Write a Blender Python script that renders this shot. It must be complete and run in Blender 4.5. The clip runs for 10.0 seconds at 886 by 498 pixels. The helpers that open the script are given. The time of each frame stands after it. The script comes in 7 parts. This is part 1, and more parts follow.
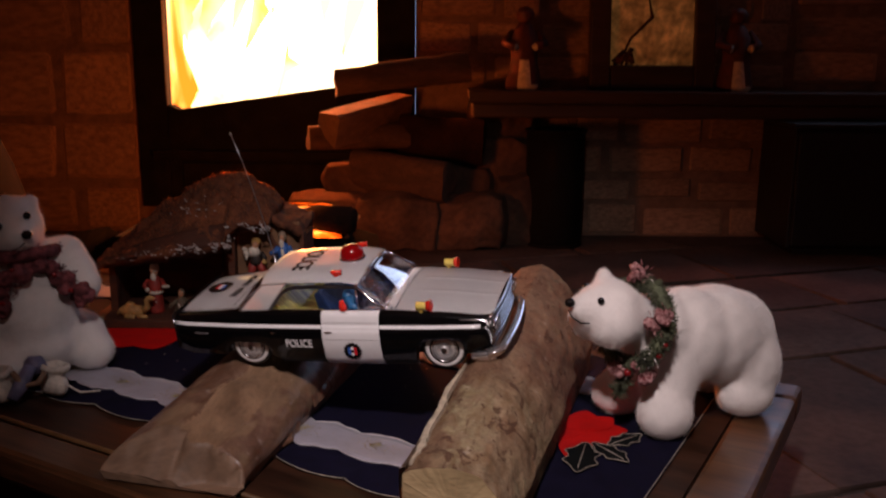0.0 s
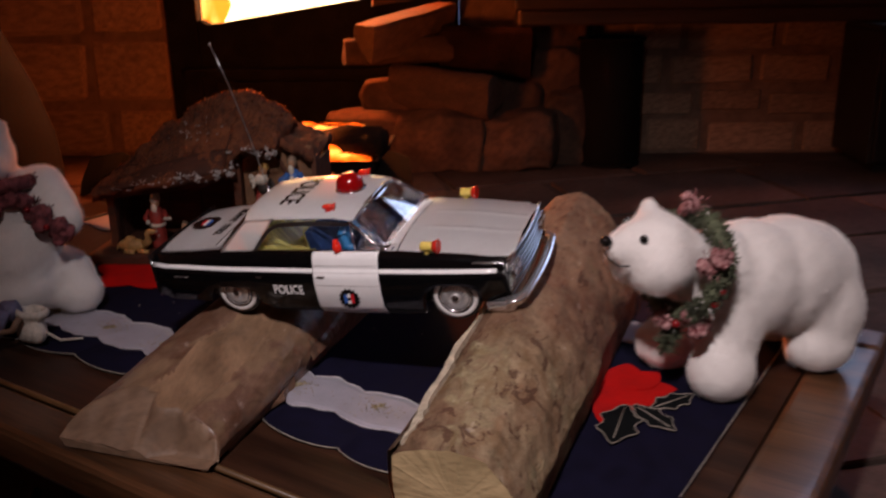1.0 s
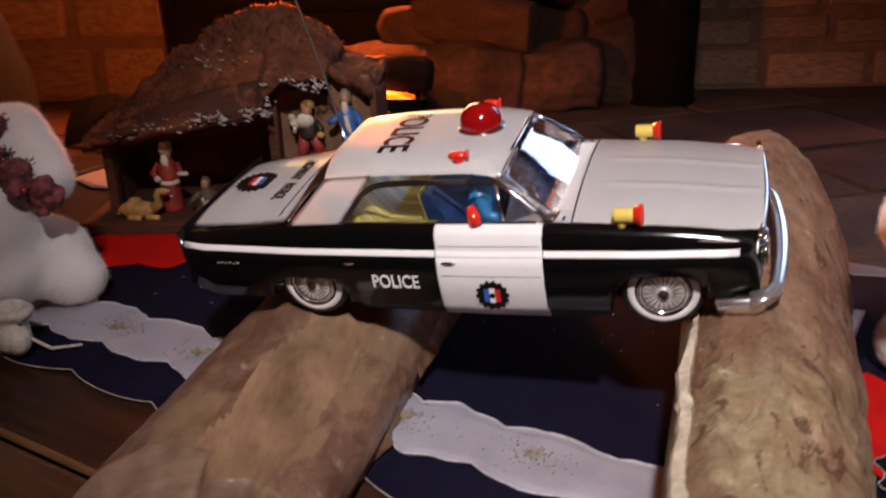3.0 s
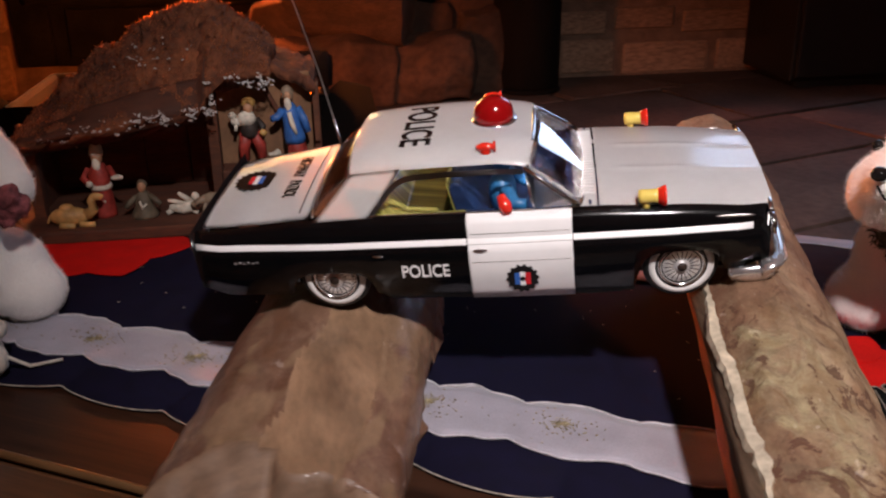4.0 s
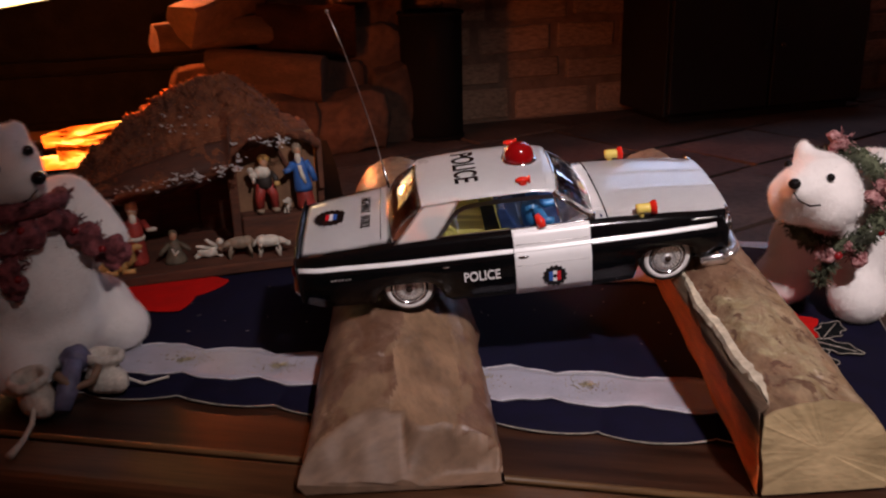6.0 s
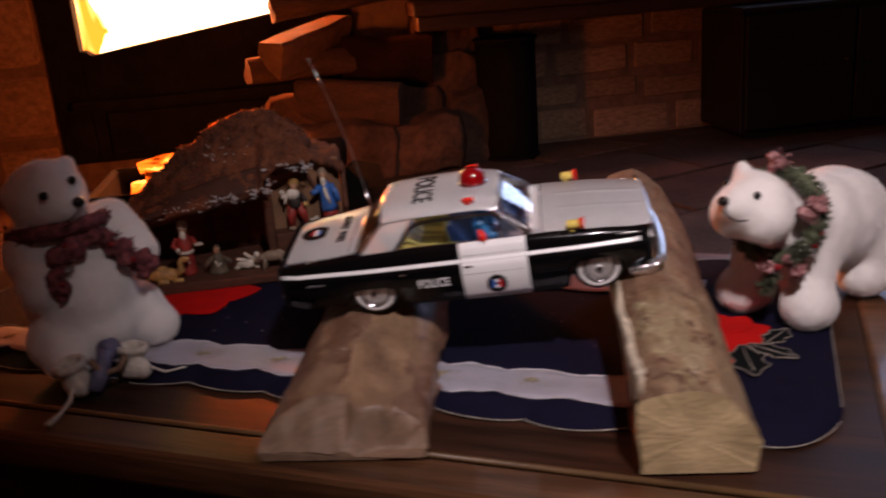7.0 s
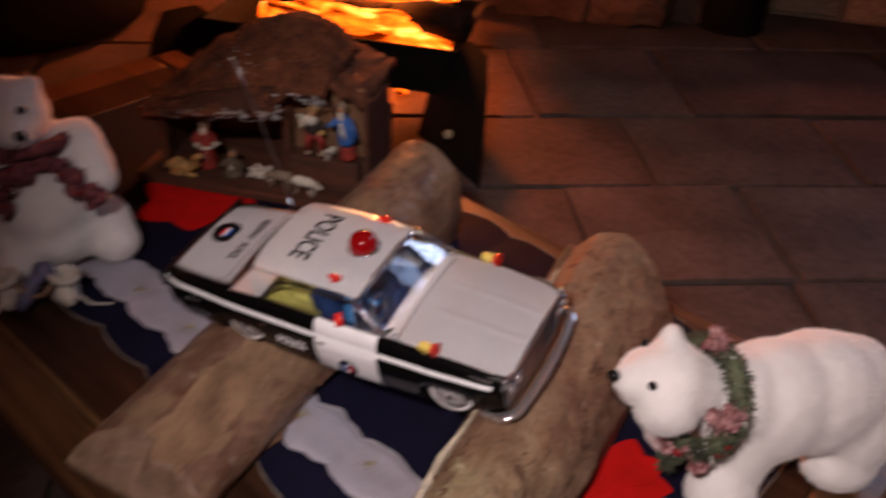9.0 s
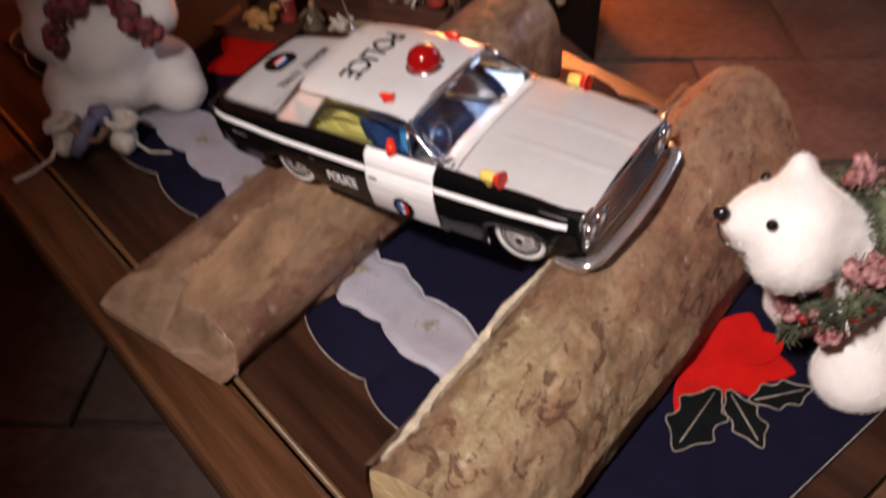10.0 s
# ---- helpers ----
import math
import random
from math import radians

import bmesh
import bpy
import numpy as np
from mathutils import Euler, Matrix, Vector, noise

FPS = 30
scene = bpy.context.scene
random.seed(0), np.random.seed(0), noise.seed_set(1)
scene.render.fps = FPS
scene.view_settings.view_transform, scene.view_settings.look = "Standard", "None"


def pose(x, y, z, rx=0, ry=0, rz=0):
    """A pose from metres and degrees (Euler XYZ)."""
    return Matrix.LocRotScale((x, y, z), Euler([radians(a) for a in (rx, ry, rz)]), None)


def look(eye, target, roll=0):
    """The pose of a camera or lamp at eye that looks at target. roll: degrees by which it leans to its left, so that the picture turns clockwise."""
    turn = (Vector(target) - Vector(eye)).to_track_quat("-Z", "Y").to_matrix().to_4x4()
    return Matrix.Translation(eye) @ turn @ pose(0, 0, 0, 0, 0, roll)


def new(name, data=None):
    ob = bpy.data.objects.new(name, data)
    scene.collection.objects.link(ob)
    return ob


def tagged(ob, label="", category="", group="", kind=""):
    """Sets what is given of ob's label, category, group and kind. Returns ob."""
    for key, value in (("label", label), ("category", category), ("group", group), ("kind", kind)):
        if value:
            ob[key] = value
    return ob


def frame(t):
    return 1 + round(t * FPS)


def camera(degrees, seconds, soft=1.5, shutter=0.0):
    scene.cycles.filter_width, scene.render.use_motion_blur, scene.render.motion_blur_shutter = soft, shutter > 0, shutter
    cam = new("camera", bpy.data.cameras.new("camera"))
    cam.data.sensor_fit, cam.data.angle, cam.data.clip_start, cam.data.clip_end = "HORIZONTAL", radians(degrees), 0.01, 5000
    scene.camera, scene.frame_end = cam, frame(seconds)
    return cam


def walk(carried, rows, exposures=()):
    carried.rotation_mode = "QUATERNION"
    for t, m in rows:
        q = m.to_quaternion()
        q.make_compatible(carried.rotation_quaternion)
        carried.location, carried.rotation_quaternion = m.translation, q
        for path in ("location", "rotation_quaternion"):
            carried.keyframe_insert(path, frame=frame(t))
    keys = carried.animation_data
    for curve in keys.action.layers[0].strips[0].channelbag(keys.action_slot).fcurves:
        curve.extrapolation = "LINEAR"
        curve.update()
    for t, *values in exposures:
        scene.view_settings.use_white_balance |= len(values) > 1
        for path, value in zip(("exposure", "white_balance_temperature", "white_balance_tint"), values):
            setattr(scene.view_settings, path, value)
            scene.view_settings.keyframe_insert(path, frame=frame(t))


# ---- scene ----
cam = camera(53.1, 10.0, soft=2.1, shutter=0.7)
PATH = [
    (0.0, 0.0000, 0.0000, 0.5300, 77.60, -0.50, 0.03),
    (0.5, 0.0306, 0.0566, 0.5274, 74.96, 0.05, 1.37),
    (1.0, 0.0429, 0.1412, 0.5083, 72.32, 1.02, 3.81),
    (1.5, 0.0403, 0.2353, 0.4846, 69.81, 1.34, 6.52),
    (2.0, 0.0165, 0.3142, 0.4682, 68.59, 0.70, 8.15),
    (2.5, -0.0253, 0.3650, 0.4564, 68.81, 0.15, 6.20),
    (3.0, -0.0894, 0.3839, 0.4449, 68.85, 1.58, 2.53),
    (3.2, -0.1079, 0.3849, 0.4387, 68.39, 1.55, 0.17),
    (4.3, -0.2339, 0.3618, 0.4624, 68.22, 0.73, -10.60),
    (4.5, -0.2519, 0.3569, 0.4688, 68.89, 0.92, -11.64),
    (5.0, -0.3053, 0.3443, 0.4744, 69.79, 0.10, -15.70),
    (5.5, -0.3507, 0.3084, 0.4810, 69.60, -0.00, -19.15),
    (5.7, -0.3651, 0.2820, 0.4873, 70.12, 0.61, -18.90),
    (6.8, -0.3007, 0.1177, 0.5079, 72.23, 3.62, -11.50),
    (7.0, -0.2409, 0.0964, 0.5160, 72.44, 4.24, -9.55),
    (7.2, -0.1689, 0.0908, 0.5146, 71.55, 3.72, -7.16),
    (7.3, -0.1271, 0.0994, 0.5213, 70.96, 3.19, -5.40),
    (7.5, -0.0848, 0.1155, 0.5138, 71.46, 2.36, -2.46),
    (7.8, 0.0157, 0.2330, 0.5108, 71.94, -1.11, 0.58),
    (8.0, 0.0392, 0.3071, 0.5194, 70.95, -1.27, 3.43),
    (8.2, 0.0490, 0.3414, 0.5537, 66.76, -0.38, 6.15),
    (8.3, 0.0571, 0.3508, 0.5690, 64.77, -0.12, 6.61),
    (8.5, 0.0690, 0.3526, 0.6546, 58.43, -0.95, 5.96),
    (8.7, 0.0800, 0.3410, 0.7084, 57.69, -3.51, 7.07),
    (9.0, 0.0940, 0.3148, 0.7466, 55.21, -2.57, 13.36),
    (9.2, 0.0943, 0.2981, 0.7195, 56.19, -2.11, 16.35),
    (9.5, 0.1052, 0.3066, 0.6766, 56.90, 0.66, 20.32),
    (9.7, 0.1196, 0.3363, 0.6485, 54.51, 1.11, 20.15),
    (10.0, 0.1292, 0.3786, 0.6163, 50.71, 1.42, 21.14),
]
walk(cam, [(t, pose(x, y, z, rx, ry, rz)) for t, x, y, z, rx, ry, rz in PATH],
     exposures=[(0.0, -0.05, 6700, 20), (1.0, 0.15, 6500, 17), (1.7, 0.45, 6450, 12), (2.5, 0.85, 6350, 9), (4.5, 0.90, 6350, 9), (5.5, 0.68, 6450, 13), (7.0, 0.35, 6450, 18), (7.6, 0.6, 6450, 17), (8.0, 0.78, 6500, 14), (8.4, 0.45, 6600, 14), (9.0, 0.38, 6650, 16), (9.5, 0.75, 6550, 12), (10.0, 1.1, 6550, 8)])

# ---- light ----
world = bpy.data.worlds.new("evening")
scene.world = world
world.use_nodes = True
world.node_tree.nodes["Background"].inputs[0].default_value = (0.25, 0.35, 0.6, 1)
world.node_tree.nodes["Background"].inputs[1].default_value = 0.15


def area(name, m, size, energy, colour, size_y=None):
    data = bpy.data.lights.new(name, "AREA")
    data.shape = "RECTANGLE"
    data.size, data.size_y, data.energy, data.color = size, size_y or size, energy, colour
    ob = new(name, data)
    ob.matrix_world = m
    return ob


def bulb(name, place, energy, colour, radius):
    data = bpy.data.lights.new(name, "POINT")
    data.energy, data.color, data.shadow_soft_size = energy, colour, radius
    ob = new(name, data)
    ob.location = place
    return ob


def spot(name, m, energy, colour, radius, cone, blend):
    data = bpy.data.lights.new(name, "SPOT")
    data.energy, data.color, data.shadow_soft_size, data.spot_size, data.spot_blend = energy, colour, radius, radians(cone), blend
    ob = new(name, data)
    ob.matrix_world = m
    return ob


# added fill behind the viewer, in place of a light on the camera
FILL_SPOT = (-0.07, 0.06, 1.12)
spot("reading_lamp_light", look(FILL_SPOT, (0.09, 1.02, 0.20)), 37.5, (1.0, 0.875, 0.86), 0.035, 57, 1.0)
area("window_light", look((1.42, 2.66, 1.44), (1.42, 1.0, 1.44)), 0.98, 6.0, (0.56, 0.70, 1.0), 1.14)
bulb("fire_light", (-0.50, 2.70, 0.60), 46.0, (1.0, 0.15, 0.022), 0.06)
bulb("ember_light", (-0.40, 1.80, 0.275), 6.0, (1.0, 0.22, 0.035), 0.05)
bulb("grate_glow", (-0.36, 1.84, 0.066), 1.0, (1.0, 0.17, 0.022), 0.03)


# ---- materials ----
def material(name, colour, rough=0.6, metal=0.0, vary=0.25, scale=25.0, fine=180.0, bump=0.25, depth=0.001,
             second=None, stretch=(1, 1, 1), coat=0.0, sheen=0.0, emit=0.0, spec=0.5, through_light=0.0, ior=1.5, spots=0.0):
    m = bpy.data.materials.new(name)
    m.use_nodes = True
    n, l = m.node_tree.nodes, m.node_tree.links
    p = n["Principled BSDF"]
    coord, mapping = n.new("ShaderNodeTexCoord"), n.new("ShaderNodeMapping")
    l.new(coord.outputs["Object"], mapping.inputs[0])
    mapping.inputs["Scale"].default_value = stretch
    rough_noise, fine_noise = n.new("ShaderNodeTexNoise"), n.new("ShaderNodeTexNoise")
    for tex, size, detail in ((rough_noise, scale, 6), (fine_noise, fine, 5)):
        l.new(mapping.outputs[0], tex.inputs["Vector"])
        tex.inputs["Scale"].default_value, tex.inputs["Detail"].default_value = size, detail
    ramp = n.new("ShaderNodeValToRGB")
    dark = [max(0, c * (1 - vary)) for c in colour]
    light = [min(1, c * (1 + vary)) for c in (second or colour)]
    ramp.color_ramp.elements[0].position, ramp.color_ramp.elements[1].position = 0.32, 0.68
    ramp.color_ramp.elements[0].color, ramp.color_ramp.elements[1].color = (*dark, 1), (*light, 1)
    l.new(rough_noise.outputs[0], ramp.inputs[0])
    mix = n.new("ShaderNodeMix")
    mix.data_type, mix.blend_type = "RGBA", "MULTIPLY"
    mix.inputs[0].default_value = min(1.0, vary * 1.6 + spots)
    fine_ramp = n.new("ShaderNodeValToRGB")
    fine_ramp.color_ramp.elements[0].position, fine_ramp.color_ramp.elements[1].position = 0.3, 0.6
    fine_ramp.color_ramp.elements[0].color, fine_ramp.color_ramp.elements[1].color = (0.45, 0.45, 0.45, 1), (1, 1, 1, 1)
    l.new(fine_noise.outputs[0], fine_ramp.inputs[0])
    l.new(ramp.outputs[0], mix.inputs[6])
    l.new(fine_ramp.outputs[0], mix.inputs[7])
    l.new(mix.outputs[2], p.inputs["Base Color"])
    span = n.new("ShaderNodeMapRange")
    span.inputs["To Min"].default_value, span.inputs["To Max"].default_value = rough * 0.8, min(1, rough * 1.2)
    l.new(rough_noise.outputs[0], span.inputs[0])
    l.new(span.outputs[0], p.inputs["Roughness"])
    p.inputs["Metallic"].default_value, p.inputs["IOR"].default_value = metal, ior
    p.inputs["Coat Weight"].default_value, p.inputs["Coat Roughness"].default_value = coat, 0.06
    p.inputs["Sheen Weight"].default_value = sheen
    p.inputs["Specular IOR Level"].default_value = spec
    p.inputs["Transmission Weight"].default_value = through_light
    if bump:
        b = n.new("ShaderNodeBump")
        b.inputs["Strength"].default_value, b.inputs["Distance"].default_value = bump, depth
        add = n.new("ShaderNodeMath")
        add.operation = "ADD"
        l.new(rough_noise.outputs[0], add.inputs[0])
        l.new(fine_noise.outputs[0], add.inputs[1])
        l.new(add.outputs[0], b.inputs["Height"])
        l.new(b.outputs[0], p.inputs["Normal"])
    if emit:
        l.new(mix.outputs[2], p.inputs["Emission Color"])
        p.inputs["Emission Strength"].default_value = emit
    return m


def vary_each(m, low, high):
    """Lightens or darkens whole pieces at random."""
    n, l = m.node_tree.nodes, m.node_tree.links
    info, span, mix = n.new("ShaderNodeObjectInfo"), n.new("ShaderNodeMapRange"), n.new("ShaderNodeMix")
    mix.data_type, mix.blend_type = "RGBA", "MULTIPLY"
    mix.inputs[0].default_value = 1.0
    span.inputs["To Min"].default_value, span.inputs["To Max"].default_value = low, high
    base = n["Principled BSDF"].inputs["Base Color"]
    source = base.links[0].from_socket
    l.new(info.outputs["Random"], span.inputs[0])
    l.new(source, mix.inputs[6])
    l.new(span.outputs[0], mix.inputs[7])
    l.new(mix.outputs[2], base)


def fire_material(name, strength, low, mid, high, scale=9.0, stretch=(1, 1, 0.55), edges=(0.36, 0.5, 0.62)):
    m = bpy.data.materials.new(name)
    m.use_nodes = True
    n, l = m.node_tree.nodes, m.node_tree.links
    n.remove(n["Principled BSDF"])
    coord, mapping, noise_tex = n.new("ShaderNodeTexCoord"), n.new("ShaderNodeMapping"), n.new("ShaderNodeTexNoise")
    mapping.inputs["Scale"].default_value = stretch
    noise_tex.inputs["Scale"].default_value, noise_tex.inputs["Detail"].default_value = scale, 4
    noise_tex.inputs["Distortion"].default_value = 0.8
    l.new(coord.outputs["Object"], mapping.inputs[0])
    l.new(mapping.outputs[0], noise_tex.inputs["Vector"])
    ramp = n.new("ShaderNodeValToRGB")
    ramp.color_ramp.elements[0].position, ramp.color_ramp.elements[1].position = edges[0], edges[2]
    ramp.color_ramp.elements[0].color, ramp.color_ramp.elements[1].color = (*low, 1), (*high, 1)
    ramp.color_ramp.elements.new(edges[1]).color = (*mid, 1)
    l.new(noise_tex.outputs[0], ramp.inputs[0])
    e = n.new("ShaderNodeEmission")
    e.inputs[1].default_value = strength
    l.new(ramp.outputs[0], e.inputs[0])
    l.new(e.outputs[0], n["Material Output"].inputs[0])
    return m


def glass_material(name, colour, rough=0.02, alpha=0.3):
    m = bpy.data.materials.new(name)
    m.use_nodes = True
    p = m.node_tree.nodes["Principled BSDF"]
    p.inputs["Base Color"].default_value = (*colour, 1)
    p.inputs["Roughness"].default_value = rough
    p.inputs["Transmission Weight"].default_value = 1.0
    p.inputs["IOR"].default_value = 1.45
    return m


def bark_material(name, dark, mid, light, moss, turn, scale, depth, furrow, rough=0.85, along=3.2, wood=None, far=None, grainy=0.8, pits=0.0):
    """Bark: long fibrous furrows along the log, blotches, lichen and patches rubbed down to the wood."""
    m = bpy.data.materials.new(name)
    m.use_nodes = True
    n, l = m.node_tree.nodes, m.node_tree.links
    p = n["Principled BSDF"]
    coord, mapping, plain = n.new("ShaderNodeTexCoord"), n.new("ShaderNodeMapping"), n.new("ShaderNodeMapping")
    mapping.vector_type = plain.vector_type = "TEXTURE"
    for node, stretch in ((mapping, along), (plain, 1.5)):
        node.inputs["Rotation"].default_value = (0, 0, radians(turn))
        node.inputs["Scale"].default_value = (1, stretch, 1)
        l.new(coord.outputs["Object"], node.inputs[0])

    def tex(source, size, detail, distort=0.0, rough_detail=0.6):
        node = n.new("ShaderNodeTexNoise")
        l.new(source.outputs[0], node.inputs["Vector"])
        node.inputs["Scale"].default_value, node.inputs["Detail"].default_value = size, detail
        node.inputs["Distortion"].default_value, node.inputs["Roughness"].default_value = distort, rough_detail
        return node

    def ramp(source, *stops):
        node = n.new("ShaderNodeValToRGB")
        node.color_ramp.elements[0].position, node.color_ramp.elements[1].position = stops[0][0], stops[-1][0]
        node.color_ramp.elements[0].color, node.color_ramp.elements[1].color = (*stops[0][1], 1), (*stops[-1][1], 1)
        for at, c in stops[1:-1]:
            node.color_ramp.elements.new(at).color = (*c, 1)
        l.new(source.outputs[0], node.inputs[0])
        return node

    def mix(a, b, kind="MIX", amount=1.0, factor=None):
        node = n.new("ShaderNodeMix")
        node.data_type, node.blend_type = "RGBA", kind
        node.inputs[0].default_value = amount
        if factor is not None:
            l.new(factor.outputs[0], node.inputs[0])
        l.new(a.outputs[2] if a.type == "MIX" else a.outputs[0], node.inputs[6])
        l.new(b.outputs[2] if b.type == "MIX" else b.outputs[0], node.inputs[7])
        return node

    blotch = ramp(tex(plain, scale * 0.30, 6, 0.6), (0.38, dark), (0.50, mid), (0.63, light))
    patch = ramp(tex(plain, scale * 0.45, 7, 0.4, 0.7), (0.53, (0, 0, 0)), (0.60, (1, 1, 1)))
    colour = n.new("ShaderNodeRGB")
    colour.outputs[0].default_value = (*moss, 1)
    skin = mix(blotch, colour, factor=patch)
    # smaller mottles of lichen and rubbed brown
    mottle = ramp(tex(plain, scale * 1.3, 6, 0.8, 0.7), (0.40, (0.72, 0.62, 0.52)), (0.52, (1, 1, 1)), (0.64, (1.18, 1.20, 1.12)))
    skin = mix(skin, mottle, "MULTIPLY", 0.8)
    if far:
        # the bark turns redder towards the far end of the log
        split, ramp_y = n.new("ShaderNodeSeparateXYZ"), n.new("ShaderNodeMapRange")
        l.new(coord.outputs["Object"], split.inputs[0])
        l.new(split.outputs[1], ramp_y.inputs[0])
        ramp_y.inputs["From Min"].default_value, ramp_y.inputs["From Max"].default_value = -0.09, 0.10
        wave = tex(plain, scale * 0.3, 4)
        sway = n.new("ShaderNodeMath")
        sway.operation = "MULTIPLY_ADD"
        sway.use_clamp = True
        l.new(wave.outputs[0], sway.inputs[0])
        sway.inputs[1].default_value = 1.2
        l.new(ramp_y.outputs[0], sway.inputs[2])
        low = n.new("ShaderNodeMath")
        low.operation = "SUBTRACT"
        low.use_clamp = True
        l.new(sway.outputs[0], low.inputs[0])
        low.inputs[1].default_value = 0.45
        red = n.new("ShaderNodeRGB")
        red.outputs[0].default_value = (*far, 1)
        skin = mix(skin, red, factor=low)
    if wood:
        bare = ramp(tex(plain, scale * 0.38, 3, 0.3), (0.565, (0, 0, 0)), (0.58, (1, 1, 1)))
        pale = n.new("ShaderNodeRGB")
        pale.outputs[0].default_value = (*wood, 1)
        skin = mix(skin, pale, factor=bare)
    ridges = ramp(tex(mapping, scale * 1.1, 8, 1.4, 0.65), (0.36, (1 - furrow,) * 3), (0.48, (1, 1, 1)))
    grain = ramp(tex(mapping, scale * 6, 6), (0.34, (0.55, 0.50, 0.46)), (0.62, (1, 1, 1)))
    fleck = ramp(tex(plain, scale * 3.2, 3), (0.66, (0, 0, 0)), (0.72, (0.35, 0.33, 0.30)))
    skin = mix(mix(skin, ridges, "MULTIPLY", 0.9), grain, "MULTIPLY", grainy)
    if pits:
        # scattered dark scars and cracks where flakes have come away
        scar = ramp(tex(plain, scale * 1.15, 6, 1.2, 0.66), (0.575, (0, 0, 0)), (0.610, (pits,) * 3))
        brown = n.new("ShaderNodeRGB")
        brown.outputs[0].default_value = (0.090, 0.038, 0.022, 1)
        skin = mix(skin, brown, factor=scar)
    skin = mix(skin, fleck, "ADD", 0.35)
    l.new(skin.outputs[2], p.inputs["Base Color"])
    p.inputs["Roughness"].default_value = rough
    p.inputs["Specular IOR Level"].default_value = 0.3
    height = mix(mix(ridges, grain, "ADD", 0.25), patch, "ADD", 0.8)
    bump = n.new("ShaderNodeBump")
    bump.inputs["Strength"].default_value, bump.inputs["Distance"].default_value = 0.9, depth
    l.new(height.outputs[2], bump.inputs["Height"])
    l.new(bump.outputs[0], p.inputs["Normal"])
    return m


M = {}
M["stone"] = material("warm_limestone", (0.30, 0.190, 0.125), 0.9, vary=0.16, scale=11, fine=90, bump=0.35, depth=0.004, second=(0.42, 0.27, 0.18))
M["mortar"] = material("mortar", (0.205, 0.132, 0.092), 0.95, vary=0.25, scale=30, fine=200, bump=0.5, depth=0.002)
M["flag"] = material("grey_brown_flagstone", (0.078, 0.052, 0.042), 0.75, vary=0.35, scale=6, fine=60, bump=0.4, depth=0.003, second=(0.098, 0.067, 0.056), spec=0.3)
M["grout"] = material("dark_grout", (0.060, 0.042, 0.034), 0.95, vary=0.3, bump=0.4)
M["plaster"] = material("dim_plaster", (0.30, 0.25, 0.2), 0.9, vary=0.15, scale=5, fine=90, bump=0.2)
M["beam"] = material("dark_stained_beam", (0.045, 0.026, 0.017), 0.55, vary=0.4, scale=8, fine=90, stretch=(0.25, 3, 3), bump=0.4, depth=0.002)
M["panel"] = material("dark_varnished_wood", (0.026, 0.0105, 0.0058), 0.46, vary=0.35, scale=16, fine=120, stretch=(0.2, 3, 3), bump=0.1, depth=0.0006, second=(0.046, 0.019, 0.010), spec=0.2)
M["rim"] = material("reddish_varnished_wood", (0.092, 0.040, 0.0175), 0.36, vary=0.4, scale=16, fine=130, stretch=(0.2, 3, 3), bump=0.1, depth=0.0006, second=(0.13, 0.058, 0.026), coat=0.2)
M["bead"] = material("worn_light_wood_bead", (0.15, 0.080, 0.032), 0.4, vary=0.3, scale=30, stretch=(0.3, 2, 2), bump=0.15)
M["black_iron"] = material("sooty_black_iron", (0.012, 0.011, 0.010), 0.8, vary=0.4, scale=18, bump=0.35, depth=0.001, spec=0.08)
M["black_wood"] = material("black_painted_wood", (0.010, 0.009, 0.009), 0.5, vary=0.3, scale=12, bump=0.15)
M["soot"] = material("sooty_firebrick", (0.022, 0.009, 0.005), 0.95, vary=0.5, scale=14, bump=0.5, depth=0.003, spec=0.1)
M["grey_iron"] = material("grey_cast_iron", (0.06, 0.055, 0.05), 0.5, metal=0.5, vary=0.3, scale=15, bump=0.3)
M["flame"] = fire_material("flame", 4.4, (1.0, 0.50, 0.10), (1.0, 0.72, 0.32), (1.0, 0.86, 0.55), 3.0, (1, 1, 0.7), (0.28, 0.42, 0.56))
M["flame_back"] = fire_material("glowing_fire_bed", 2.6, (1.0, 0.20, 0.012), (1.0, 0.46, 0.09), (1.0, 0.74, 0.36), 2.8, (1, 1, 0.8), (0.36, 0.48, 0.60))
M["ember"] = fire_material("ember", 4.0, (0.03, 0.002, 0.0), (1.0, 0.10, 0.004), (1.0, 0.40, 0.06), 34.0, (0.35, 1, 1), (0.40, 0.53, 0.68))
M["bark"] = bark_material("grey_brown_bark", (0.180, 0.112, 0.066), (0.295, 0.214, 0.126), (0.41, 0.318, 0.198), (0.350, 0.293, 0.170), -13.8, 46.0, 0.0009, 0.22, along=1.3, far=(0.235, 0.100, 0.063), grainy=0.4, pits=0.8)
M["smooth_bark"] = bark_material("smooth_peeling_bark", (0.155, 0.082, 0.055), (0.215, 0.128, 0.086), (0.275, 0.175, 0.116), (0.175, 0.097, 0.067), -14.9, 22.0, 0.0004, 0.14, 0.36, 2.0, (0.25, 0.160, 0.098), grainy=0.5, pits=0.35)
M["axe_cut"] = material("axe_cut_tan_wood", (0.205, 0.125, 0.078), 0.6, vary=0.25, scale=16, fine=110, stretch=(1, 2.5, 1), bump=0.35, depth=0.001, second=(0.255, 0.162, 0.102))
M["bare_wood"] = material("bare_peeled_wood", (0.205, 0.124, 0.074), 0.34, vary=0.25, scale=18, fine=120, stretch=(2.5, 1, 1), bump=0.25, depth=0.0008, second=(0.275, 0.172, 0.102))
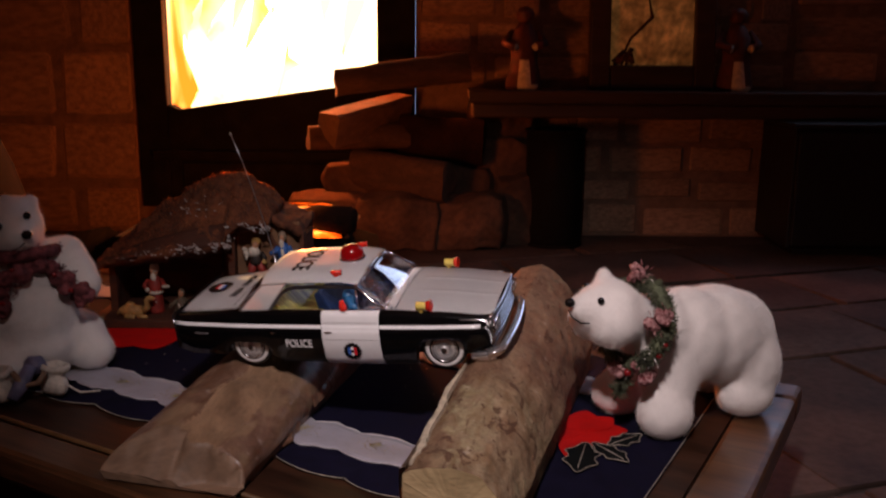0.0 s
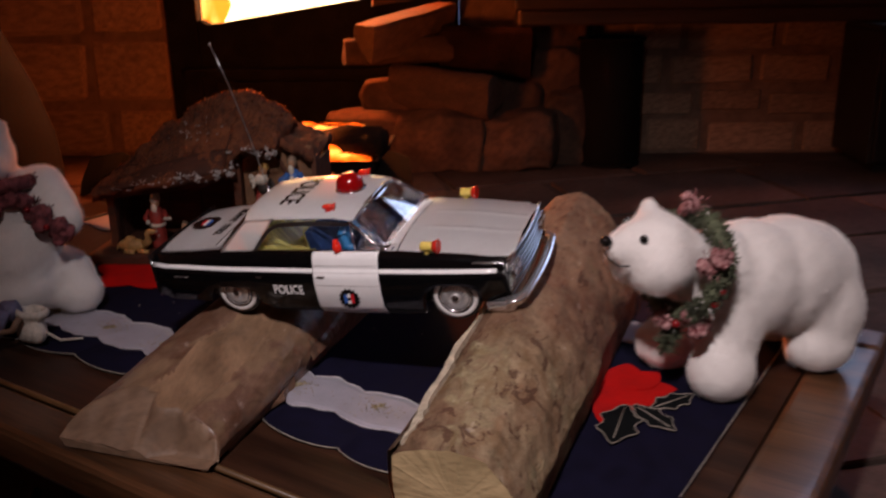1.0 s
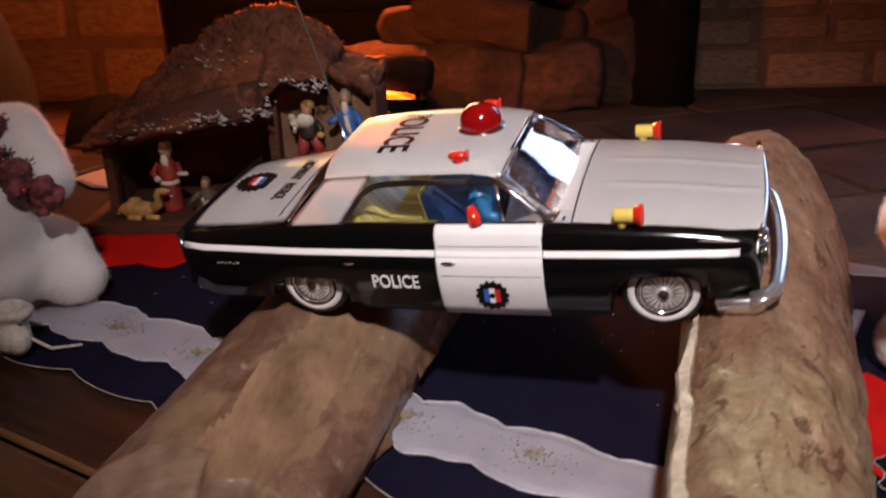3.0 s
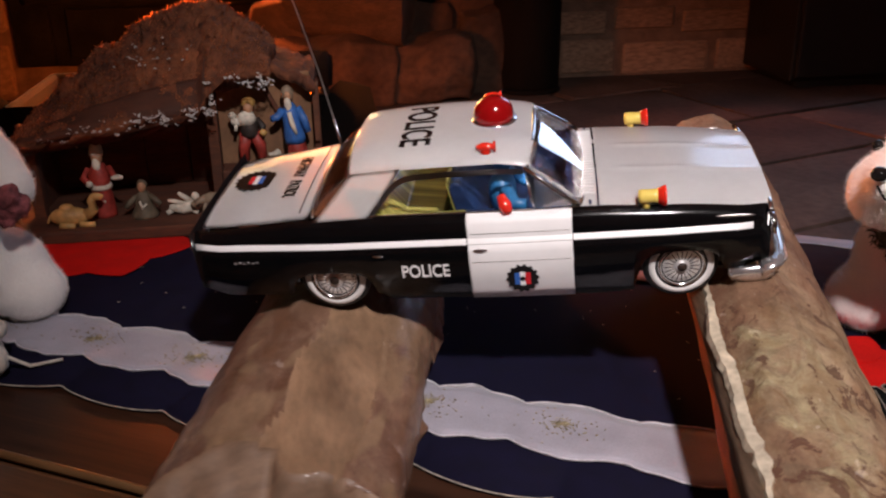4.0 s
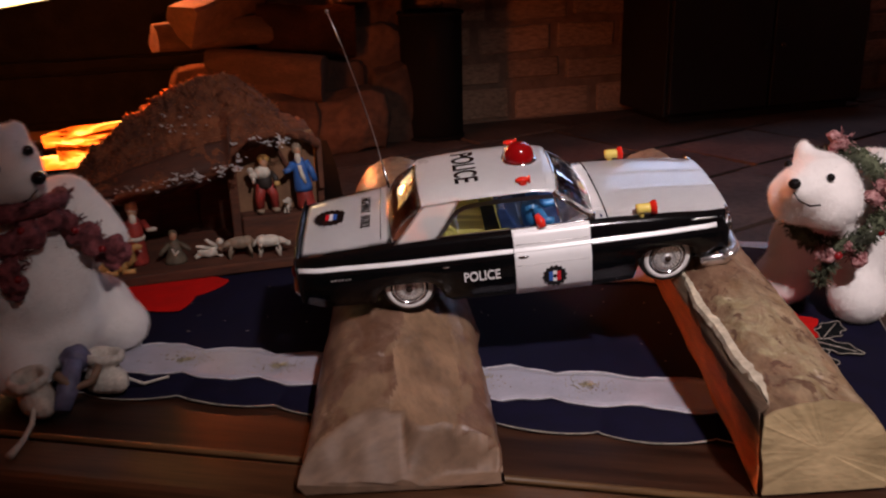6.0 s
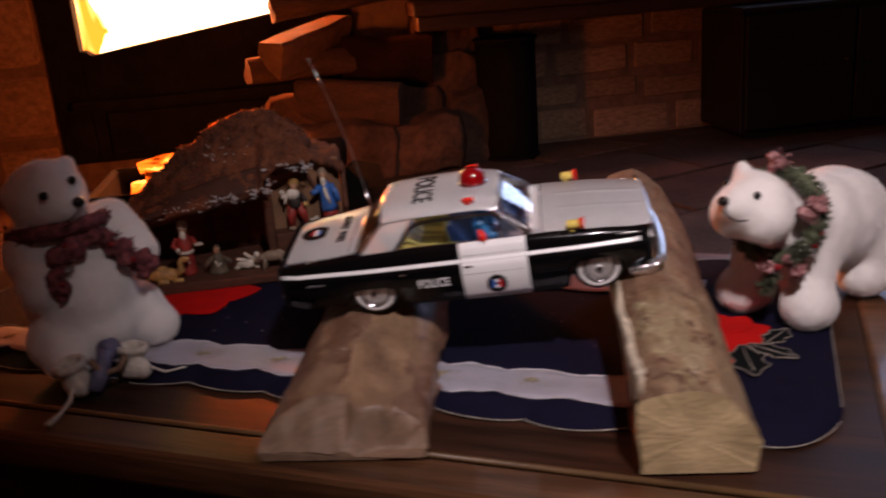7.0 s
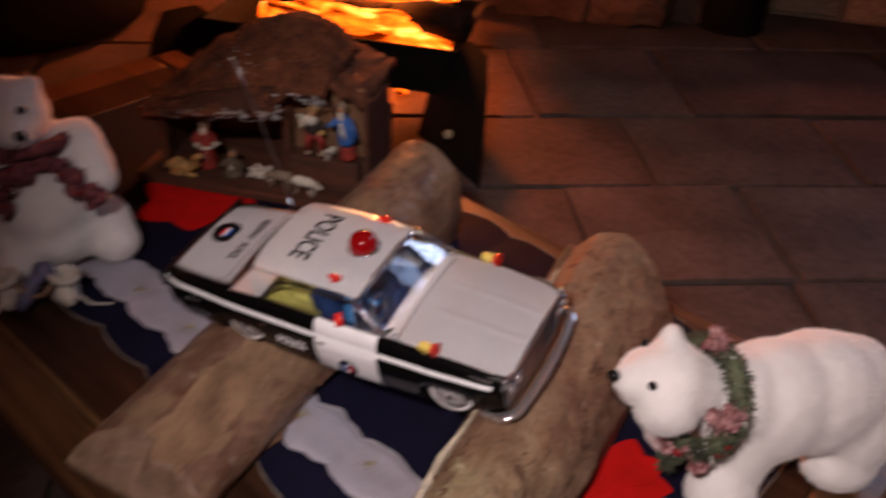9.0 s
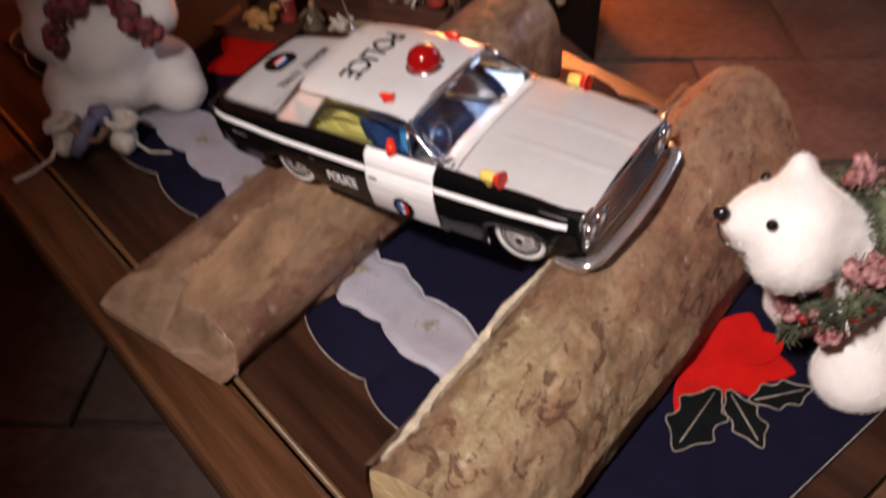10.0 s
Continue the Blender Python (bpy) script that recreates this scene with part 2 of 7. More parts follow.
M["cut_wood"] = material("pale_split_wood", (0.46, 0.335, 0.17), 0.75, vary=0.14, scale=20, fine=140, stretch=(1, 1, 2.2), bump=0.4, depth=0.0015, second=(0.58, 0.43, 0.23))
M["sapwood"] = material("grey_tan_sapwood", (0.25, 0.165, 0.105), 0.7, vary=0.3, scale=22, fine=130, stretch=(4, 0.3, 4), bump=0.4, depth=0.0012)
M["split_wood"] = material("fresh_split_wood", (0.74, 0.315, 0.120), 0.65, vary=0.22, scale=18, fine=120, stretch=(4, 0.3, 4), bump=0.4, depth=0.0015)
M["navy"] = material("navy_cloth", (0.0064, 0.0056, 0.0195), 0.9, vary=0.2, scale=60, fine=900, bump=0.3, depth=0.0004, spec=0.12)
M["silver"] = material("lilac_silver_satin", (0.385, 0.37, 0.425), 0.42, vary=0.14, scale=30, fine=800, bump=0.25, depth=0.0005, sheen=0.2)
M["gold_thread"] = material("gold_embroidery", (0.46, 0.39, 0.24), 0.5, metal=0.2, vary=0.4, scale=200, fine=900, bump=0.5)
M["pale_thread"] = material("pale_edge_stitching", (0.34, 0.30, 0.25), 0.6, vary=0.35, scale=200, bump=0.3)
M["red_felt"] = material("red_felt", (0.52, 0.006, 0.004), 0.8, vary=0.15, scale=40, fine=500, bump=0.3, depth=0.0005, spec=0.2)
M["green_felt"] = material("dark_green_felt", (0.0050, 0.0060, 0.0065), 0.9, vary=0.3, scale=40, fine=500, bump=0.3, depth=0.0005, spec=0.1)
M["fluff"] = material("white_fluff", (0.82, 0.785, 0.75), 0.95, vary=0.04, scale=60, fine=420, bump=0.35, depth=0.0015, sheen=0.4, spec=0.2)
M["gloss_black"] = material("glossy_black_bead", (0.008, 0.007, 0.007), 0.12, vary=0.1, bump=0)
M["garland"] = material("frosted_green_garland", (0.060, 0.066, 0.038), 0.9, vary=0.45, scale=60, fine=500, bump=0.4, depth=0.002, second=(0.10, 0.115, 0.065))
M["plaid"] = material("red_white_yarn", (0.20, 0.014, 0.020), 0.85, vary=0.3, scale=260, fine=700, bump=0.8, depth=0.0015, second=(0.46, 0.26, 0.25))
M["dusty_red"] = material("dusty_burgundy_yarn", (0.115, 0.017, 0.024), 0.9, vary=0.45, scale=130, fine=600, bump=0.8, depth=0.002, second=(0.24, 0.065, 0.070))
M["berry"] = material("red_berry", (0.25, 0.012, 0.014), 0.25, vary=0.2, bump=0.1)
M["yarn_white"] = material("cream_yarn", (0.62, 0.56, 0.48), 0.9, vary=0.18, scale=120, fine=500, bump=0.6, depth=0.001)
M["lavender"] = material("lavender_ribbon", (0.125, 0.12, 0.20), 0.55, vary=0.3, scale=60, bump=0.3)
M["brown_ribbon"] = material("brown_ribbon", (0.20, 0.115, 0.07), 0.6, vary=0.25, scale=80, bump=0.3)
M["cork"] = material("cork_bark_roof", (0.105, 0.028, 0.009), 0.95, vary=0.4, scale=35, fine=160, bump=0.7, depth=0.004, second=(0.150, 0.046, 0.016))
# fibres coloured lighter than the cork, imitating firelight along the roof
M["cork_fibre"] = material("lit_cork_fibre", (0.34, 0.115, 0.042), 0.9, vary=0.4, scale=60, bump=0, spec=0.1, through_light=0.5, ior=1.08)
# darker copy of fig_red, in place of the weaker light on the mantel
M["shaded_red"] = material("shaded_red_plaster", (0.085, 0.018, 0.013), 0.7, vary=0.3, scale=60, bump=0.2)
M["stable_wood"] = material("rough_brown_board", (0.082, 0.025, 0.010), 0.85, vary=0.4, scale=24, fine=150, stretch=(0.5, 3, 3), bump=0.5, depth=0.001)
M["roof_board"] = material("dark_smoked_board", (0.062, 0.017, 0.006), 0.8, vary=0.35, scale=20, fine=130, stretch=(0.4, 2, 2), bump=0.4, depth=0.001)
M["gable"] = material("red_brown_gable_board", (0.115, 0.040, 0.018), 0.8, vary=0.3, scale=18, fine=120, stretch=(0.4, 2, 2), bump=0.3)
M["tan_board"] = material("tan_board", (0.20, 0.100, 0.048), 0.8, vary=0.25, scale=20, fine=140, bump=0.3)
M["snow"] = material("painted_snow", (0.50, 0.47, 0.45), 0.9, vary=0.2, scale=120, bump=0.5, depth=0.001)
M["fig_white"] = material("painted_white_plaster", (0.62, 0.57, 0.47), 0.6, vary=0.2, scale=90, bump=0.2)
M["fig_red"] = material("painted_red_plaster", (0.30, 0.035, 0.025), 0.55, vary=0.25, scale=90, bump=0.2)
M["fig_blue"] = material("painted_blue_plaster", (0.035, 0.13, 0.40), 0.5, vary=0.2, scale=90, bump=0.2)
M["fig_tan"] = material("painted_tan_plaster", (0.46, 0.27, 0.09), 0.6, vary=0.25, scale=80, bump=0.2)
M["fig_grey"] = material("painted_grey_plaster", (0.105, 0.080, 0.050), 0.7, vary=0.3, scale=80, bump=0.2)
M["fig_horn"] = material("painted_taupe_plaster", (0.27, 0.20, 0.135), 0.6, vary=0.25, scale=80, bump=0.2)
M["fig_hair"] = material("painted_straw_plaster", (0.50, 0.30, 0.085), 0.6, vary=0.25, scale=80, bump=0.2)
M["fig_skin"] = material("painted_skin_plaster", (0.42, 0.22, 0.12), 0.6, vary=0.2, scale=90, bump=0.2)
M["fig_dark"] = material("painted_dark_plaster", (0.030, 0.022, 0.018), 0.6, vary=0.2, scale=90, bump=0.2)
M["car_black"] = material("black_enamelled_tin", (0.006, 0.006, 0.007), 0.16, vary=0.1, scale=40, bump=0.02, coat=0.6)
M["car_white"] = material("white_enamelled_tin", (0.88, 0.88, 0.875), 0.30, vary=0.03, scale=30, bump=0.0, coat=1.0)
# hearth stone colour lowered in place of weaker light by the wall
M["dimmed_stone"] = material("dimmed_hearth_stone", (0.058, 0.029, 0.018), 0.95, vary=0.4, scale=9, fine=70, bump=0.6, depth=0.004, second=(0.090, 0.048, 0.030))
M["surround"] = material("grey_painted_tin", (0.30, 0.29, 0.29), 0.35, vary=0.08, scale=60, bump=0.02)
M["hub_tin"] = material("bright_pressed_tin", (0.86, 0.85, 0.84), 0.32, metal=0.6, vary=0.06, scale=80, bump=0.03)
M["soft_chrome"] = material("softly_polished_chrome", (0.90, 0.90, 0.91), 0.20, metal=0.9, vary=0.05, scale=50, bump=0.03)
M["dark_hub"] = material("dark_brown_hub", (0.03, 0.018, 0.014), 0.4, vary=0.2, bump=0)
M["tinted_glass"] = glass_material("tinted_rear_glazing", (0.30, 0.20, 0.14), 0.03)
M["soot_black"] = material("matt_soot_black", (0.005, 0.004, 0.0035), 0.95, vary=0.3, scale=20, bump=0.3, spec=0.15)
M["band_thread"] = material("white_band_stitching", (0.50, 0.48, 0.52), 0.6, vary=0.2, scale=300, bump=0.3)
M["bast"] = material("cream_bast", (0.58, 0.50, 0.37), 0.75, vary=0.32, scale=60, fine=200, bump=0.5, depth=0.0015)
M["dark_bark"] = material("dark_dry_bark", (0.060, 0.032, 0.021), 0.95, vary=0.4, scale=20, fine=120, stretch=(0.4, 2, 2), bump=0.7, depth=0.003)
M["dull_split"] = material("dull_split_wood", (0.115, 0.066, 0.045), 0.9, vary=0.3, scale=16, fine=100, stretch=(0.3, 3, 3), bump=0.5, depth=0.002)
M["chrome"] = material("chrome", (0.72, 0.72, 0.73), 0.13, metal=1.0, vary=0.05, scale=50, bump=0.03)
M["dull_chrome"] = material("brushed_tin", (0.42, 0.41, 0.40), 0.3, metal=0.9, vary=0.15, scale=60, bump=0.1)
M["rubber"] = material("black_rubber", (0.012, 0.012, 0.012), 0.6, vary=0.2, scale=80, bump=0.2)
M["white_rubber"] = material("white_rubber", (0.72, 0.71, 0.69), 0.5, vary=0.05, scale=80, bump=0.05)
M["red_plastic"] = material("red_translucent_plastic", (0.26, 0.003, 0.004), 0.12, vary=0.06, bump=0, coat=0.5)
M["orange_red"] = material("glossy_red_plastic", (0.72, 0.025, 0.012), 0.14, vary=0.06, bump=0, coat=0.5)
M["yellow"] = material("yellow_plastic", (0.80, 0.62, 0.14), 0.25, vary=0.06, bump=0, coat=0.4)
M["seat"] = material("yellow_striped_lithographed_tin", (0.36, 0.34, 0.07), 0.3, vary=0.5, scale=120, fine=300, stretch=(0.05, 1, 0.05), bump=0.02, second=(0.48, 0.46, 0.13))
M["dark_interior"] = material("dark_blue_interior_tin", (0.016, 0.036, 0.105), 0.35, vary=0.4, scale=30, bump=0.02)
# red-brown stands in for firelight mirrored in the rear window
M["brown_tin"] = material("reflection_brown_tin", (0.085, 0.026, 0.012), 0.3, vary=0.25, scale=40, bump=0.02)
M["doll_blue"] = material("blue_painted_tin", (0.025, 0.15, 0.34), 0.4, vary=0.15, scale=60, bump=0.05)
M["badge_blue"] = material("blue_enamel", (0.04, 0.13, 0.45), 0.25, vary=0.1, bump=0)
M["badge_red"] = material("red_enamel", (0.60, 0.02, 0.03), 0.25, vary=0.1, bump=0)
M["car_glass"] = glass_material("clear_plastic_glazing", (0.92, 0.95, 0.97))
M["window_glass"] = glass_material("window_glass", (0.95, 0.97, 1.0))
# weak emission in the print stands in for light falling on it
M["amber_print"] = material("amber_print_added_glow", (0.60, 0.27, 0.07), 0.7, vary=0.6, scale=16, fine=60, bump=0.1, emit=0.10)
M["sky_dusk"] = fire_material("dusk_sky", 0.5, (0.30, 0.45, 0.95), (0.4, 0.55, 1.0), (0.5, 0.65, 1.0), 1.0)

vary_each(M["stone"], 0.65, 1.1)
vary_each(M["flag"], 0.75, 1.2)


# ---- mesh helpers ----
def part(name, bm, mat, parent=None, label="", smooth=True, bevel=0.0, kind=""):
    bmesh.ops.recalc_face_normals(bm, faces=bm.faces[:])
    mesh = bpy.data.meshes.new(name)
    bm.to_mesh(mesh)
    bm.free()
    mesh.materials.append(M[mat])
    for poly in mesh.polygons:
        poly.use_smooth = smooth
    ob = new(name, mesh)
    if parent is not None:
        ob.parent = parent
    if bevel:
        b = ob.modifiers.new("bevel", "BEVEL")
        b.width, b.segments, b.limit_method, b.angle_limit = bevel, 2, "ANGLE", 0.7
    return tagged(ob, label, kind=kind)


def thing(name, label, category, m=None, group="", kind=""):
    ob = new(name)
    ob.empty_display_size = 0.02
    if m is not None:
        ob.matrix_world = m
    return tagged(ob, label, category, group, kind)


def box(bm, centre, size, turn=None):
    m = Matrix.Translation(centre) @ (turn or Matrix()) @ Matrix.Diagonal((*size, 1))
    bmesh.ops.create_cube(bm, size=1.0, matrix=m)
    return bm


def slab(x0, x1, y0, y1, z0, z1, bm=None):
    return box(bm or bmesh.new(), ((x0 + x1) / 2, (y0 + y1) / 2, (z0 + z1) / 2), (x1 - x0, y1 - y0, z1 - z0))


def ball(bm, centre, radii, turn=None, seg=20):
    if not hasattr(radii, "__len__"):
        radii = (radii,) * 3
    m = Matrix.Translation(centre) @ (turn or Matrix()) @ Matrix.Diagonal((*radii, 1))
    bmesh.ops.create_uvsphere(bm, u_segments=seg, v_segments=max(6, seg * 2 // 3), radius=1.0, matrix=m)
    return bm


def loft(bm, rings, closed=True, caps=True):
    rows = [[bm.verts.new(p) for p in ring] for ring in rings]
    n = len(rows[0])
    for a, b in zip(rows, rows[1:]):
        for i in range(n if closed else n - 1):
            j = (i + 1) % n
            bm.faces.new((a[i], a[j], b[j], b[i]))
    if caps and closed:
        bm.faces.new(rows[0][::-1])
        bm.faces.new(rows[-1])
    return bm


def tube(bm, points, radii, seg=10):
    points = [Vector(p) for p in points]
    if not hasattr(radii, "__len__"):
        radii = [radii] * len(points)
    rings = []
    for i, p in enumerate(points):
        way = (points[min(i + 1, len(points) - 1)] - points[max(i - 1, 0)]).normalized()
        side = way.cross(Vector((0, 0, 1)))
        if side.length < 1e-3:
            side = way.cross(Vector((1, 0, 0)))
        side.normalize()
        up = side.cross(way)
        rings.append([p + radii[i] * (math.cos(a) * side + math.sin(a) * up) for a in (2 * math.pi * k / seg for k in range(seg))])
    return loft(bm, rings)


def lathe(bm, profile, m=None, seg=28):
    """Spins (radius, height) pairs round z."""
    m = m or Matrix()
    rings = [[m @ Vector((max(r, 1e-5) * math.cos(a), max(r, 1e-5) * math.sin(a), h)) for a in (2 * math.pi * k / seg for k in range(seg))] for r, h in profile]
    return loft(bm, rings)


def extrude(bm, outline, thick, m=None):
    """A flat outline of (x, y), thickened upward along z."""
    m = m or Matrix()
    low = [bm.verts.new(m @ Vector((x, y, 0))) for x, y in outline]
    high = [bm.verts.new(m @ Vector((x, y, thick))) for x, y in outline]
    n = len(outline)
    bm.faces.new(low[::-1])
    bm.faces.new(high)
    for i in range(n):
        bm.faces.new((low[i], low[(i + 1) % n], high[(i + 1) % n], high[i]))
    return bm


def lettering(name, text, size, m, mat, parent, thick=0.0002, bold=0.0, narrow=1.0, label=""):
    """Words in the built-in font, centred on m, as a mesh."""
    cu = bpy.data.curves.new(name, "FONT")
    cu.body, cu.size, cu.align_x, cu.align_y, cu.extrude, cu.offset = text, size, "CENTER", "CENTER", thick, bold
    ob = new(name + "_source", cu)
    bpy.context.view_layer.update()
    mesh = bpy.data.meshes.new_from_object(ob.evaluated_get(bpy.context.evaluated_depsgraph_get()))
    bpy.data.objects.remove(ob)
    bpy.data.curves.remove(cu)
    mesh.transform(m @ Matrix.Diagonal((narrow, 1, 1, 1)))
    mesh.materials.clear()
    mesh.materials.append(M[mat])
    out = new(name, mesh)
    out.parent = parent
    return tagged(out, label)


def axes(x, y, z, at=(0, 0, 0)):
    m = Matrix((x, y, z)).transposed().to_4x4()
    m.translation = at
    return m


def rough_up(bm, amount, scale, seed=0):
    for v in bm.verts:
        v.co += amount * noise.noise_vector(v.co * scale + Vector((seed * 7.3, seed * 3.1, seed)))
    return bm


rng = random.Random(5)


# ---- the room ----
BACK, LEFT, RIGHT, FRONT, TOP = 2.62, -2.5, 2.7, -2.2, 2.35
FIRE = (-0.80, -0.19, 0.36, 0.95)
PANE = (0.92, 1.92, 0.86, 2.02)


def wall(name, boxes, mat, label):
    bm = bmesh.new()
    for b in boxes:
        slab(*b, bm)
    return tagged(part(name, bm, mat, smooth=False), label, "wall", kind="structure")


x0, x1, z0, z1 = FIRE
p0, p1, q0, q1 = PANE
back_wall = wall("wall_north", [
    (LEFT, x0 - 0.09, BACK, BACK + 0.35, 0, TOP), (x0 - 0.09, x1 + 0.11, BACK, BACK + 0.35, 1.05, TOP),
    (x0 - 0.09, x1 + 0.11, BACK, BACK + 0.35, 0, 0.08),
    (x1 + 0.11, p0, BACK, BACK + 0.35, 0, TOP), (p0, p1, BACK, BACK + 0.35, 0, q0), (p0, p1, BACK, BACK + 0.35, q1, TOP),
    (p1, RIGHT, BACK, BACK + 0.35, 0, TOP)], "mortar", "rough stone fireplace wall with pale mortar in a dark room")
wall("wall_south", [(LEFT, RIGHT, FRONT - 0.2, FRONT, 0, TOP)], "plaster", "plain plastered wall behind the sitting area")
wall("wall_west", [(LEFT - 0.2, LEFT, FRONT, BACK + 0.35, 0, TOP)], "plaster", "plain plastered side wall in shadow")
wall("wall_east", [(RIGHT, RIGHT + 0.2, FRONT, BACK + 0.35, 0, TOP)], "plaster", "plain plastered side wall near the window")
tagged(part("ceiling", slab(LEFT - 0.2, RIGHT + 0.2, FRONT - 0.2, BACK + 0.35, TOP, TOP + 0.15), "plaster", smooth=False), "plain plastered ceiling", "ceiling", kind="structure")
floor = tagged(part("floor", slab(LEFT - 0.2, RIGHT + 0.2, FRONT - 0.2, BACK + 0.35, -0.12, -0.008), "grout", smooth=False), "flagstone floor with dark joints lit by the fire", "floor", kind="structure")

window_1 = thing("window_1", "wooden window high in the stone wall with dusk outside", "window", pose((p0 + p1) / 2, BACK + 0.2, q0), kind="structure")
wide, high = p1 - p0, q1 - q0
bm = bmesh.new()
for a in ((-wide / 2, -wide / 2 + 0.05, 0, high), (wide / 2 - 0.05, wide / 2, 0, high), (-0.02, 0.02, 0.05, high - 0.05)):
    slab(a[0], a[1], -0.03, 0.03, a[2], a[3], bm)
for a in ((0, 0.05), (high - 0.05, high)):
    slab(-wide / 2 + 0.05, wide / 2 - 0.05, -0.028, 0.028, a[0], a[1], bm)
part("window_frame", bm, "beam", window_1, smooth=False)
for side in (-1, 1):
    pane = part("pane", slab(side * wide / 4 - wide / 4 + 0.045, side * wide / 4 + wide / 4 - 0.045, -0.004, 0.004, 0.05, high - 0.05), "window_glass", window_1, smooth=False)
    pane.visible_shadow = False
part("window_sill", slab(-wide / 2, wide / 2, -0.2, -0.032, -0.0, 0.03), "beam", window_1, smooth=False)
tagged(part("backdrop", slab(-1.5, 4.5, 4.4, 4.45, -0.1, 4.0), "sky_dusk", smooth=False), "plain blue dusk sky outside the window", "sky", kind="structure")


# ---- table ----
TABLE_TURN = -29.2
TABLE_TOP = 0.145
table_axes = pose(0, 0, 0, 0, 0, TABLE_TURN)
U0, U1, V0, V1 = -1.36, -0.110, 0.495, 1.088


table = thing("low_table", "low dark varnished wooden table with a reddish rim, on stone flags", "table",
              table_axes @ pose((U0 + U1) / 2, (V0 + V1) / 2, 0))
hu, hv = (U1 - U0) / 2, (V1 - V0) / 2
RIMW = 0.055
for k, v in enumerate(np.linspace(-hv + RIMW, hv - RIMW, 6)[:-1]):
    wv = (2 * hv - 2 * RIMW) / 5
    part("board", slab(-hu + RIMW, hu - RIMW, v + 0.0001, v + wv - 0.0001, TABLE_TOP - 0.022, TABLE_TOP), "panel", table, smooth=False)
for sv in (-1, 1):
    part("rim", slab(-hu, hu, min(sv * hv, sv * (hv - RIMW + 0.006)), max(sv * hv, sv * (hv - RIMW + 0.006)), TABLE_TOP - 0.034, TABLE_TOP + 0.001), "rim", table, "reddish varnished edge board", False, 0.006)
    if sv < 0:
        part("bead", tube(bmesh.new(), [(-hu + RIMW, sv * (hv - RIMW + 0.003), TABLE_TOP), (hu - RIMW, sv * (hv - RIMW + 0.003), TABLE_TOP)], 0.0028, 8), "bead", table, "pale worn bead along the inside of the rim")
for su in (-1, 1):
    part("rim", slab(min(su * hu, su * (hu - RIMW + 0.0006)), max(su * hu, su * (hu - RIMW + 0.0006)), -hv + RIMW - 0.005, hv - RIMW + 0.005, TABLE_TOP - 0.034, TABLE_TOP + 0.001), "rim", table, "reddish varnished edge board", False, 0.006)
for su in (-1, 1):
    for sv in (-1, 1):
        bm = lathe(bmesh.new(), [(0.018, 0), (0.026, 0.01), (0.02, 0.03), (0.028, 0.06), (0.03, TABLE_TOP - 0.036)], pose(su * (hu - 0.07), sv * (hv - 0.07), 0))
        part("leg", bm, "rim", table)
for sv in (-1, 1):
    part("apron", slab(-hu + 0.05, hu - 0.05, sv * (hv - 0.045) - 0.009, sv * (hv - 0.045) + 0.009, TABLE_TOP - 0.085, TABLE_TOP - 0.035), "panel", table, smooth=False)
for su in (-1, 1):
    part("apron", slab(su * (hu - 0.045) - 0.009, su * (hu - 0.045) + 0.009, -hv + 0.06, hv - 0.06, TABLE_TOP - 0.085, TABLE_TOP - 0.035), "panel", table, smooth=False)


# ---- cloth ----
def ribbon(bm, low, high, us, z0, z1):
    """A strip of cloth between two wavy edges low(u) and high(u), with small folds."""
    rows = []
    for u in us:
        a, b = low(u), high(u)
        rows.append([(u, a + (b - a) * k / 6) for k in range(7)])
    def lift(u, v):
        return 0.0011 * noise.noise(Vector((u * 14, v * 14, 3.3))) + 0.0004 * noise.noise(Vector((u * 60, v * 60, 1)))
    top = [[bm.verts.new((u, v, z1 + lift(u, v))) for u, v in row] for row in rows]
    bot = [[bm.verts.new((u, v, z0 + lift(u, v))) for u, v in row] for row in rows]
    for grid, flip in ((top, 1), (bot, -1)):
        for r, s in zip(grid, grid[1:]):
            for i in range(6):
                bm.faces.new((r[i], s[i], s[i + 1], r[i + 1])[::flip])
    for i in (0, 6):
        for k in range(len(rows) - 1):
            bm.faces.new((top[k][i], top[k + 1][i], bot[k + 1][i], bot[k][i]))
    for k in (0, -1):
        for i in range(6):
            bm.faces.new((top[k][i], top[k][i + 1], bot[k][i + 1], bot[k][i]))
    return bm


def scallop(u, length, amount, phase=0.0):
    s = ((u + phase) / length) % 1.0
    return amount * (math.sin(math.pi * s) ** 0.7) + 0.25 * amount * math.sin(2 * math.pi * (u + phase) / (length * 2.7))


CLOTH_U0, CLOTH_U1, CLOTH_V0, CLOTH_V1 = -1.22, -0.192, 0.612, 1.052
CORNER = 0.075


def cloth_end(u):
    """How far the long edges draw in at the rounded corners."""
    d = min(u - CLOTH_U0, CLOTH_U1 - u)
    return 0.0 if d > CORNER else CORNER - math.sqrt(max(0.0, CORNER ** 2 - (CORNER - d) ** 2))


def near_edge(u):
    return CLOTH_V0 + cloth_end(u) + 0.006 - scallop(u, 0.085, 0.010, 0.02)


def far_edge(u):
    return CLOTH_V1 - cloth_end(u) + scallop(u, 0.085, 0.010)


cloth = thing("table_runner", "navy table runner with a silver scalloped band and red poinsettias", "table runner", table_axes @ pose(0, 0, TABLE_TOP))
us = np.linspace(CLOTH_U0, CLOTH_U1, 260)
part("ground_cloth", ribbon(bmesh.new(), near_edge, far_edge, us, 0.0005, 0.0022), "navy", cloth, "navy cloth")
us = np.linspace(CLOTH_U0 + 0.02, CLOTH_U1 - 0.012, 240)


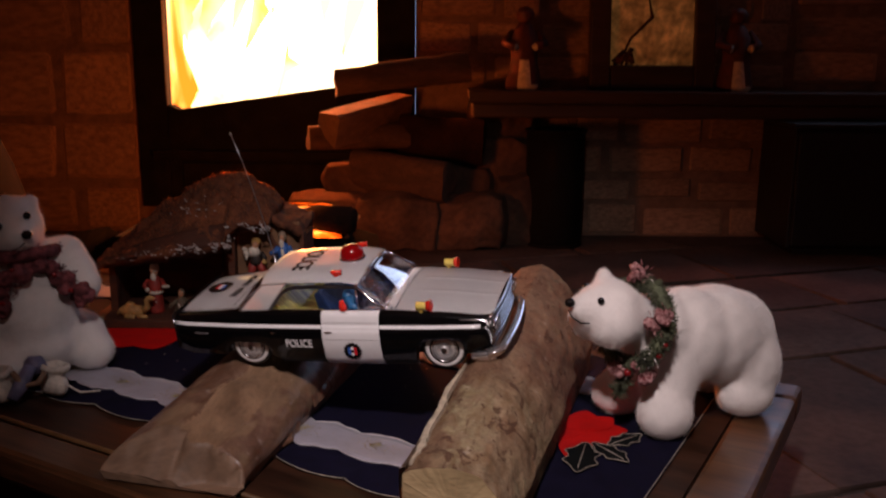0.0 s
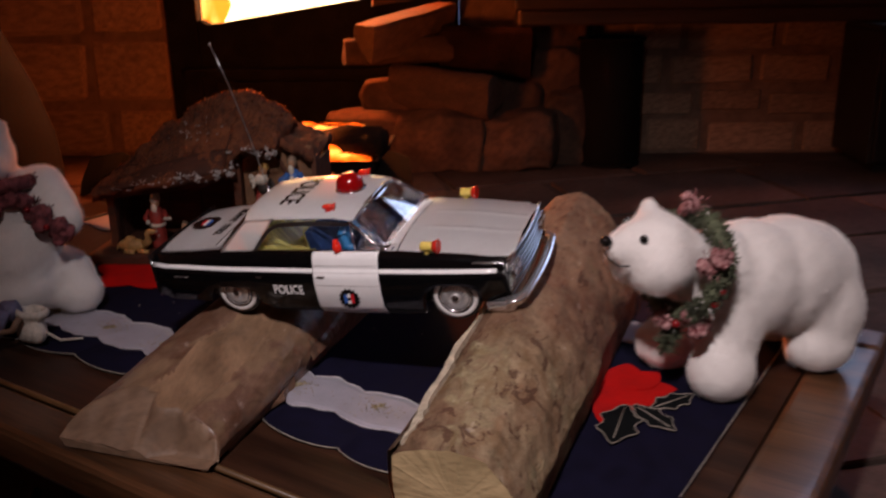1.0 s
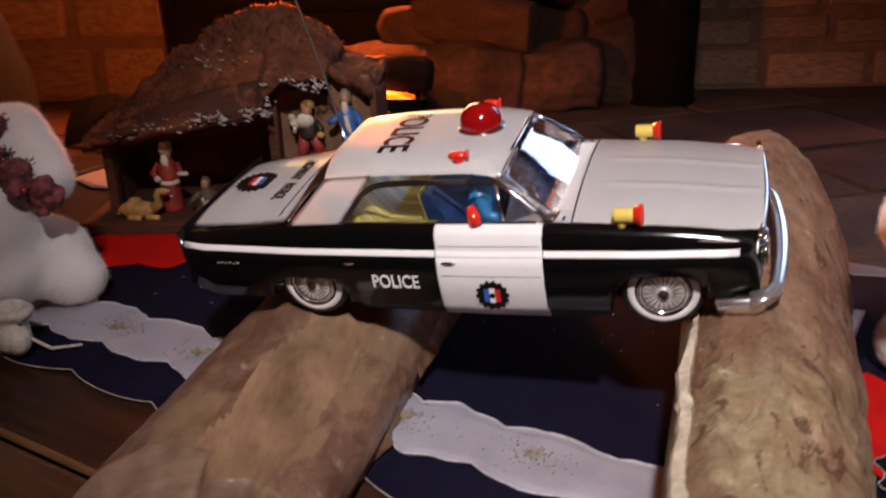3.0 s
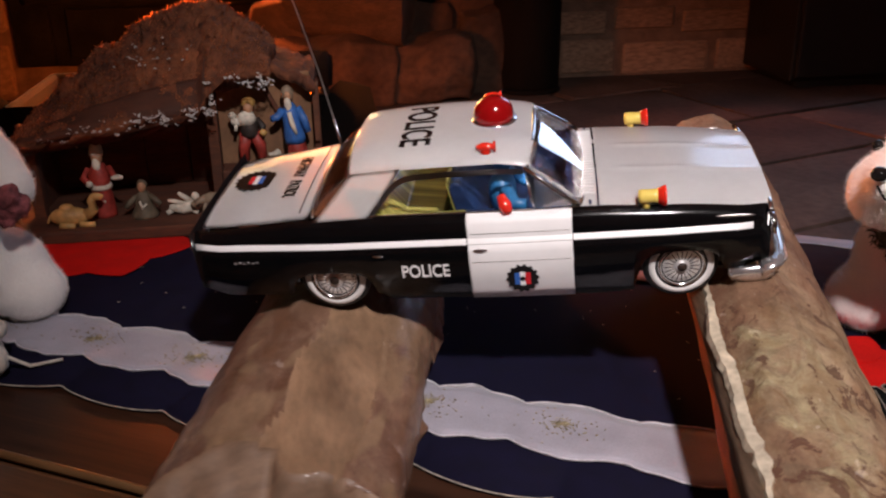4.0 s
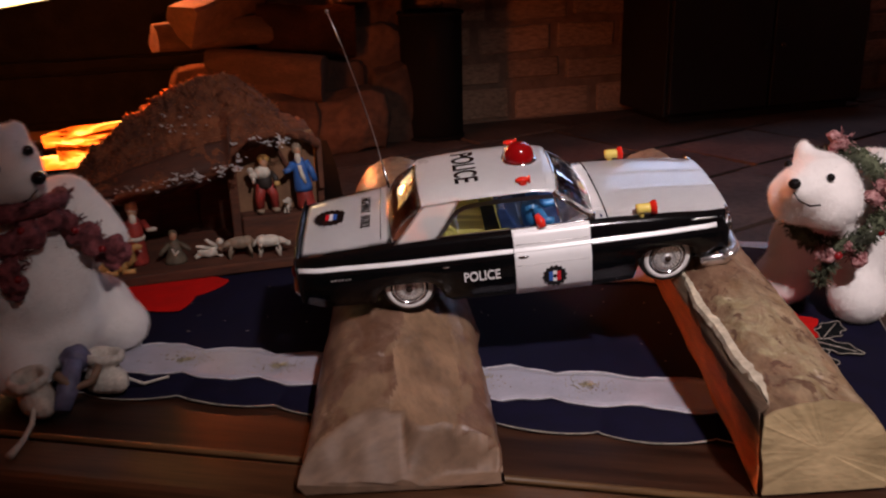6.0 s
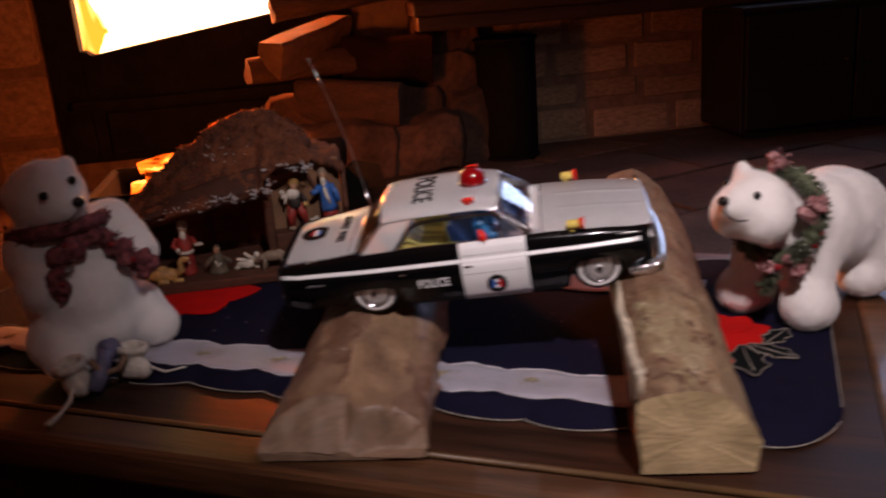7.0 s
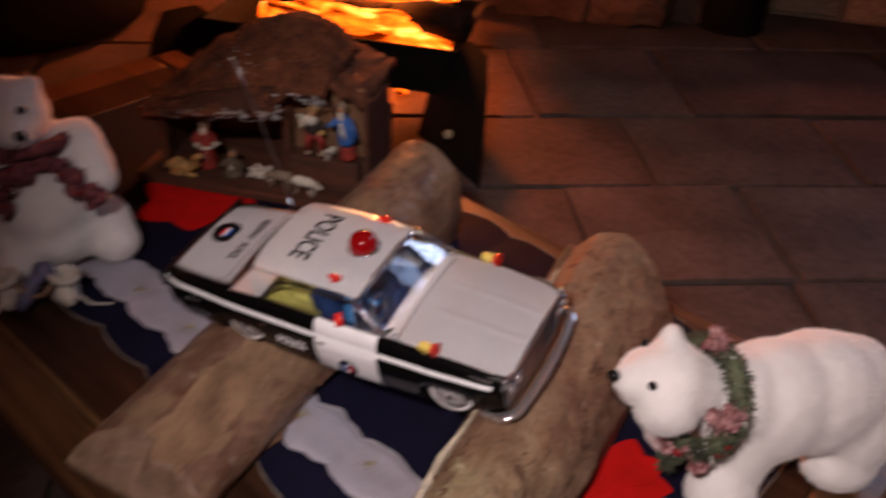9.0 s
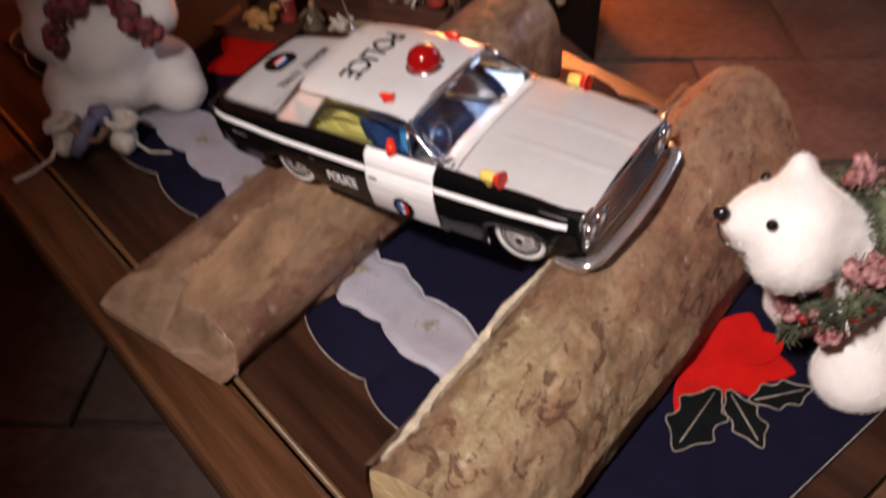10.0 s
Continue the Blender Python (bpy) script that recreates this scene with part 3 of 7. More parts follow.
def band_wave(u, phase):
    """Uneven lobes, pinched in at the same places on both edges."""
    u += 0.012 * noise.noise(Vector((u * 9, phase, 2)))
    return 0.0105 * (0.7 + 0.8 * abs(noise.noise(Vector((u * 12, phase, 5))))) * abs(math.sin(math.pi * (u + 0.03) / 0.064)) ** 0.75 + 0.0035 * noise.noise(Vector((u * 55, phase, 7)))


def band_low(v):
    return lambda u: v - 0.0215 - band_wave(u, 0.02)


def band_high(v):
    return lambda u: v + 0.0205 + band_wave(u, 0.052)


part("scalloped_band", ribbon(bmesh.new(), band_low(0.680), band_high(0.680), us[:212], 0.0026, 0.0038), "silver", cloth, "lilac-silver satin band with scalloped edges")
part("scalloped_band", ribbon(bmesh.new(), band_low(0.950), band_high(0.950), us[:212], 0.0026, 0.0038), "silver", cloth, "lilac-silver satin band along the far edge")
for edge in (band_low(0.680), band_high(0.680), band_low(0.950), band_high(0.950)):
    part("band_stitching", tube(bmesh.new(), [(u, edge(u) + 0.0007 * noise.noise(Vector((u * 190, 4, 1))), 0.0040 + 0.0011 * noise.noise(Vector((u * 14, edge(u) * 14, 3.3)))) for u in np.linspace(CLOTH_U0 + 0.021, CLOTH_U0 + 0.885, 420)], 0.0007, 6), "band_thread", cloth, "white stitching along the band")
for edge in (near_edge, far_edge):
    part("edge_stitching", tube(bmesh.new(), [(u, edge(u), 0.002 + 0.0011 * noise.noise(Vector((u * 14, edge(u) * 14, 3.3)))) for u in np.linspace(CLOTH_U0 + 0.004, CLOTH_U1 - 0.004, 300)], 0.0006, 6), "pale_thread", cloth, "pale stitched edge")
for u_end in (CLOTH_U0, CLOTH_U1):
    part("edge_stitching", tube(bmesh.new(), [(u_end - 0.001, v, 0.002) for v in np.linspace(near_edge(u_end), far_edge(u_end), 40)], 0.0006, 6), "pale_thread", cloth, "pale stitched edge")


def star_embroidery(u, v, size):
    rays = 14
    outline = []
    for k in range(rays * 2):
        a = math.pi * k / rays + rng.uniform(-0.05, 0.05)
        q = size * (rng.uniform(0.6, 1.0) if k % 2 == 0 else 0.10)
        outline.append((u + q * math.cos(a), v + q * math.sin(a)))
    part("gold_star", extrude(bmesh.new(), outline, 0.0007, pose(0, 0, 0.0046)), "gold_thread", cloth, "gold embroidered star", False)


for k in range(9):
    star_embroidery(-1.16 + k * 0.088, 0.680 + rng.uniform(-0.004, 0.004), 0.0085)


fleck_rng = random.Random(63)
bm = bmesh.new()
for k in range(9):
    for _ in range(70):
        u, v = -1.16 + k * 0.088 + fleck_rng.gauss(0, 0.013), 0.680 + fleck_rng.gauss(0, 0.007)
        box(bm, (u, v, 0.0050), (fleck_rng.uniform(0.0005, 0.0016), 0.0006, 0.0005), pose(0, 0, 0, 0, 0, fleck_rng.uniform(0, 180)))
part("gold_speckle", bm, "gold_thread", cloth, "scattered gold stitches on the band", kind="stuff")
# thin pale slivers stand in for flecks and streak reflections on the navy
bm = bmesh.new()
for k in range(46):
    u, v = fleck_rng.uniform(-0.95, -0.36), fleck_rng.uniform(0.735, 0.94)
    box(bm, (u, v, 0.0034), (fleck_rng.uniform(0.0006, 0.0042), 0.0003, 0.0004), pose(0, 0, 0, 0, 0, fleck_rng.uniform(0, 180)))
part("loose_threads", bm, "pale_thread", cloth, "pale slivers on the navy ground for flecks and painted glints", kind="stuff")


def to_uv(x, y):
    p = table_axes.inverted() @ Vector((x, y, 0))
    return p.x, p.y


def leaf_outline(tip, base, wide, lobes=3, spiky=0.42):
    tip, base = Vector(tip), Vector(base)
    way = tip - base
    side = Vector((-way.y, way.x)).normalized()
    out = []
    n = 18
    for sgn in (1, -1):
        for k in range(n):
            f = (k + 0.5) / n
            f = f if sgn > 0 else 1 - f
            w = wide * math.sin(math.pi * min(1, f * 1.02)) ** 0.8 * (1.0 - spiky * abs(math.sin(math.pi * lobes * f)) ** 0.8)
            out.append(tuple(base + way * f + side * sgn * w))
    return out


def poinsettia(x, y, tips, wide):
    """Pointed felt petals from the middle out to their tips."""
    middle = Vector(to_uv(x, y))
    for k, tip in enumerate(tips):
        end = Vector(to_uv(*tip))
        start = middle - 0.12 * (end - middle)
        part("petal", extrude(bmesh.new(), leaf_outline(end, start, wide, 1, 0.0), 0.0009, pose(0, 0, 0.0030 + 0.0002 * k)), "red_felt", cloth, "red felt petal", False)


def holly(x, y, tx, ty, wide):
    a, b = to_uv(x, y), to_uv(tx, ty)
    o = leaf_outline(b, a, wide, 3)
    ob = part("leaf", extrude(bmesh.new(), o, 0.0009, pose(0, 0, 0.0044)), "green_felt", cloth, "dark green felt leaf edged in gold thread", False)
    part("leaf_outline", tube(bmesh.new(), [(p[0], p[1], 0.0054) for p in o + o[:1]], 0.0005, 5), "pale_thread", ob, "pale gold thread")
    vein = [(a[0] + (b[0] - a[0]) * f, a[1] + (b[1] - a[1]) * f, 0.0056) for f in (0.1, 0.5, 0.85)]
    part("vein", tube(bmesh.new(), vein, 0.0006, 5), "pale_thread", ob, "pale gold thread")


poinsettia(0.148, 0.864, ((0.197, 0.862), (0.160, 0.915), (0.174, 0.829), (0.124, 0.792), (0.100, 0.850), (0.115, 0.905), (0.186, 0.893)), 0.0175)
holly(0.147, 0.829, 0.127, 0.762, 0.022)
holly(0.153, 0.829, 0.181, 0.784, 0.016)
holly(0.167, 0.822, 0.208, 0.850, 0.015)
poinsettia(-0.40, 1.175, ((-0.318, 1.178), (-0.350, 1.235), (-0.418, 1.252), (-0.480, 1.190), (-0.452, 1.112), (-0.375, 1.105)), 0.032)


# ---- logs the toy car stands on ----
def log_mesh(near, far, section, n=130, m_ring=84, rough=0.004, seed=0, bumps=(), fine=0.0008):
    """A loft from near to far; section(f) gives (across, up) pairs at the fraction f of the length."""
    near, far = Vector(near), Vector(far)
    way = (far - near)
    flat = Vector((way.x, way.y, 0)).normalized()
    side = Vector((flat.y, -flat.x, 0))
    rings = []
    for k in range(n + 1):
        f = k / n
        pts = section(f)
        closed = pts + pts[:1]
        lens = [0.0]
        for a, b in zip(closed, closed[1:]):
            lens.append(lens[-1] + math.dist(a, b))
        ring = []
        for j in range(m_ring):
            s = lens[-1] * j / m_ring
            i = max(q for q in range(len(pts)) if lens[q] <= s + 1e-9)
            t = (s - lens[i]) / max(1e-9, lens[i + 1] - lens[i])
            a, b = closed[i], closed[i + 1]
            ring.append((a[0] + (b[0] - a[0]) * t, a[1] + (b[1] - a[1]) * t))
        centre = near + Vector((way.x, way.y, 0)) * f
        out = []
        for a, b in ring:
            p = centre + side * a + Vector((0, 0, TABLE_TOP + 0.003 + b))
            if b > 0.004:
                p += rough * noise.noise_vector(p * 22 + Vector((seed, 0, 0))) + 0.45 * rough * noise.noise_vector(p * 75 + Vector((0, seed, 0))) + fine * noise.noise_vector(p * 210) + fine * 0.7 * noise.noise_vector(Vector((p.x * 330, p.y * 120, p.z * 330)))
                for (bf, ba, br, bh) in bumps:
                    d = math.hypot((f - bf) * 0.45, a - ba) / br
                    if d < 1:
                        p.z += bh * (1 - d * d) ** 2
            out.append(p)
        rings.append(out)
    return rings


LOG_ONE = (Vector((-0.244, 0.731, 0)), Vector((-0.118, 1.205, 0)))


def section_one(f):
    # half-round log, thicker towards the far end
    h = 0.036 + (0.1145 - 0.036) * f
    w = 0.070 - 0.014 * f
    pts = [(-w * 0.93, 0.0)]
    for k in range(25):
        a = math.pi * (1 - k / 24)
        low = 0.20 if k < 12 else 0.26
        pts.append((w * math.cos(a) * (1.0 if abs(math.cos(a)) < 0.95 else 0.99), low * h + (1 - low) * h * math.sin(a) ** 0.85))
    pts.append((w * 0.93, 0.0))
    return pts


def along_one(p):
    """Distance along and across the thin log for a point of the world."""
    way = (LOG_ONE[1] - LOG_ONE[0]).normalized()
    d = Vector((p.x - LOG_ONE[0].x, p.y - LOG_ONE[0].y, 0))
    return d.dot(way), d.dot(Vector((way.y, -way.x, 0)))


def axe_height(s, a):
    """Height of the slanting axe cut over the table at the near end of the thin log."""
    start = -0.004 + 0.018 * min(1.0, max(0.0, a / 0.03))
    slope = 0.95 + 110.0 * max(0.0, a - 0.002)
    return 0.004 + slope * (s - start) + 0.0022 * noise.noise(Vector((s * 60, a * 60, 3)))


def bare_tongue(s, a):
    """Above zero where the bark has come off the top of the thin log."""
    ragged = 0.010 * noise.noise(Vector((s * 16, a * 26, 5))) + 0.0022 * noise.noise(Vector((s * 90, a * 90, 9)))
    middle = 0.020 - 0.10 * max(0.0, 0.06 - s)
    half = 0.022 * max(0.0, 1 - (max(0.0, s - 0.10) / 0.105) ** 2) ** 0.5
    return min(half - abs(a - middle), 0.205 - s) + ragged if half > 0 else -1.0


def section_two(f):
    # quarter-split log: undercut split face towards the car, bark on top and outside
    H = 0.061 + 0.041 * f
    c = 0.007 + 0.024 * f
    w = 0.80 + 0.24 * f
    g = max(0.0, math.sin(math.pi * min(1.0, 0.08 + f * 1.05)))
    return [(0.004 + 0.054 * f, 0.0), (0.002 + 0.026 * f, H * 0.45), (0.0045 * g, H - 0.007 * g), (0.006 + 0.004 * g, H + 0.002), (0.025 * w, H + c * 0.8), (0.050 * w, H + c), (0.078 * w, H + c * 0.3),
            (0.098 * w, H * 0.78), (0.112 * w, H * 0.42), (0.108 * w, 0.0)]


def with_ends(name, label, rings, skin, near_mat, far_mat, near_label, far_label):
    log = thing(name, label, "firewood", Matrix.Translation((rings[0][0] + rings[-1][0]) / 2 * 1.0))
    back = log.matrix_world.inverted()
    rings = [[back @ p for p in r] for r in rings]
    part("bark", loft(bmesh.new(), rings, caps=False), skin, log)
    for ring, mat, text, end in ((rings[0], near_mat, near_label, "near_end"), (rings[-1], far_mat, far_label, "far_end")):
        bm = bmesh.new()
        c = sum(ring, Vector()) / len(ring)
        inner = [[c + (p - c) * s + Vector((0, 0, 0)) for p in ring] for s in (1.0, 0.66, 0.33)]
        loft(bm, inner, caps=False)
        mid = bm.verts.new(c)
        bm.verts.ensure_lookup_table()
        n = len(ring)
        base = 2 * n
        for i in range(n):
            bm.faces.new((bm.verts[base + i], bm.verts[base + (i + 1) % n], mid))
        rough_up(bm, 0.0005, 40, 2)
        part("cut_end", bm, mat, log, text, False)
    return log, rings


rings = log_mesh(LOG_ONE[0], LOG_ONE[1], section_one, n=230, m_ring=150, rough=0.0020, seed=3, fine=0.0003,
                 bumps=((0.22, 0.012, 0.03, 0.004), (0.16, -0.035, 0.03, 0.004)))
for ring in rings:
    for p in ring:
        s, a = along_one(p)
        ground = TABLE_TOP + 0.003
        if p.z > ground + 0.004:
            if bare_tongue(s, a) > 0:
                p.z -= 0.0016
            p.z = max(ground + 0.002, min(p.z, ground + axe_height(s, a)))
log_one, local_one = with_ends("split_log", "thin split log with peeling brown bark under the rear wheels", rings, "smooth_bark", "axe_cut", "smooth_bark",
          "tan axe-cut end", "brown weathered end")
bark_one = [ob for ob in log_one.children if ob.name.startswith("bark")][0]
bark_one.data.materials.append(M["axe_cut"])
bark_one.data.materials.append(M["bare_wood"])
for poly in bark_one.data.polygons:
    c = poly.center + log_one.location
    s, a = along_one(c)
    if s < 0.08 and c.z > TABLE_TOP + 0.003 + axe_height(s, a) - 0.0025:
        poly.material_index = 1
    elif bare_tongue(s, a) > 0 and c.z > TABLE_TOP + 0.015:
        poly.material_index = 2
# ragged bark edges peeling away from the flank of the thin log
lie = Vector((0.126, 0.474, 0)).normalized()
out_one = Vector((lie.y, -lie.x, 0))
for start, stop, spot_j, reach in ((16, 70, 94, 0.0075), (84, 124, 90, 0.003)):
    flap = []
    for k in range(start, stop):
        f = (k - start) / (stop - start - 1)
        p = local_one[k][spot_j]
        inner = local_one[k][spot_j - 5]
        wide = reach * math.sin(math.pi * f) ** 0.5 * (0.75 + 0.9 * noise.noise(Vector((f * 5, start, 1))) + 0.35 * noise.noise(Vector((f * 13, start, 4))))
        tip = p + out_one * (0.002 + max(0.0, wide)) + Vector((0, 0, 0.0015 + 0.35 * wide))
        flap.append([inner + Vector((0, 0, 0.0004)), (inner + tip) / 2 + Vector((0, 0, 0.0016)), tip, tip - Vector((0, 0, 0.0012)), (inner + tip) / 2 - Vector((0, 0, 0.0012)), inner - Vector((0, 0, 0.002))])
    part("bark_flap", loft(bmesh.new(), flap), "smooth_bark", log_one, "peeling ragged bark edge", False)
rings = log_mesh((-0.030, 0.646, 0), (0.072, 1.060, 0), section_two, n=210, m_ring=130, rough=0.0022, seed=11, fine=0.00045)
for ring in rings:
    for p in ring:
        # flaking plates of bark: the higher ones end in small steps
        q = Vector((p.x * 34 + 0.4 * p.y * 34, p.y * 24, p.z * 34))
        step = noise.noise(q) + 0.5 * noise.noise(q * 2.7)
        if p.z > TABLE_TOP + 0.03:
            p.z += 0.0007 * min(1.0, max(-1.0, (step - 0.25) * 12))
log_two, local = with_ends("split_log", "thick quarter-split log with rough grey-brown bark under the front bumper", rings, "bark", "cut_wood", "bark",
                           "pale yellow sawn end", "bark-covered rounded end")
# split face towards the car and the pale ragged strip along its top edge
near, far = Vector((-0.030, 0.646, 0)), Vector((0.072, 1.060, 0))
lay = (far - near).normalized()
across = Vector((lay.y, -lay.x, 0))
back = log_two.matrix_world.inverted()
rows = []
for k in range(93):
    f = k / 92
    pts = section_two(f)[:4]
    c = near + (far - near) * f
    row = []
    for j in range(13):
        i = min(2, j // 4)
        t = j / 4 - i
        a, b = pts[i], pts[i + 1]
        p = c + across * (a[0] + (b[0] - a[0]) * t - 0.0035) + Vector((0, 0, TABLE_TOP + 0.0042 + a[1] + (b[1] - a[1]) * t))
        p += (0.0022 if j < 8 else 0.0008) * noise.noise_vector(Vector((p.x * 60, p.y * 12, p.z * 60)))
        row.append(back @ p)
    rows.append(row)
bm = loft(bmesh.new(), rows, closed=False)
for face in bm.faces:
    # grey-tan sapwood along the upper edge, broader towards the sawn end
    p = log_two.matrix_world @ face.calc_center_median()
    f = (p - near).dot(lay) / (far - near).length
    share = (p.z - TABLE_TOP) / (0.061 + 0.041 * f)
    edge = 0.98 - 0.42 * max(0.0, 0.45 - f) ** 0.8 + 0.10 * noise.noise(Vector((f * 9, 3, 6)))
    face.material_index = 1 if share > edge else 0
bmesh.ops.solidify(bm, geom=bm.faces[:], thickness=0.0015)
face_ob = part("split_face", bm, "split_wood", log_two, "orange split face with a grey-tan edge")
face_ob.data.materials.append(M["sapwood"])
# torn strips of pale bast where the bark has come away
for start, stop, broad in ((0.015, 0.50, 0.0034), (0.54, 0.74, 0.0026), (0.78, 0.90, 0.0015)):
    strip = []
    for k in range(70):
        q = k / 69
        f = start + (stop - start) * q
        pts = section_two(f)
        c = near + (far - near) * f
        g = min(1.0, 7 * q, 5 * (1 - q)) ** 0.7
        width = g * broad * (1.15 - 0.5 * q + 0.8 * noise.noise(Vector((f * 11, 2, 1))) + 0.5 * noise.noise(Vector((f * 60, 5, 1))))
        width = max(0.0002, width)
        lean = pts[3][0] - 0.0035 + 0.0035 * noise.noise(Vector((f * 8, 8, 3))) + 0.0010 * noise.noise(Vector((f * 70, 8, 3)))
        top = c + Vector((0, 0, TABLE_TOP + 0.0048 + pts[3][1]))
        strip.append([back @ (top + across * (lean - width) + Vector((0, 0, -0.0028))), back @ (top + across * (lean - 0.6 * width) + Vector((0, 0, 0.0002 + 0.0006 * g))),
                      back @ (top + across * (lean + width) + Vector((0, 0, 0.0006 + 0.0014 * g))), back @ (top + across * (lean + width + 0.0008) + Vector((0, 0, -0.003)))])
    part("bark_edge", loft(bmesh.new(), strip), "bast", log_two, "pale ragged strip under the bark", False)


# ---- tin toy police car ----
CX, CY, CZ = Vector((0.9616, -0.2622, 0.0818)), Vector((0.2467, 0.9554, 0.1621)), Vector((-0.1206, -0.1357, 0.9834))
CX.normalize()
CY = (CY - CX * CY.dot(CX)).normalized()
CZ = CX.cross(CY)
HUB = 0.0215
car = thing("toy_police_car", "black and white tin toy police car propped on two split logs", "toy car",
            axes(CX, CY, CZ, Vector((-0.081, 0.9046, 0.2478)) - HUB * CZ))
UPLIFT = Matrix.Translation((0, 0, HUB))


def cpart(name, bm, mat, label="", parent=None, smooth=True, bevel=0.0):
    bmesh.ops.transform(bm, matrix=UPLIFT, verts=bm.verts[:])
    return part(name, bm, mat, parent or car, label, smooth, bevel)


def ease(x, table_xy):
    """Smooth interpolation through (x, y) pairs."""
    if x <= table_xy[0][0]:
        return table_xy[0][1]
    for (a, fa), (b, fb) in zip(table_xy, table_xy[1:]):
        if x <= b:
            t = (x - a) / (b - a)
            return fa + (fb - fa) * (t * t * (3 - 2 * t) * 0.5 + t * 0.5)
    return table_xy[-1][1]


FRONT_X, REAR_X = 0.152, -0.190


def half_width(x):
    return ease(x, ((-0.192, 0.0590), (-0.17, 0.0635), (-0.10, 0.0672), (0.0, 0.0682), (0.09, 0.0668), (0.135, 0.0645), (0.152, 0.0610)))


def belt(x):
    return ease(x, ((-0.192, 0.0355), (-0.15, 0.0395), (-0.11, 0.0435), (0.0, 0.0435), (0.05, 0.0435), (0.10, 0.0415), (0.152, 0.0370)))


def sill(x):
    z = ease(x, ((-0.192, 0.000), (-0.165, -0.0055), (-0.06, -0.0125), (0.06, -0.0135), (0.10, -0.010), (0.130, 0.002), (0.152, 0.006)))
    for hub, radius, top in ((-0.1040, 0.0285, 0.0105), (0.1030, 0.0265, 0.0160)):
        d = abs(x - hub) / radius
        if d < 1:
            z = max(z, -0.018 + (top + 0.018) * (1 - d ** 4.5) ** 0.42)
    return z


def side_profile(x):
    w, b, s = half_width(x), belt(x), sill(x)
    lo = max(s + 0.0005, 0.004)
    return [(w - 0.0055 - (0.002 if s < 0 else 0), s), (w - 0.0014, max(s + 0.0004, -0.004) if s < -0.004 else s + 0.0003), (w, max(0.013, s + 0.001)), (w - 0.0006, 0.022),
            (w - 0.0022, 0.0274), (w - 0.0029, 0.0278), (w - 0.0034, 0.0308), (w - 0.0050, b - 0.0045), (w - 0.0075, b - 0.0012), (w - 0.0110, b)]


xs = sorted(set([round(v, 4) for v in np.linspace(REAR_X, FRONT_X, 58)] + [hub + d * 0.0275 for hub in (-0.1040, 0.1030) for d in (-1, -0.97, -0.9, -0.75, -0.5, 0.5, 0.75, 0.9, 0.97, 1)]))
for side, word in ((-1, "right"), (1, "left")):
    bm = bmesh.new()
    loft(bm, [[(x, side * y, z) for y, z in side_profile(x)] for x in xs], closed=False)
    bmesh.ops.solidify(bm, geom=bm.faces[:], thickness=0.0008)
    cpart("body_side", bm, "car_black", "glossy black body side")


def strip_on_side(side, x_from, x_to, i0, i1, out, n=40):
    """A thin pressed panel that follows the body side between two profile heights."""
    bm = bmesh.new()
    rings = []
    for x in np.linspace(x_from, x_to, n):
        prof = side_profile(x)[i0:i1 + 1]
        outer = [(x, side * (y + out), z) for y, z in prof]
        inner = [(x, side * (y - 0.0004), z) for y, z in prof[::-1]]
        rings.append(outer + inner)
    return loft(bm, rings)


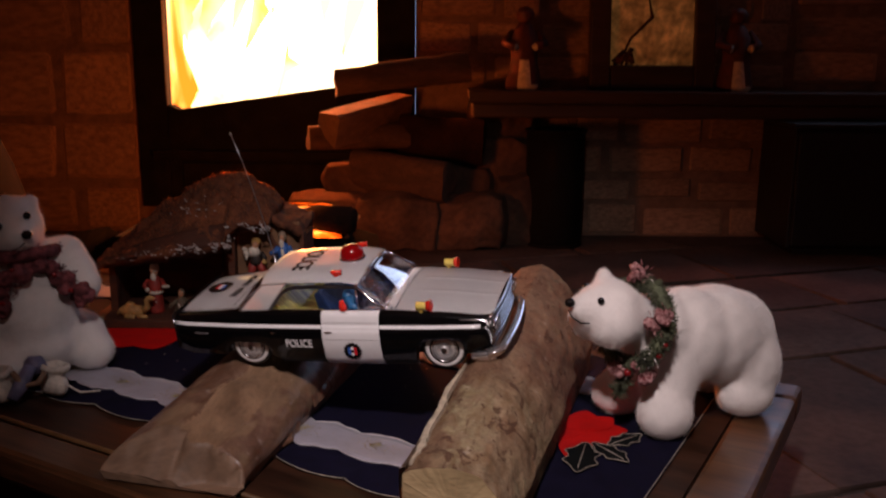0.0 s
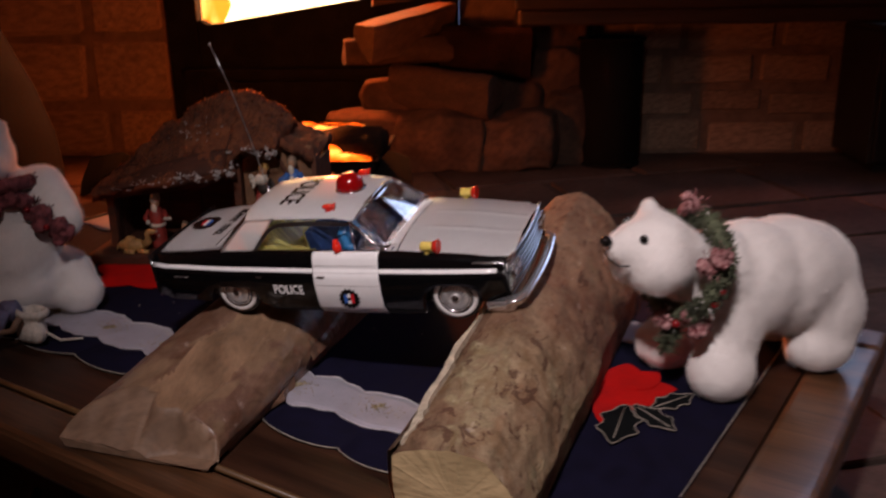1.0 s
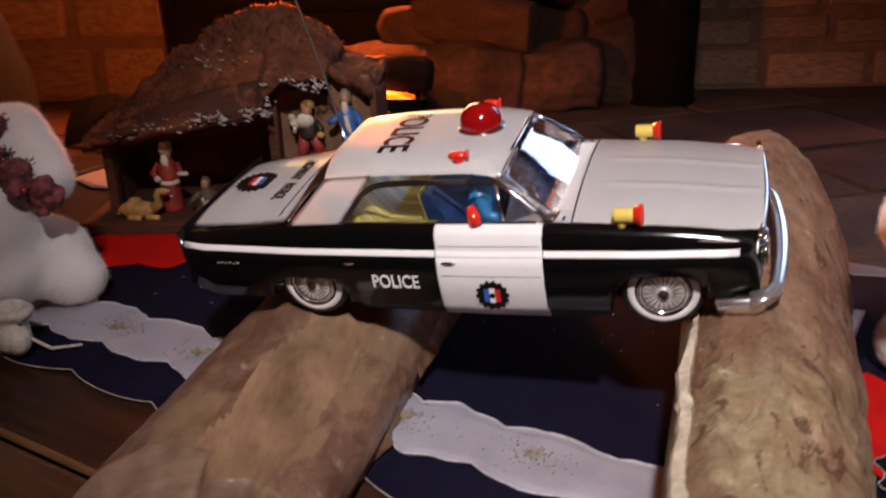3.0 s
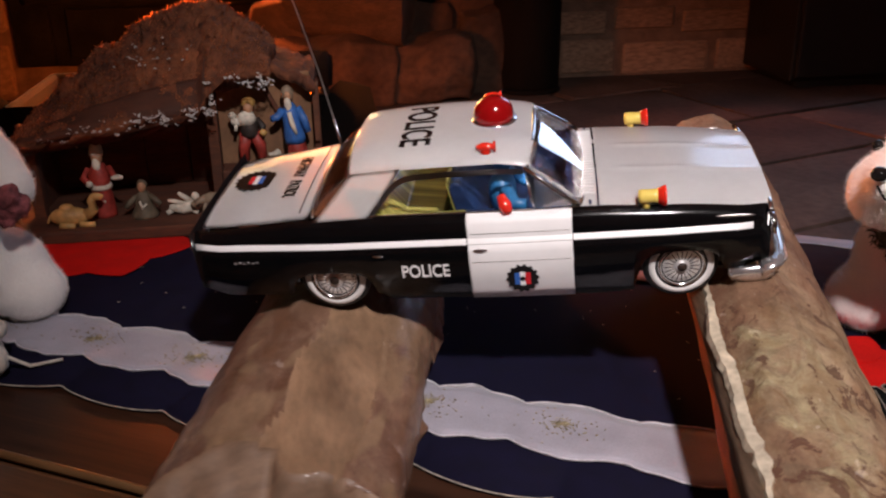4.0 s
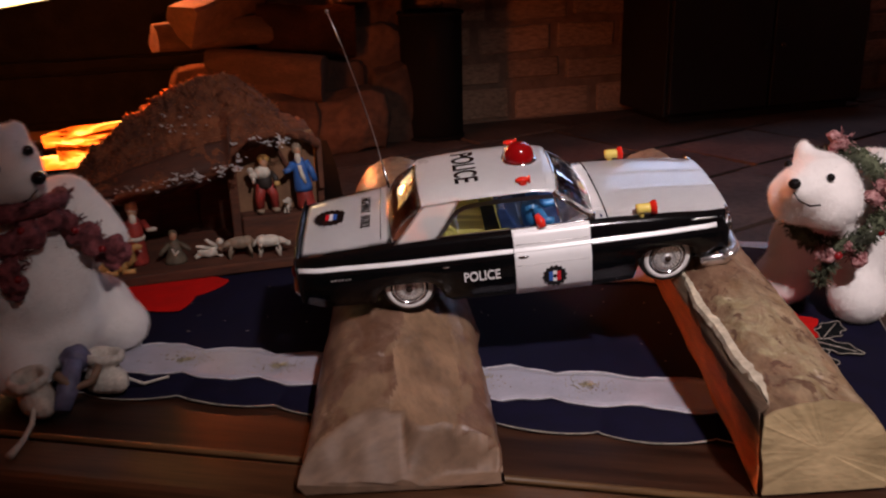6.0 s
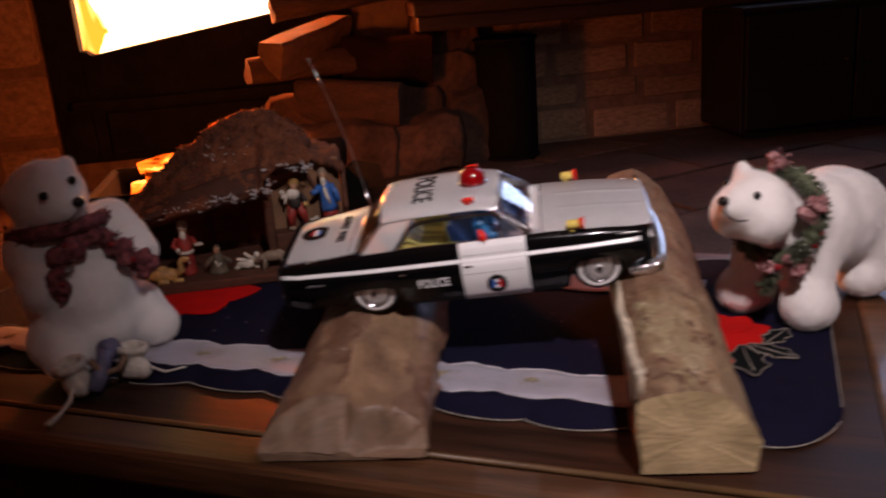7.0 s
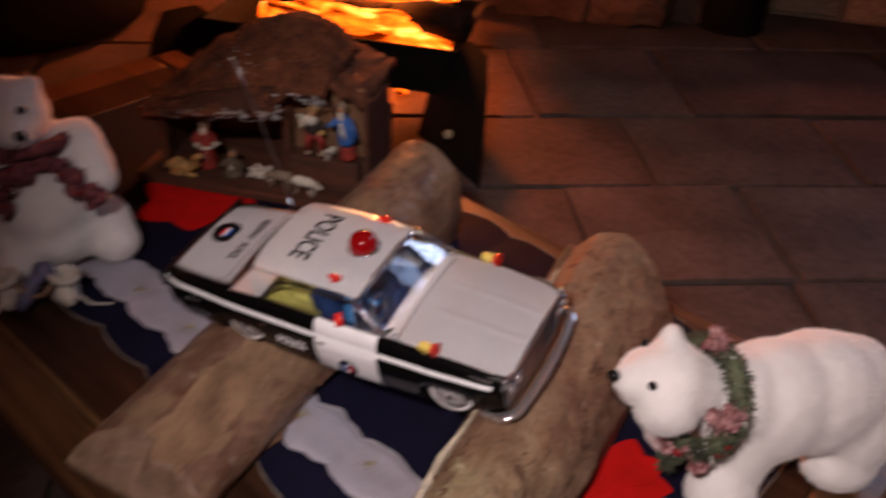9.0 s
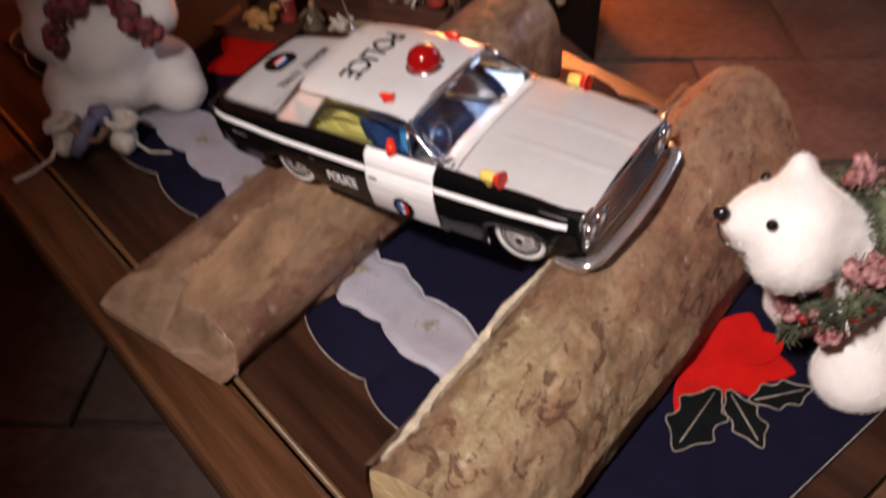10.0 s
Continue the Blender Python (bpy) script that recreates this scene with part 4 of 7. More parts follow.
for side in (-1, 1):
    cpart("side_trim", strip_on_side(side, -0.1885, 0.142, 4, 6, 0.0007), "car_white", "white side stripe")
    cpart("door_panel", strip_on_side(side, -0.0192, 0.0418, 0, 9, 0.00055), "car_white", "white front door")
    for x in (-0.0192, 0.0418):
        cpart("door_gap", tube(bmesh.new(), [(x, side * (y + 0.0006), z) for y, z in side_profile(x)[1:8]], 0.0003, 5), "car_black")
    for z in (0.0165, 0.0335):
        cpart("pressed_line", tube(bmesh.new(), [(x, side * (half_width(x) + (0.0003 if z < 0.02 else -0.0033)), z) for x in np.linspace(-0.017, 0.040, 12)], 0.00025, 5), "dull_chrome")
    handle = ball(bmesh.new(), (-0.0118, side * (half_width(-0.0118) - 0.0002), 0.0243), (0.0044, 0.0013, 0.0010), seg=14)
    cpart("door_handle", handle, "chrome", "small chrome door handle")
    cpart("quarter_handle", ball(bmesh.new(), (-0.073, side * (half_width(-0.073) - 0.0004), 0.0225), (0.0034, 0.001, 0.0007), seg=12), "chrome")
    # fender flash and fender script
    cpart("fender_trim", ball(bmesh.new(), (0.132, side * (half_width(0.132) - 0.0046), 0.0352), (0.011, 0.0006, 0.0009), seg=12), "dull_chrome")
    bm = bmesh.new()
    for k in range(6):
        box(bm, (-0.163 + k * 0.0028, side * (half_width(-0.163) + 0.0001 - 0.0004 * (3 - k) * 0.3), 0.0196 + 0.0005 * (k % 2)), (0.0018, 0.0006, 0.0011))
    cpart("script_bars", bm, "dull_chrome", "tiny chrome script")
    # round emblem on the door
    cog = axes((-side * 1.0, 0, 0), (0, 0, 1), (0, side * 1.0, 0), (0.0117, side * (half_width(0.01) + 0.0003), 0.0046))
    ring = []
    for k in range(56):
        a = 2 * math.pi * k / 56
        r = 0.0096 if k % 4 in (0, 1) else 0.0084
        ring.append((r * math.cos(a), r * math.sin(a)))
    emblem = cpart("door_emblem", extrude(bmesh.new(), ring, 0.0005, cog), "car_black", "black toothed emblem with blue white and red bars", smooth=False)
    for k, mat in enumerate(("badge_blue", "car_white", "badge_red")):
        order = (k - 1) * (1 if side < 0 else 1)
        cpart("emblem_bar", box(bmesh.new(), (0, 0, 0), (0.0031, 0.0092 - 0.0012 * abs(order), 0.0003), None), mat, parent=emblem, smooth=False).data.transform(UPLIFT @ cog @ Matrix.Translation((order * 0.0031, 0, 0.0006)) @ UPLIFT.inverted())
    cpart("emblem_dot", lathe(bmesh.new(), [(0.0, 0.0007), (0.0016, 0.0007), (0.0016, 0.00095), (0, 0.00095)], cog, 16), "car_black", parent=emblem, smooth=False)
    lettering("police_lettering", "POLICE", 0.0120, UPLIFT @ axes((-side, 0, 0), (0, -0.02 * side * -1, 1), (0, side, 0), (-0.0455, side * (half_width(-0.045) + 0.0001), 0.0112)), "car_white", car, bold=0.00016, narrow=0.74, label="white POLICE lettering")

# hood, cowl and boot lid
def deck(x_from, x_to, inset_a, inset_b, crown, lift, n=26, m_pts=19, mat="car_white", crease=()):
    bm = bmesh.new()
    rows = []
    for i in range(n):
        x = x_from + (x_to - x_from) * i / (n - 1)
        w = half_width(x) - (inset_a + (inset_b - inset_a) * i / (n - 1))
        row = []
        for j in range(m_pts):
            f = -1 + 2 * j / (m_pts - 1)
            z = belt(x) - 0.0004 + lift + crown * (1 - abs(f) ** 2.6)
            for c, h in crease:
                d = abs(abs(f) - c)
                if d < 0.07 and i > 3:
                    z += h * (1 - d / 0.07)
            row.append((x, f * w, z))
        rows.append(row)
    loft(bm, rows, closed=False)
    bmesh.ops.solidify(bm, geom=bm.faces[:], thickness=0.0008)
    return bm


cpart("hood", deck(0.0575, 0.1540, 0.0120, 0.0105, 0.0048, 0.0006, crease=((0.30, 0.0006),), m_pts=61), "car_white", "white hood with faint pressed ribs")
cpart("cowl", deck(0.0435, 0.0565, 0.0120, 0.0120, 0.0046, 0.0004, n=8), "car_white", "white cowl")
bm = bmesh.new()
for k in range(27):
    y = (k - 13) * 0.0034
    box(bm, (0.0515, y, belt(0.051) + 0.0047 * (1 - abs(y / 0.056) ** 2.6) + 0.0004), (0.0085, 0.0008, 0.0006))
cpart("cowl_louvres", bm, "car_white", "row of fine pressed louvres", smooth=False)
cpart("boot_lid", deck(-0.1860, -0.1145, 0.0135, 0.0115, 0.0030, 0.0008), "car_white", "white boot lid")
cpart("boot_seam", tube(bmesh.new(), [(-0.1215, y, belt(-0.12) + 0.0036 - 0.0022 * (y / 0.05) ** 2) for y in np.linspace(-0.048, 0.048, 15)], 0.00035, 5), "car_black")
# round emblem and words on the boot lid
lid = axes((0, -1, 0), (1, 0, 0), (0, 0, 1), (-0.1635, 0.004, belt(-0.163) + 0.0037))
ring = [((0.0152 if k % 3 == 0 else 0.0132) * math.cos(2 * math.pi * k / 54), (0.0152 if k % 3 == 0 else 0.0132) * math.sin(2 * math.pi * k / 54)) for k in range(54)]
boot_emblem = cpart("boot_emblem", extrude(bmesh.new(), ring, 0.0006, lid), "car_black", "black toothed round emblem", smooth=False)
for k, mat in enumerate(("badge_blue", "car_white", "badge_red")):
    ob = cpart("emblem_bar", box(bmesh.new(), (0, 0, 0), (0.0118 - 0.0016 * abs(k - 1), 0.0031, 0.0004)), mat, parent=boot_emblem, smooth=False)
    ob.data.transform(UPLIFT @ lid @ Matrix.Translation((0, (1 - k) * 0.0032, 0.0008)) @ UPLIFT.inverted())
lettering("patrol_lettering", "HIGHWAY   PATROL", 0.0112, UPLIFT @ axes((0, -1, 0), (1, 0, 0), (0, 0, 1), (-0.1345, 0.002, belt(-0.135) + 0.0040)), "car_black", car, bold=0.00012, narrow=0.56, label="black HIGHWAY PATROL lettering")

# tail panel, bumpers, grille, lamps
def end_panel(x, w, zlo, zhi, mat, thick, bulge, n=17):
    bm = bmesh.new()
    rings = []
    for j in range(n):
        f = -1 + 2 * j / (n - 1)
        xx = x + bulge * (1 - f * f)
        s = 1 if bulge > 0 else -1
        rings.append([(xx, f * w, zlo), (xx + s * thick, f * w, zlo + 0.001), (xx + s * thick, f * w, zhi - 0.001), (xx, f * w, zhi)])
    return loft(bm, rings)


cpart("tail_panel", end_panel(-0.1895, 0.0585, 0.000, 0.0385, "car_black", 0.001, -0.002), "car_black", "black tail panel")
for y in (-0.048, -0.034, 0.034, 0.048):
    cpart("tail_lamp", lathe(bmesh.new(), [(0.0, 0.0), (0.0052, 0.0), (0.0052, 0.002), (0.003, 0.0036), (0.0, 0.004)], axes((0, 1, 0), (0, 0, 1), (-1, 0, 0), (-0.1915, y, 0.0245)), 18), "red_plastic", "round red tail lamp")


def bumper(x, direction, z, w):
    pts = []
    for f in np.linspace(-1, 1, 25):
        bend = max(0.0, abs(f) - 0.86) / 0.14
        pts.append((x + direction * (0.0055 * (1 - f * f) - 0.010 * bend ** 1.5), f * w, z))
    bm = bmesh.new()
    rings = []
    for i, p in enumerate(pts):
        p = Vector(p)
        way = (Vector(pts[min(i + 1, 24)]) - Vector(pts[max(i - 1, 0)])).normalized()
        out = Vector((way.y, -way.x, 0)) * direction
        rings.append([p + out * a + Vector((0, 0, b)) for a, b in ((-0.0016, -0.0042), (0.0012, -0.0046), (0.0028, -0.0026), (0.0026, -0.0012), (0.0044, 0.0002), (0.0046, 0.0014), (0.0040, 0.0022), (-0.0018, 0.0048))])
    return loft(bm, rings)


cpart("front_bumper", bumper(0.1575, 1, 0.0025, 0.0655), "soft_chrome", "chrome front bumper")
for side in (-1, 1):
    cpart("bumper_end", loft(bmesh.new(), [[(x, side * y, zlo), (x, side * (y + 0.0022), zlo + 0.0008), (x, side * (y + 0.0030), (zlo + zhi) / 2), (x, side * (y + 0.0020), zhi - 0.0006), (x, side * y, zhi)] for x, y, zlo, zhi in ((0.1300, 0.0590, -0.0045, 0.0010), (0.1320, 0.0610, -0.0068, 0.0022), (0.1400, 0.0622, -0.0072, 0.0030), (0.1500, 0.0620, -0.0070, 0.0036), (0.1548, 0.0605, -0.0050, 0.0040))]), "soft_chrome", "wrapped chrome bumper end")
cpart("rear_bumper", bumper(-0.1900, -1, 0.0045, 0.0560), "chrome", "chrome rear bumper")
cpart("front_valance", end_panel(0.1485, 0.060, -0.0050, 0.0035, "chrome", 0.001, 0.003), "dull_chrome", "tin valance below the bumper")
cpart("grille", end_panel(0.1500, 0.0590, 0.0085, 0.0345, "chrome", 0.001, 0.004), "dull_chrome", "ribbed tin grille")
for k in range(5):
    z = 0.0125 + k * 0.0046
    cpart("grille_bar", tube(bmesh.new(), [(0.1518 + 0.004 * (1 - f * f), f * 0.0575, z) for f in np.linspace(-1, 1, 15)], 0.0009, 6), "chrome")
cpart("grille_header", tube(bmesh.new(), [(0.1515 + 0.0035 * (1 - f * f), f * 0.0585, 0.0368) for f in np.linspace(-1, 1, 15)], 0.0016, 8), "chrome", "chrome lip along the hood edge")
for y in (-0.052, -0.0395, 0.0395, 0.052):
    lamp = cpart("headlamp", lathe(bmesh.new(), [(0.0, 0.0), (0.0058, 0.0), (0.0062, 0.0012), (0.0058, 0.0022), (0.0, 0.0034)], axes((0, 1, 0), (0, 0, 1), (1, 0, 0), (0.1528, y, 0.0245)), 20), "white_rubber", "round headlamp")
    cpart("lamp_ring", lathe(bmesh.new(), [(0.0058, 0.0), (0.0068, 0.0004), (0.0068, 0.0026), (0.0060, 0.0028)], axes((0, 1, 0), (0, 0, 1), (1, 0, 0), (0.1528, y, 0.0245)), 20), "chrome", parent=lamp)

# cabin: roof, pillars, glazing
CROWN = 0.0062


def roof_z(x):
    return ease(x, ((-0.0865, 0.0738), (-0.080, 0.0752), (-0.060, 0.0764), (-0.035, 0.0770), (0.0, 0.0768), (0.012, 0.0752), (0.0185, 0.0732)))


def roof_half(x):
    return ease(x, ((-0.0865, 0.0462), (-0.04, 0.0482), (0.0185, 0.0470)))


def roof_at(x, y):
    return roof_z(x) - CROWN * min(1.0, abs(y) / roof_half(x)) ** 4.2


def mixv(a, b, t):
    return tuple(p + (q - p) * t for p, q in zip(a, b))


bm = bmesh.new()
rows = []
for x in np.linspace(-0.0865, 0.0185, 34):
    w = roof_half(x)
    row = []
    for f in np.linspace(-1, 1, 33):
        bow = -0.0020 * (1 - f * f) * max(0.0, (-0.06 - x) / 0.0265) + 0.004 * (1 - f * f) * max(0.0, x / 0.0185)
        row.append((x + bow, f * w, roof_at(x, f * w)))
    side_l, side_r = row[0], row[-1]
    # the panel turns down into a short gutter fold
    row = [(side_l[0], side_l[1] - 0.0003, side_l[2] - 0.0012)] + row + [(side_r[0], side_r[1] + 0.0003, side_r[2] - 0.0012)]
    rows.append(row)
loft(bm, rows, closed=False)
bmesh.ops.solidify(bm, geom=bm.faces[:], thickness=0.0009)
cpart("roof", bm, "car_white", "white roof panel")


def plate(points, thick, mat, name, label="", parent=None):
    """A thin curved plate through a grid of points, thickened."""
    bm = bmesh.new()
    loft(bm, points, closed=False)
    bmesh.ops.solidify(bm, geom=bm.faces[:], thickness=thick)
    return cpart(name, bm, mat, label, parent)


for side in (-1, 1):
    # broad rear pillar, leaning in from the belt to the roof edge
    base_rear, base_front = (-0.1120, side * 0.0585, 0.0420), (-0.0775, side * 0.0574, 0.0420)
    top_rear, top_front = (-0.0862, side * 0.0464, 0.0674), (-0.0560, side * 0.0481, 0.0698)
    grid = []
    for i in range(11):
        t = i / 10
        a, b = mixv(base_rear, top_rear, t), mixv(base_front, top_front, t)
        bulge = 0.0008 * math.sin(math.pi * t)
        grid.append([(p[0], p[1] + side * bulge, p[2]) for p in (mixv(a, b, u / 8) for u in range(9))])
    plate(grid, 0.0011, "car_white", "rear_pillar", "broad white rear pillar")
    # flat grey window surround with a rounded rear corner
    outer = [(-0.0785, 0.0566, 0.0428), (-0.0720, 0.0546, 0.0505), (-0.0655, 0.0524, 0.0585), (-0.0605, 0.0508, 0.0632), (-0.0555, 0.0499, 0.0655), (-0.049, 0.0494, 0.0667), (-0.03, 0.0493, 0.0675), (0.0, 0.0491, 0.0675), (0.0145, 0.0486, 0.0662)]
    inner = [(-0.0752, 0.0564, 0.0428), (-0.0690, 0.0547, 0.0498), (-0.0628, 0.0526, 0.0570), (-0.0580, 0.0514, 0.0608), (-0.0535, 0.0508, 0.0628), (-0.047, 0.0505, 0.0637), (-0.03, 0.0504, 0.0644), (0.0, 0.0502, 0.0644), (0.0160, 0.0497, 0.0635)]
    plate([[(x, side * (y + 0.0010), z) for x, y, z in outer], [(x, side * (y + 0.0010), z) for x, y, z in inner]], 0.0009, "surround", "window_surround", "flat grey window surround")
    cpart("belt_moulding", tube(bmesh.new(), [(x, side * (half_width(x) - 0.0105), belt(x) + 0.0006) for x in np.linspace(-0.078, 0.046, 14)], 0.0007, 6), "chrome")
    cpart("windscreen_pillar", tube(bmesh.new(), [(0.0150, side * 0.0488, 0.0668), (0.026, side * 0.0515, 0.0590), (0.037, side * 0.0545, 0.0505), (0.0465, side * 0.0560, 0.0442)], 0.0015, 8), "chrome", "chrome windscreen pillar")
    cpart("quarter_light_frame", tube(bmesh.new(), [(0.0165, side * 0.0500, 0.0640), (0.0185, side * 0.0545, 0.0530), (0.0205, side * 0.0570, 0.0445)], 0.0009, 7), "chrome", "slim chrome quarter-light post")
    g = plate([[(0.0175, side * 0.0500, 0.0635), (0.0180, side * 0.0501, 0.0630)], [(0.0208, side * 0.0565, 0.0448), (0.0445, side * 0.0560, 0.0448)]], 0.0005, "car_glass", "quarter_light", "clear plastic quarter light")
    g.visible_shadow = False

# windscreen and rear window: curved clear sheets in chrome frames
def sheet(top_x, top_z, top_w, low_x, low_z, low_w, bow_top, bow_low, arch_high=0.0060, swell_high=0.0016):
    rows = []
    for i in range(10):
        t = i / 9
        row = []
        for f in np.linspace(-1, 1, 21):
            w = top_w + (low_w - top_w) * t
            bow = bow_top + (bow_low - bow_top) * t
            arch = arch_high * (1 - t) * (1 - abs(f) ** 3)
            swell = swell_high * math.sin(math.pi * t)
            row.append((top_x + (low_x - top_x) * t + bow * (1 - f * f) + (swell if bow_low > 0 else -swell), f * w, top_z + (low_z - top_z) * t + arch))
        rows.append(row)
    return rows


screen = sheet(0.0172, 0.0660, 0.0472, 0.0462, 0.0442, 0.0550, 0.004, 0.0085, 0.0068)
glass = plate(screen, 0.0006, "car_glass", "windscreen", "clear plastic windscreen")
glass.visible_shadow = False
for row, r in ((screen[0], 0.0014), (screen[-1], 0.0013)):
    cpart("windscreen_frame", tube(bmesh.new(), row, r, 8), "chrome", "chrome windscreen frame")
rear = sheet(-0.0860, 0.0655, 0.0458, -0.1122, 0.0440, 0.0545, -0.0030, -0.0040, swell_high=0.0042)
glass = plate(rear, 0.0006, "tinted_glass", "rear_window", "clear plastic rear window")
glass.visible_shadow = False
cpart("rear_window_frame", tube(bmesh.new(), rear[-1], 0.0008, 8), "dull_chrome", "thin chrome rear window frame")

# printed tin interior
cpart("cabin_floor", slab(-0.115, 0.060, -0.054, 0.054, 0.012, 0.0135), "dark_interior", "dark printed tin floor", smooth=False)
cpart("underbody", slab(-0.180, 0.142, -0.050, 0.050, -0.0055, -0.004), "car_black", "black tin underbody", smooth=False)
cpart("firewall", box(bmesh.new(), (0.0525, 0, 0.029), (0.0015, 0.108, 0.031)), "dark_interior", "dark dashboard wall", smooth=False)
cpart("dashboard", box(bmesh.new(), (0.0450, 0, 0.0405), (0.012, 0.104, 0.005)), "dark_interior", "dark blue dashboard", smooth=False, bevel=0.001)


def bench(x, lean, top):
    bm = bmesh.new()
    prof = [(x + 0.028, 0.014), (x + 0.029, 0.028), (x + 0.006, 0.031), (x - lean, top), (x - lean - 0.004, top + 0.001), (x - lean - 0.007, top - 0.002), (x - 0.008, 0.020), (x - 0.006, 0.014)]
    loft(bm, [[(a, y, b) for a, b in prof] for y in np.linspace(-0.050, 0.050, 12)])
    return bm


cpart("rear_bench", bench(-0.066, 0.016, 0.0600), "seat", "yellow striped rear bench", smooth=False, bevel=0.0012)
cpart("front_bench", bench(-0.014, 0.008, 0.0585), "dark_interior", "dark blue front bench", smooth=False, bevel=0.0012)
cpart("bench_back", loft(bmesh.new(), [[(-0.0235, y, 0.020), (-0.0225, y, 0.020), (-0.0290, y, 0.0590), (-0.0302, y, 0.0585)] for y in np.linspace(-0.049, 0.049, 8)]), "seat", "yellow striped back of the front bench", smooth=False)
cpart("parcel_shelf", box(bmesh.new(), (-0.0985, 0, 0.0436), (0.026, 0.104, 0.0012)), "brown_tin", "rear shelf, red-brown to stand in for reflected firelight", smooth=False)
cpart("bench_shell", loft(bmesh.new(), [[(-0.0880, y, 0.0440), (-0.0872, y, 0.0440), (-0.0896, y, 0.0606), (-0.0904, y, 0.0600)] for y in np.linspace(-0.049, 0.049, 8)]), "brown_tin", "tin back of the rear bench, red-brown to stand in for reflected firelight", smooth=False)
for y in (-0.0515, 0.0515):
    cpart("inner_panel", slab(-0.090, -0.020, y - 0.0005, y + 0.0005, 0.014, 0.0425), "seat", "yellow striped inner rear panel", smooth=False)
    cpart("inner_panel", slab(-0.0195, 0.046, y - 0.0005, y + 0.0005, 0.014, 0.0425), "dark_interior", "dark blue inner door panel", smooth=False)
ringpts = [(0.0275 - 0.004 * math.sin(a), -0.026 + 0.0115 * math.cos(a), 0.0455 + 0.0095 * math.sin(a)) for a in np.linspace(0, 2 * math.pi, 25)]
cpart("steering_wheel", tube(bmesh.new(), ringpts, 0.0007, 6), "dull_chrome", "thin steering wheel")
# seated doll, a plain shape
bm = bmesh.new()
ball(bm, (0.001, -0.028, 0.0420), (0.0085, 0.0135, 0.0150))
ball(bm, (0.002, -0.028, 0.0615), (0.0060, 0.0062, 0.0068))
tube(bm, [(0.004, -0.040, 0.050), (0.009, -0.048, 0.043), (0.016, -0.050, 0.0435)], [0.0042, 0.004, 0.0034], 8)
tube(bm, [(0.004, -0.016, 0.049), (0.014, -0.018, 0.043), (0.024, -0.022, 0.046)], [0.004, 0.0036, 0.003], 8)
cpart("driver_doll", bm, "doll_blue", "plain blue tin driver shape")
cpart("doll_cap", lathe(bmesh.new(), [(0.0068, 0.0), (0.0080, 0.0014), (0.0072, 0.0034), (0.0, 0.0040)], Matrix.Translation((0.002, -0.028, 0.0650)), 16), "doll_blue")
cpart("red_lever", tube(bmesh.new(), [(0.0015, -0.0535, 0.0520), (0.0040, -0.0575, 0.0475), (0.0050, -0.0590, 0.0435)], [0.0026, 0.0040, 0.0034], 10), "orange_red", "small red plastic tab at the window")

# roof lamp, small lamps, horns, aerial
dome = cpart("roof_lamp", lathe(bmesh.new(), [(0.0125, 0.0), (0.0126, 0.003), (0.0118, 0.0075), (0.0095, 0.0115), (0.0055, 0.0140), (0.0, 0.0147)], Matrix.Translation((-0.0030, 0.002, roof_z(0) - 0.0005)), 28), "red_plastic", "red dome lamp")
cpart("lamp_base", lathe(bmesh.new(), [(0.0, 0), (0.0142, 0.0), (0.0140, 0.0010), (0.0126, 0.0016), (0.0, 0.0016)], Matrix.Translation((-0.0030, 0.002, roof_z(0) - 0.001)), 28), "chrome", parent=dome)
for side, x in ((-1, -0.0060), (1, -0.0060)):
    y = side * 0.0395
    z = roof_at(x, y)
    bm = ball(bmesh.new(), (x, y, z + 0.0028), (0.0058, 0.0030, 0.0026), seg=16)
    lathe(bm, [(0.0034, -0.0006), (0.0026, 0.0010), (0.0022, 0.0022)], Matrix.Translation((x, y, z)), 14)
    lathe(bm, [(0.0, 0.0), (0.0030, 0.0), (0.0034, 0.0014), (0.0, 0.0016)], axes((0, 1, 0), (0, 0, 1), (1, 0, 0), (x + 0.0045, y, z + 0.0028)), 14)
    cpart("side_lamp", bm, "orange_red", "small red roof lamp")
    hx, hz = 0.0790, belt(0.085) + 0.0060
    hy = side * 0.0560
    horn = cpart("horn", lathe(bmesh.new(), [(0.0, 0.0), (0.0036, 0.0003), (0.0042, 0.0020), (0.0040, 0.0090), (0.0044, 0.0110), (0.0, 0.0112)], axes((0, 1, 0), (0, 0, 1), (1, 0, 0), (hx, hy, hz)), 20), "yellow", "yellow plastic horn")
    cpart("horn_stem", lathe(bmesh.new(), [(0.0024, -0.0075), (0.0022, 0.0), (0.0, 0.0005)], Matrix.Translation((hx + 0.0045, hy, hz - 0.001)), 12), "yellow", parent=horn)
    cpart("horn_mouth", lathe(bmesh.new(), [(0.0, 0.0), (0.0046, 0.0), (0.0058, 0.0035), (0.0062, 0.0046), (0.0056, 0.0048), (0.0030, 0.0026), (0.0, 0.0022)], axes((0, 1, 0), (0, 0, 1), (1, 0, 0), (hx + 0.0108, hy, hz)), 20), "orange_red", "red flared horn mouth", parent=horn)
words = lettering("roof_lettering", "POLICE", 0.0262, UPLIFT @ axes((0, -1, 0), (1, 0, 0), (0, 0, 1), (-0.0500, -0.0005, 0.0)), "car_black", car, bold=0.0004, narrow=0.70, label="black POLICE lettering on the roof")
for v in words.data.vertices:
    # the words follow the curve of the roof
    v.co.z += roof_at(v.co.x, v.co.y) + 0.0002
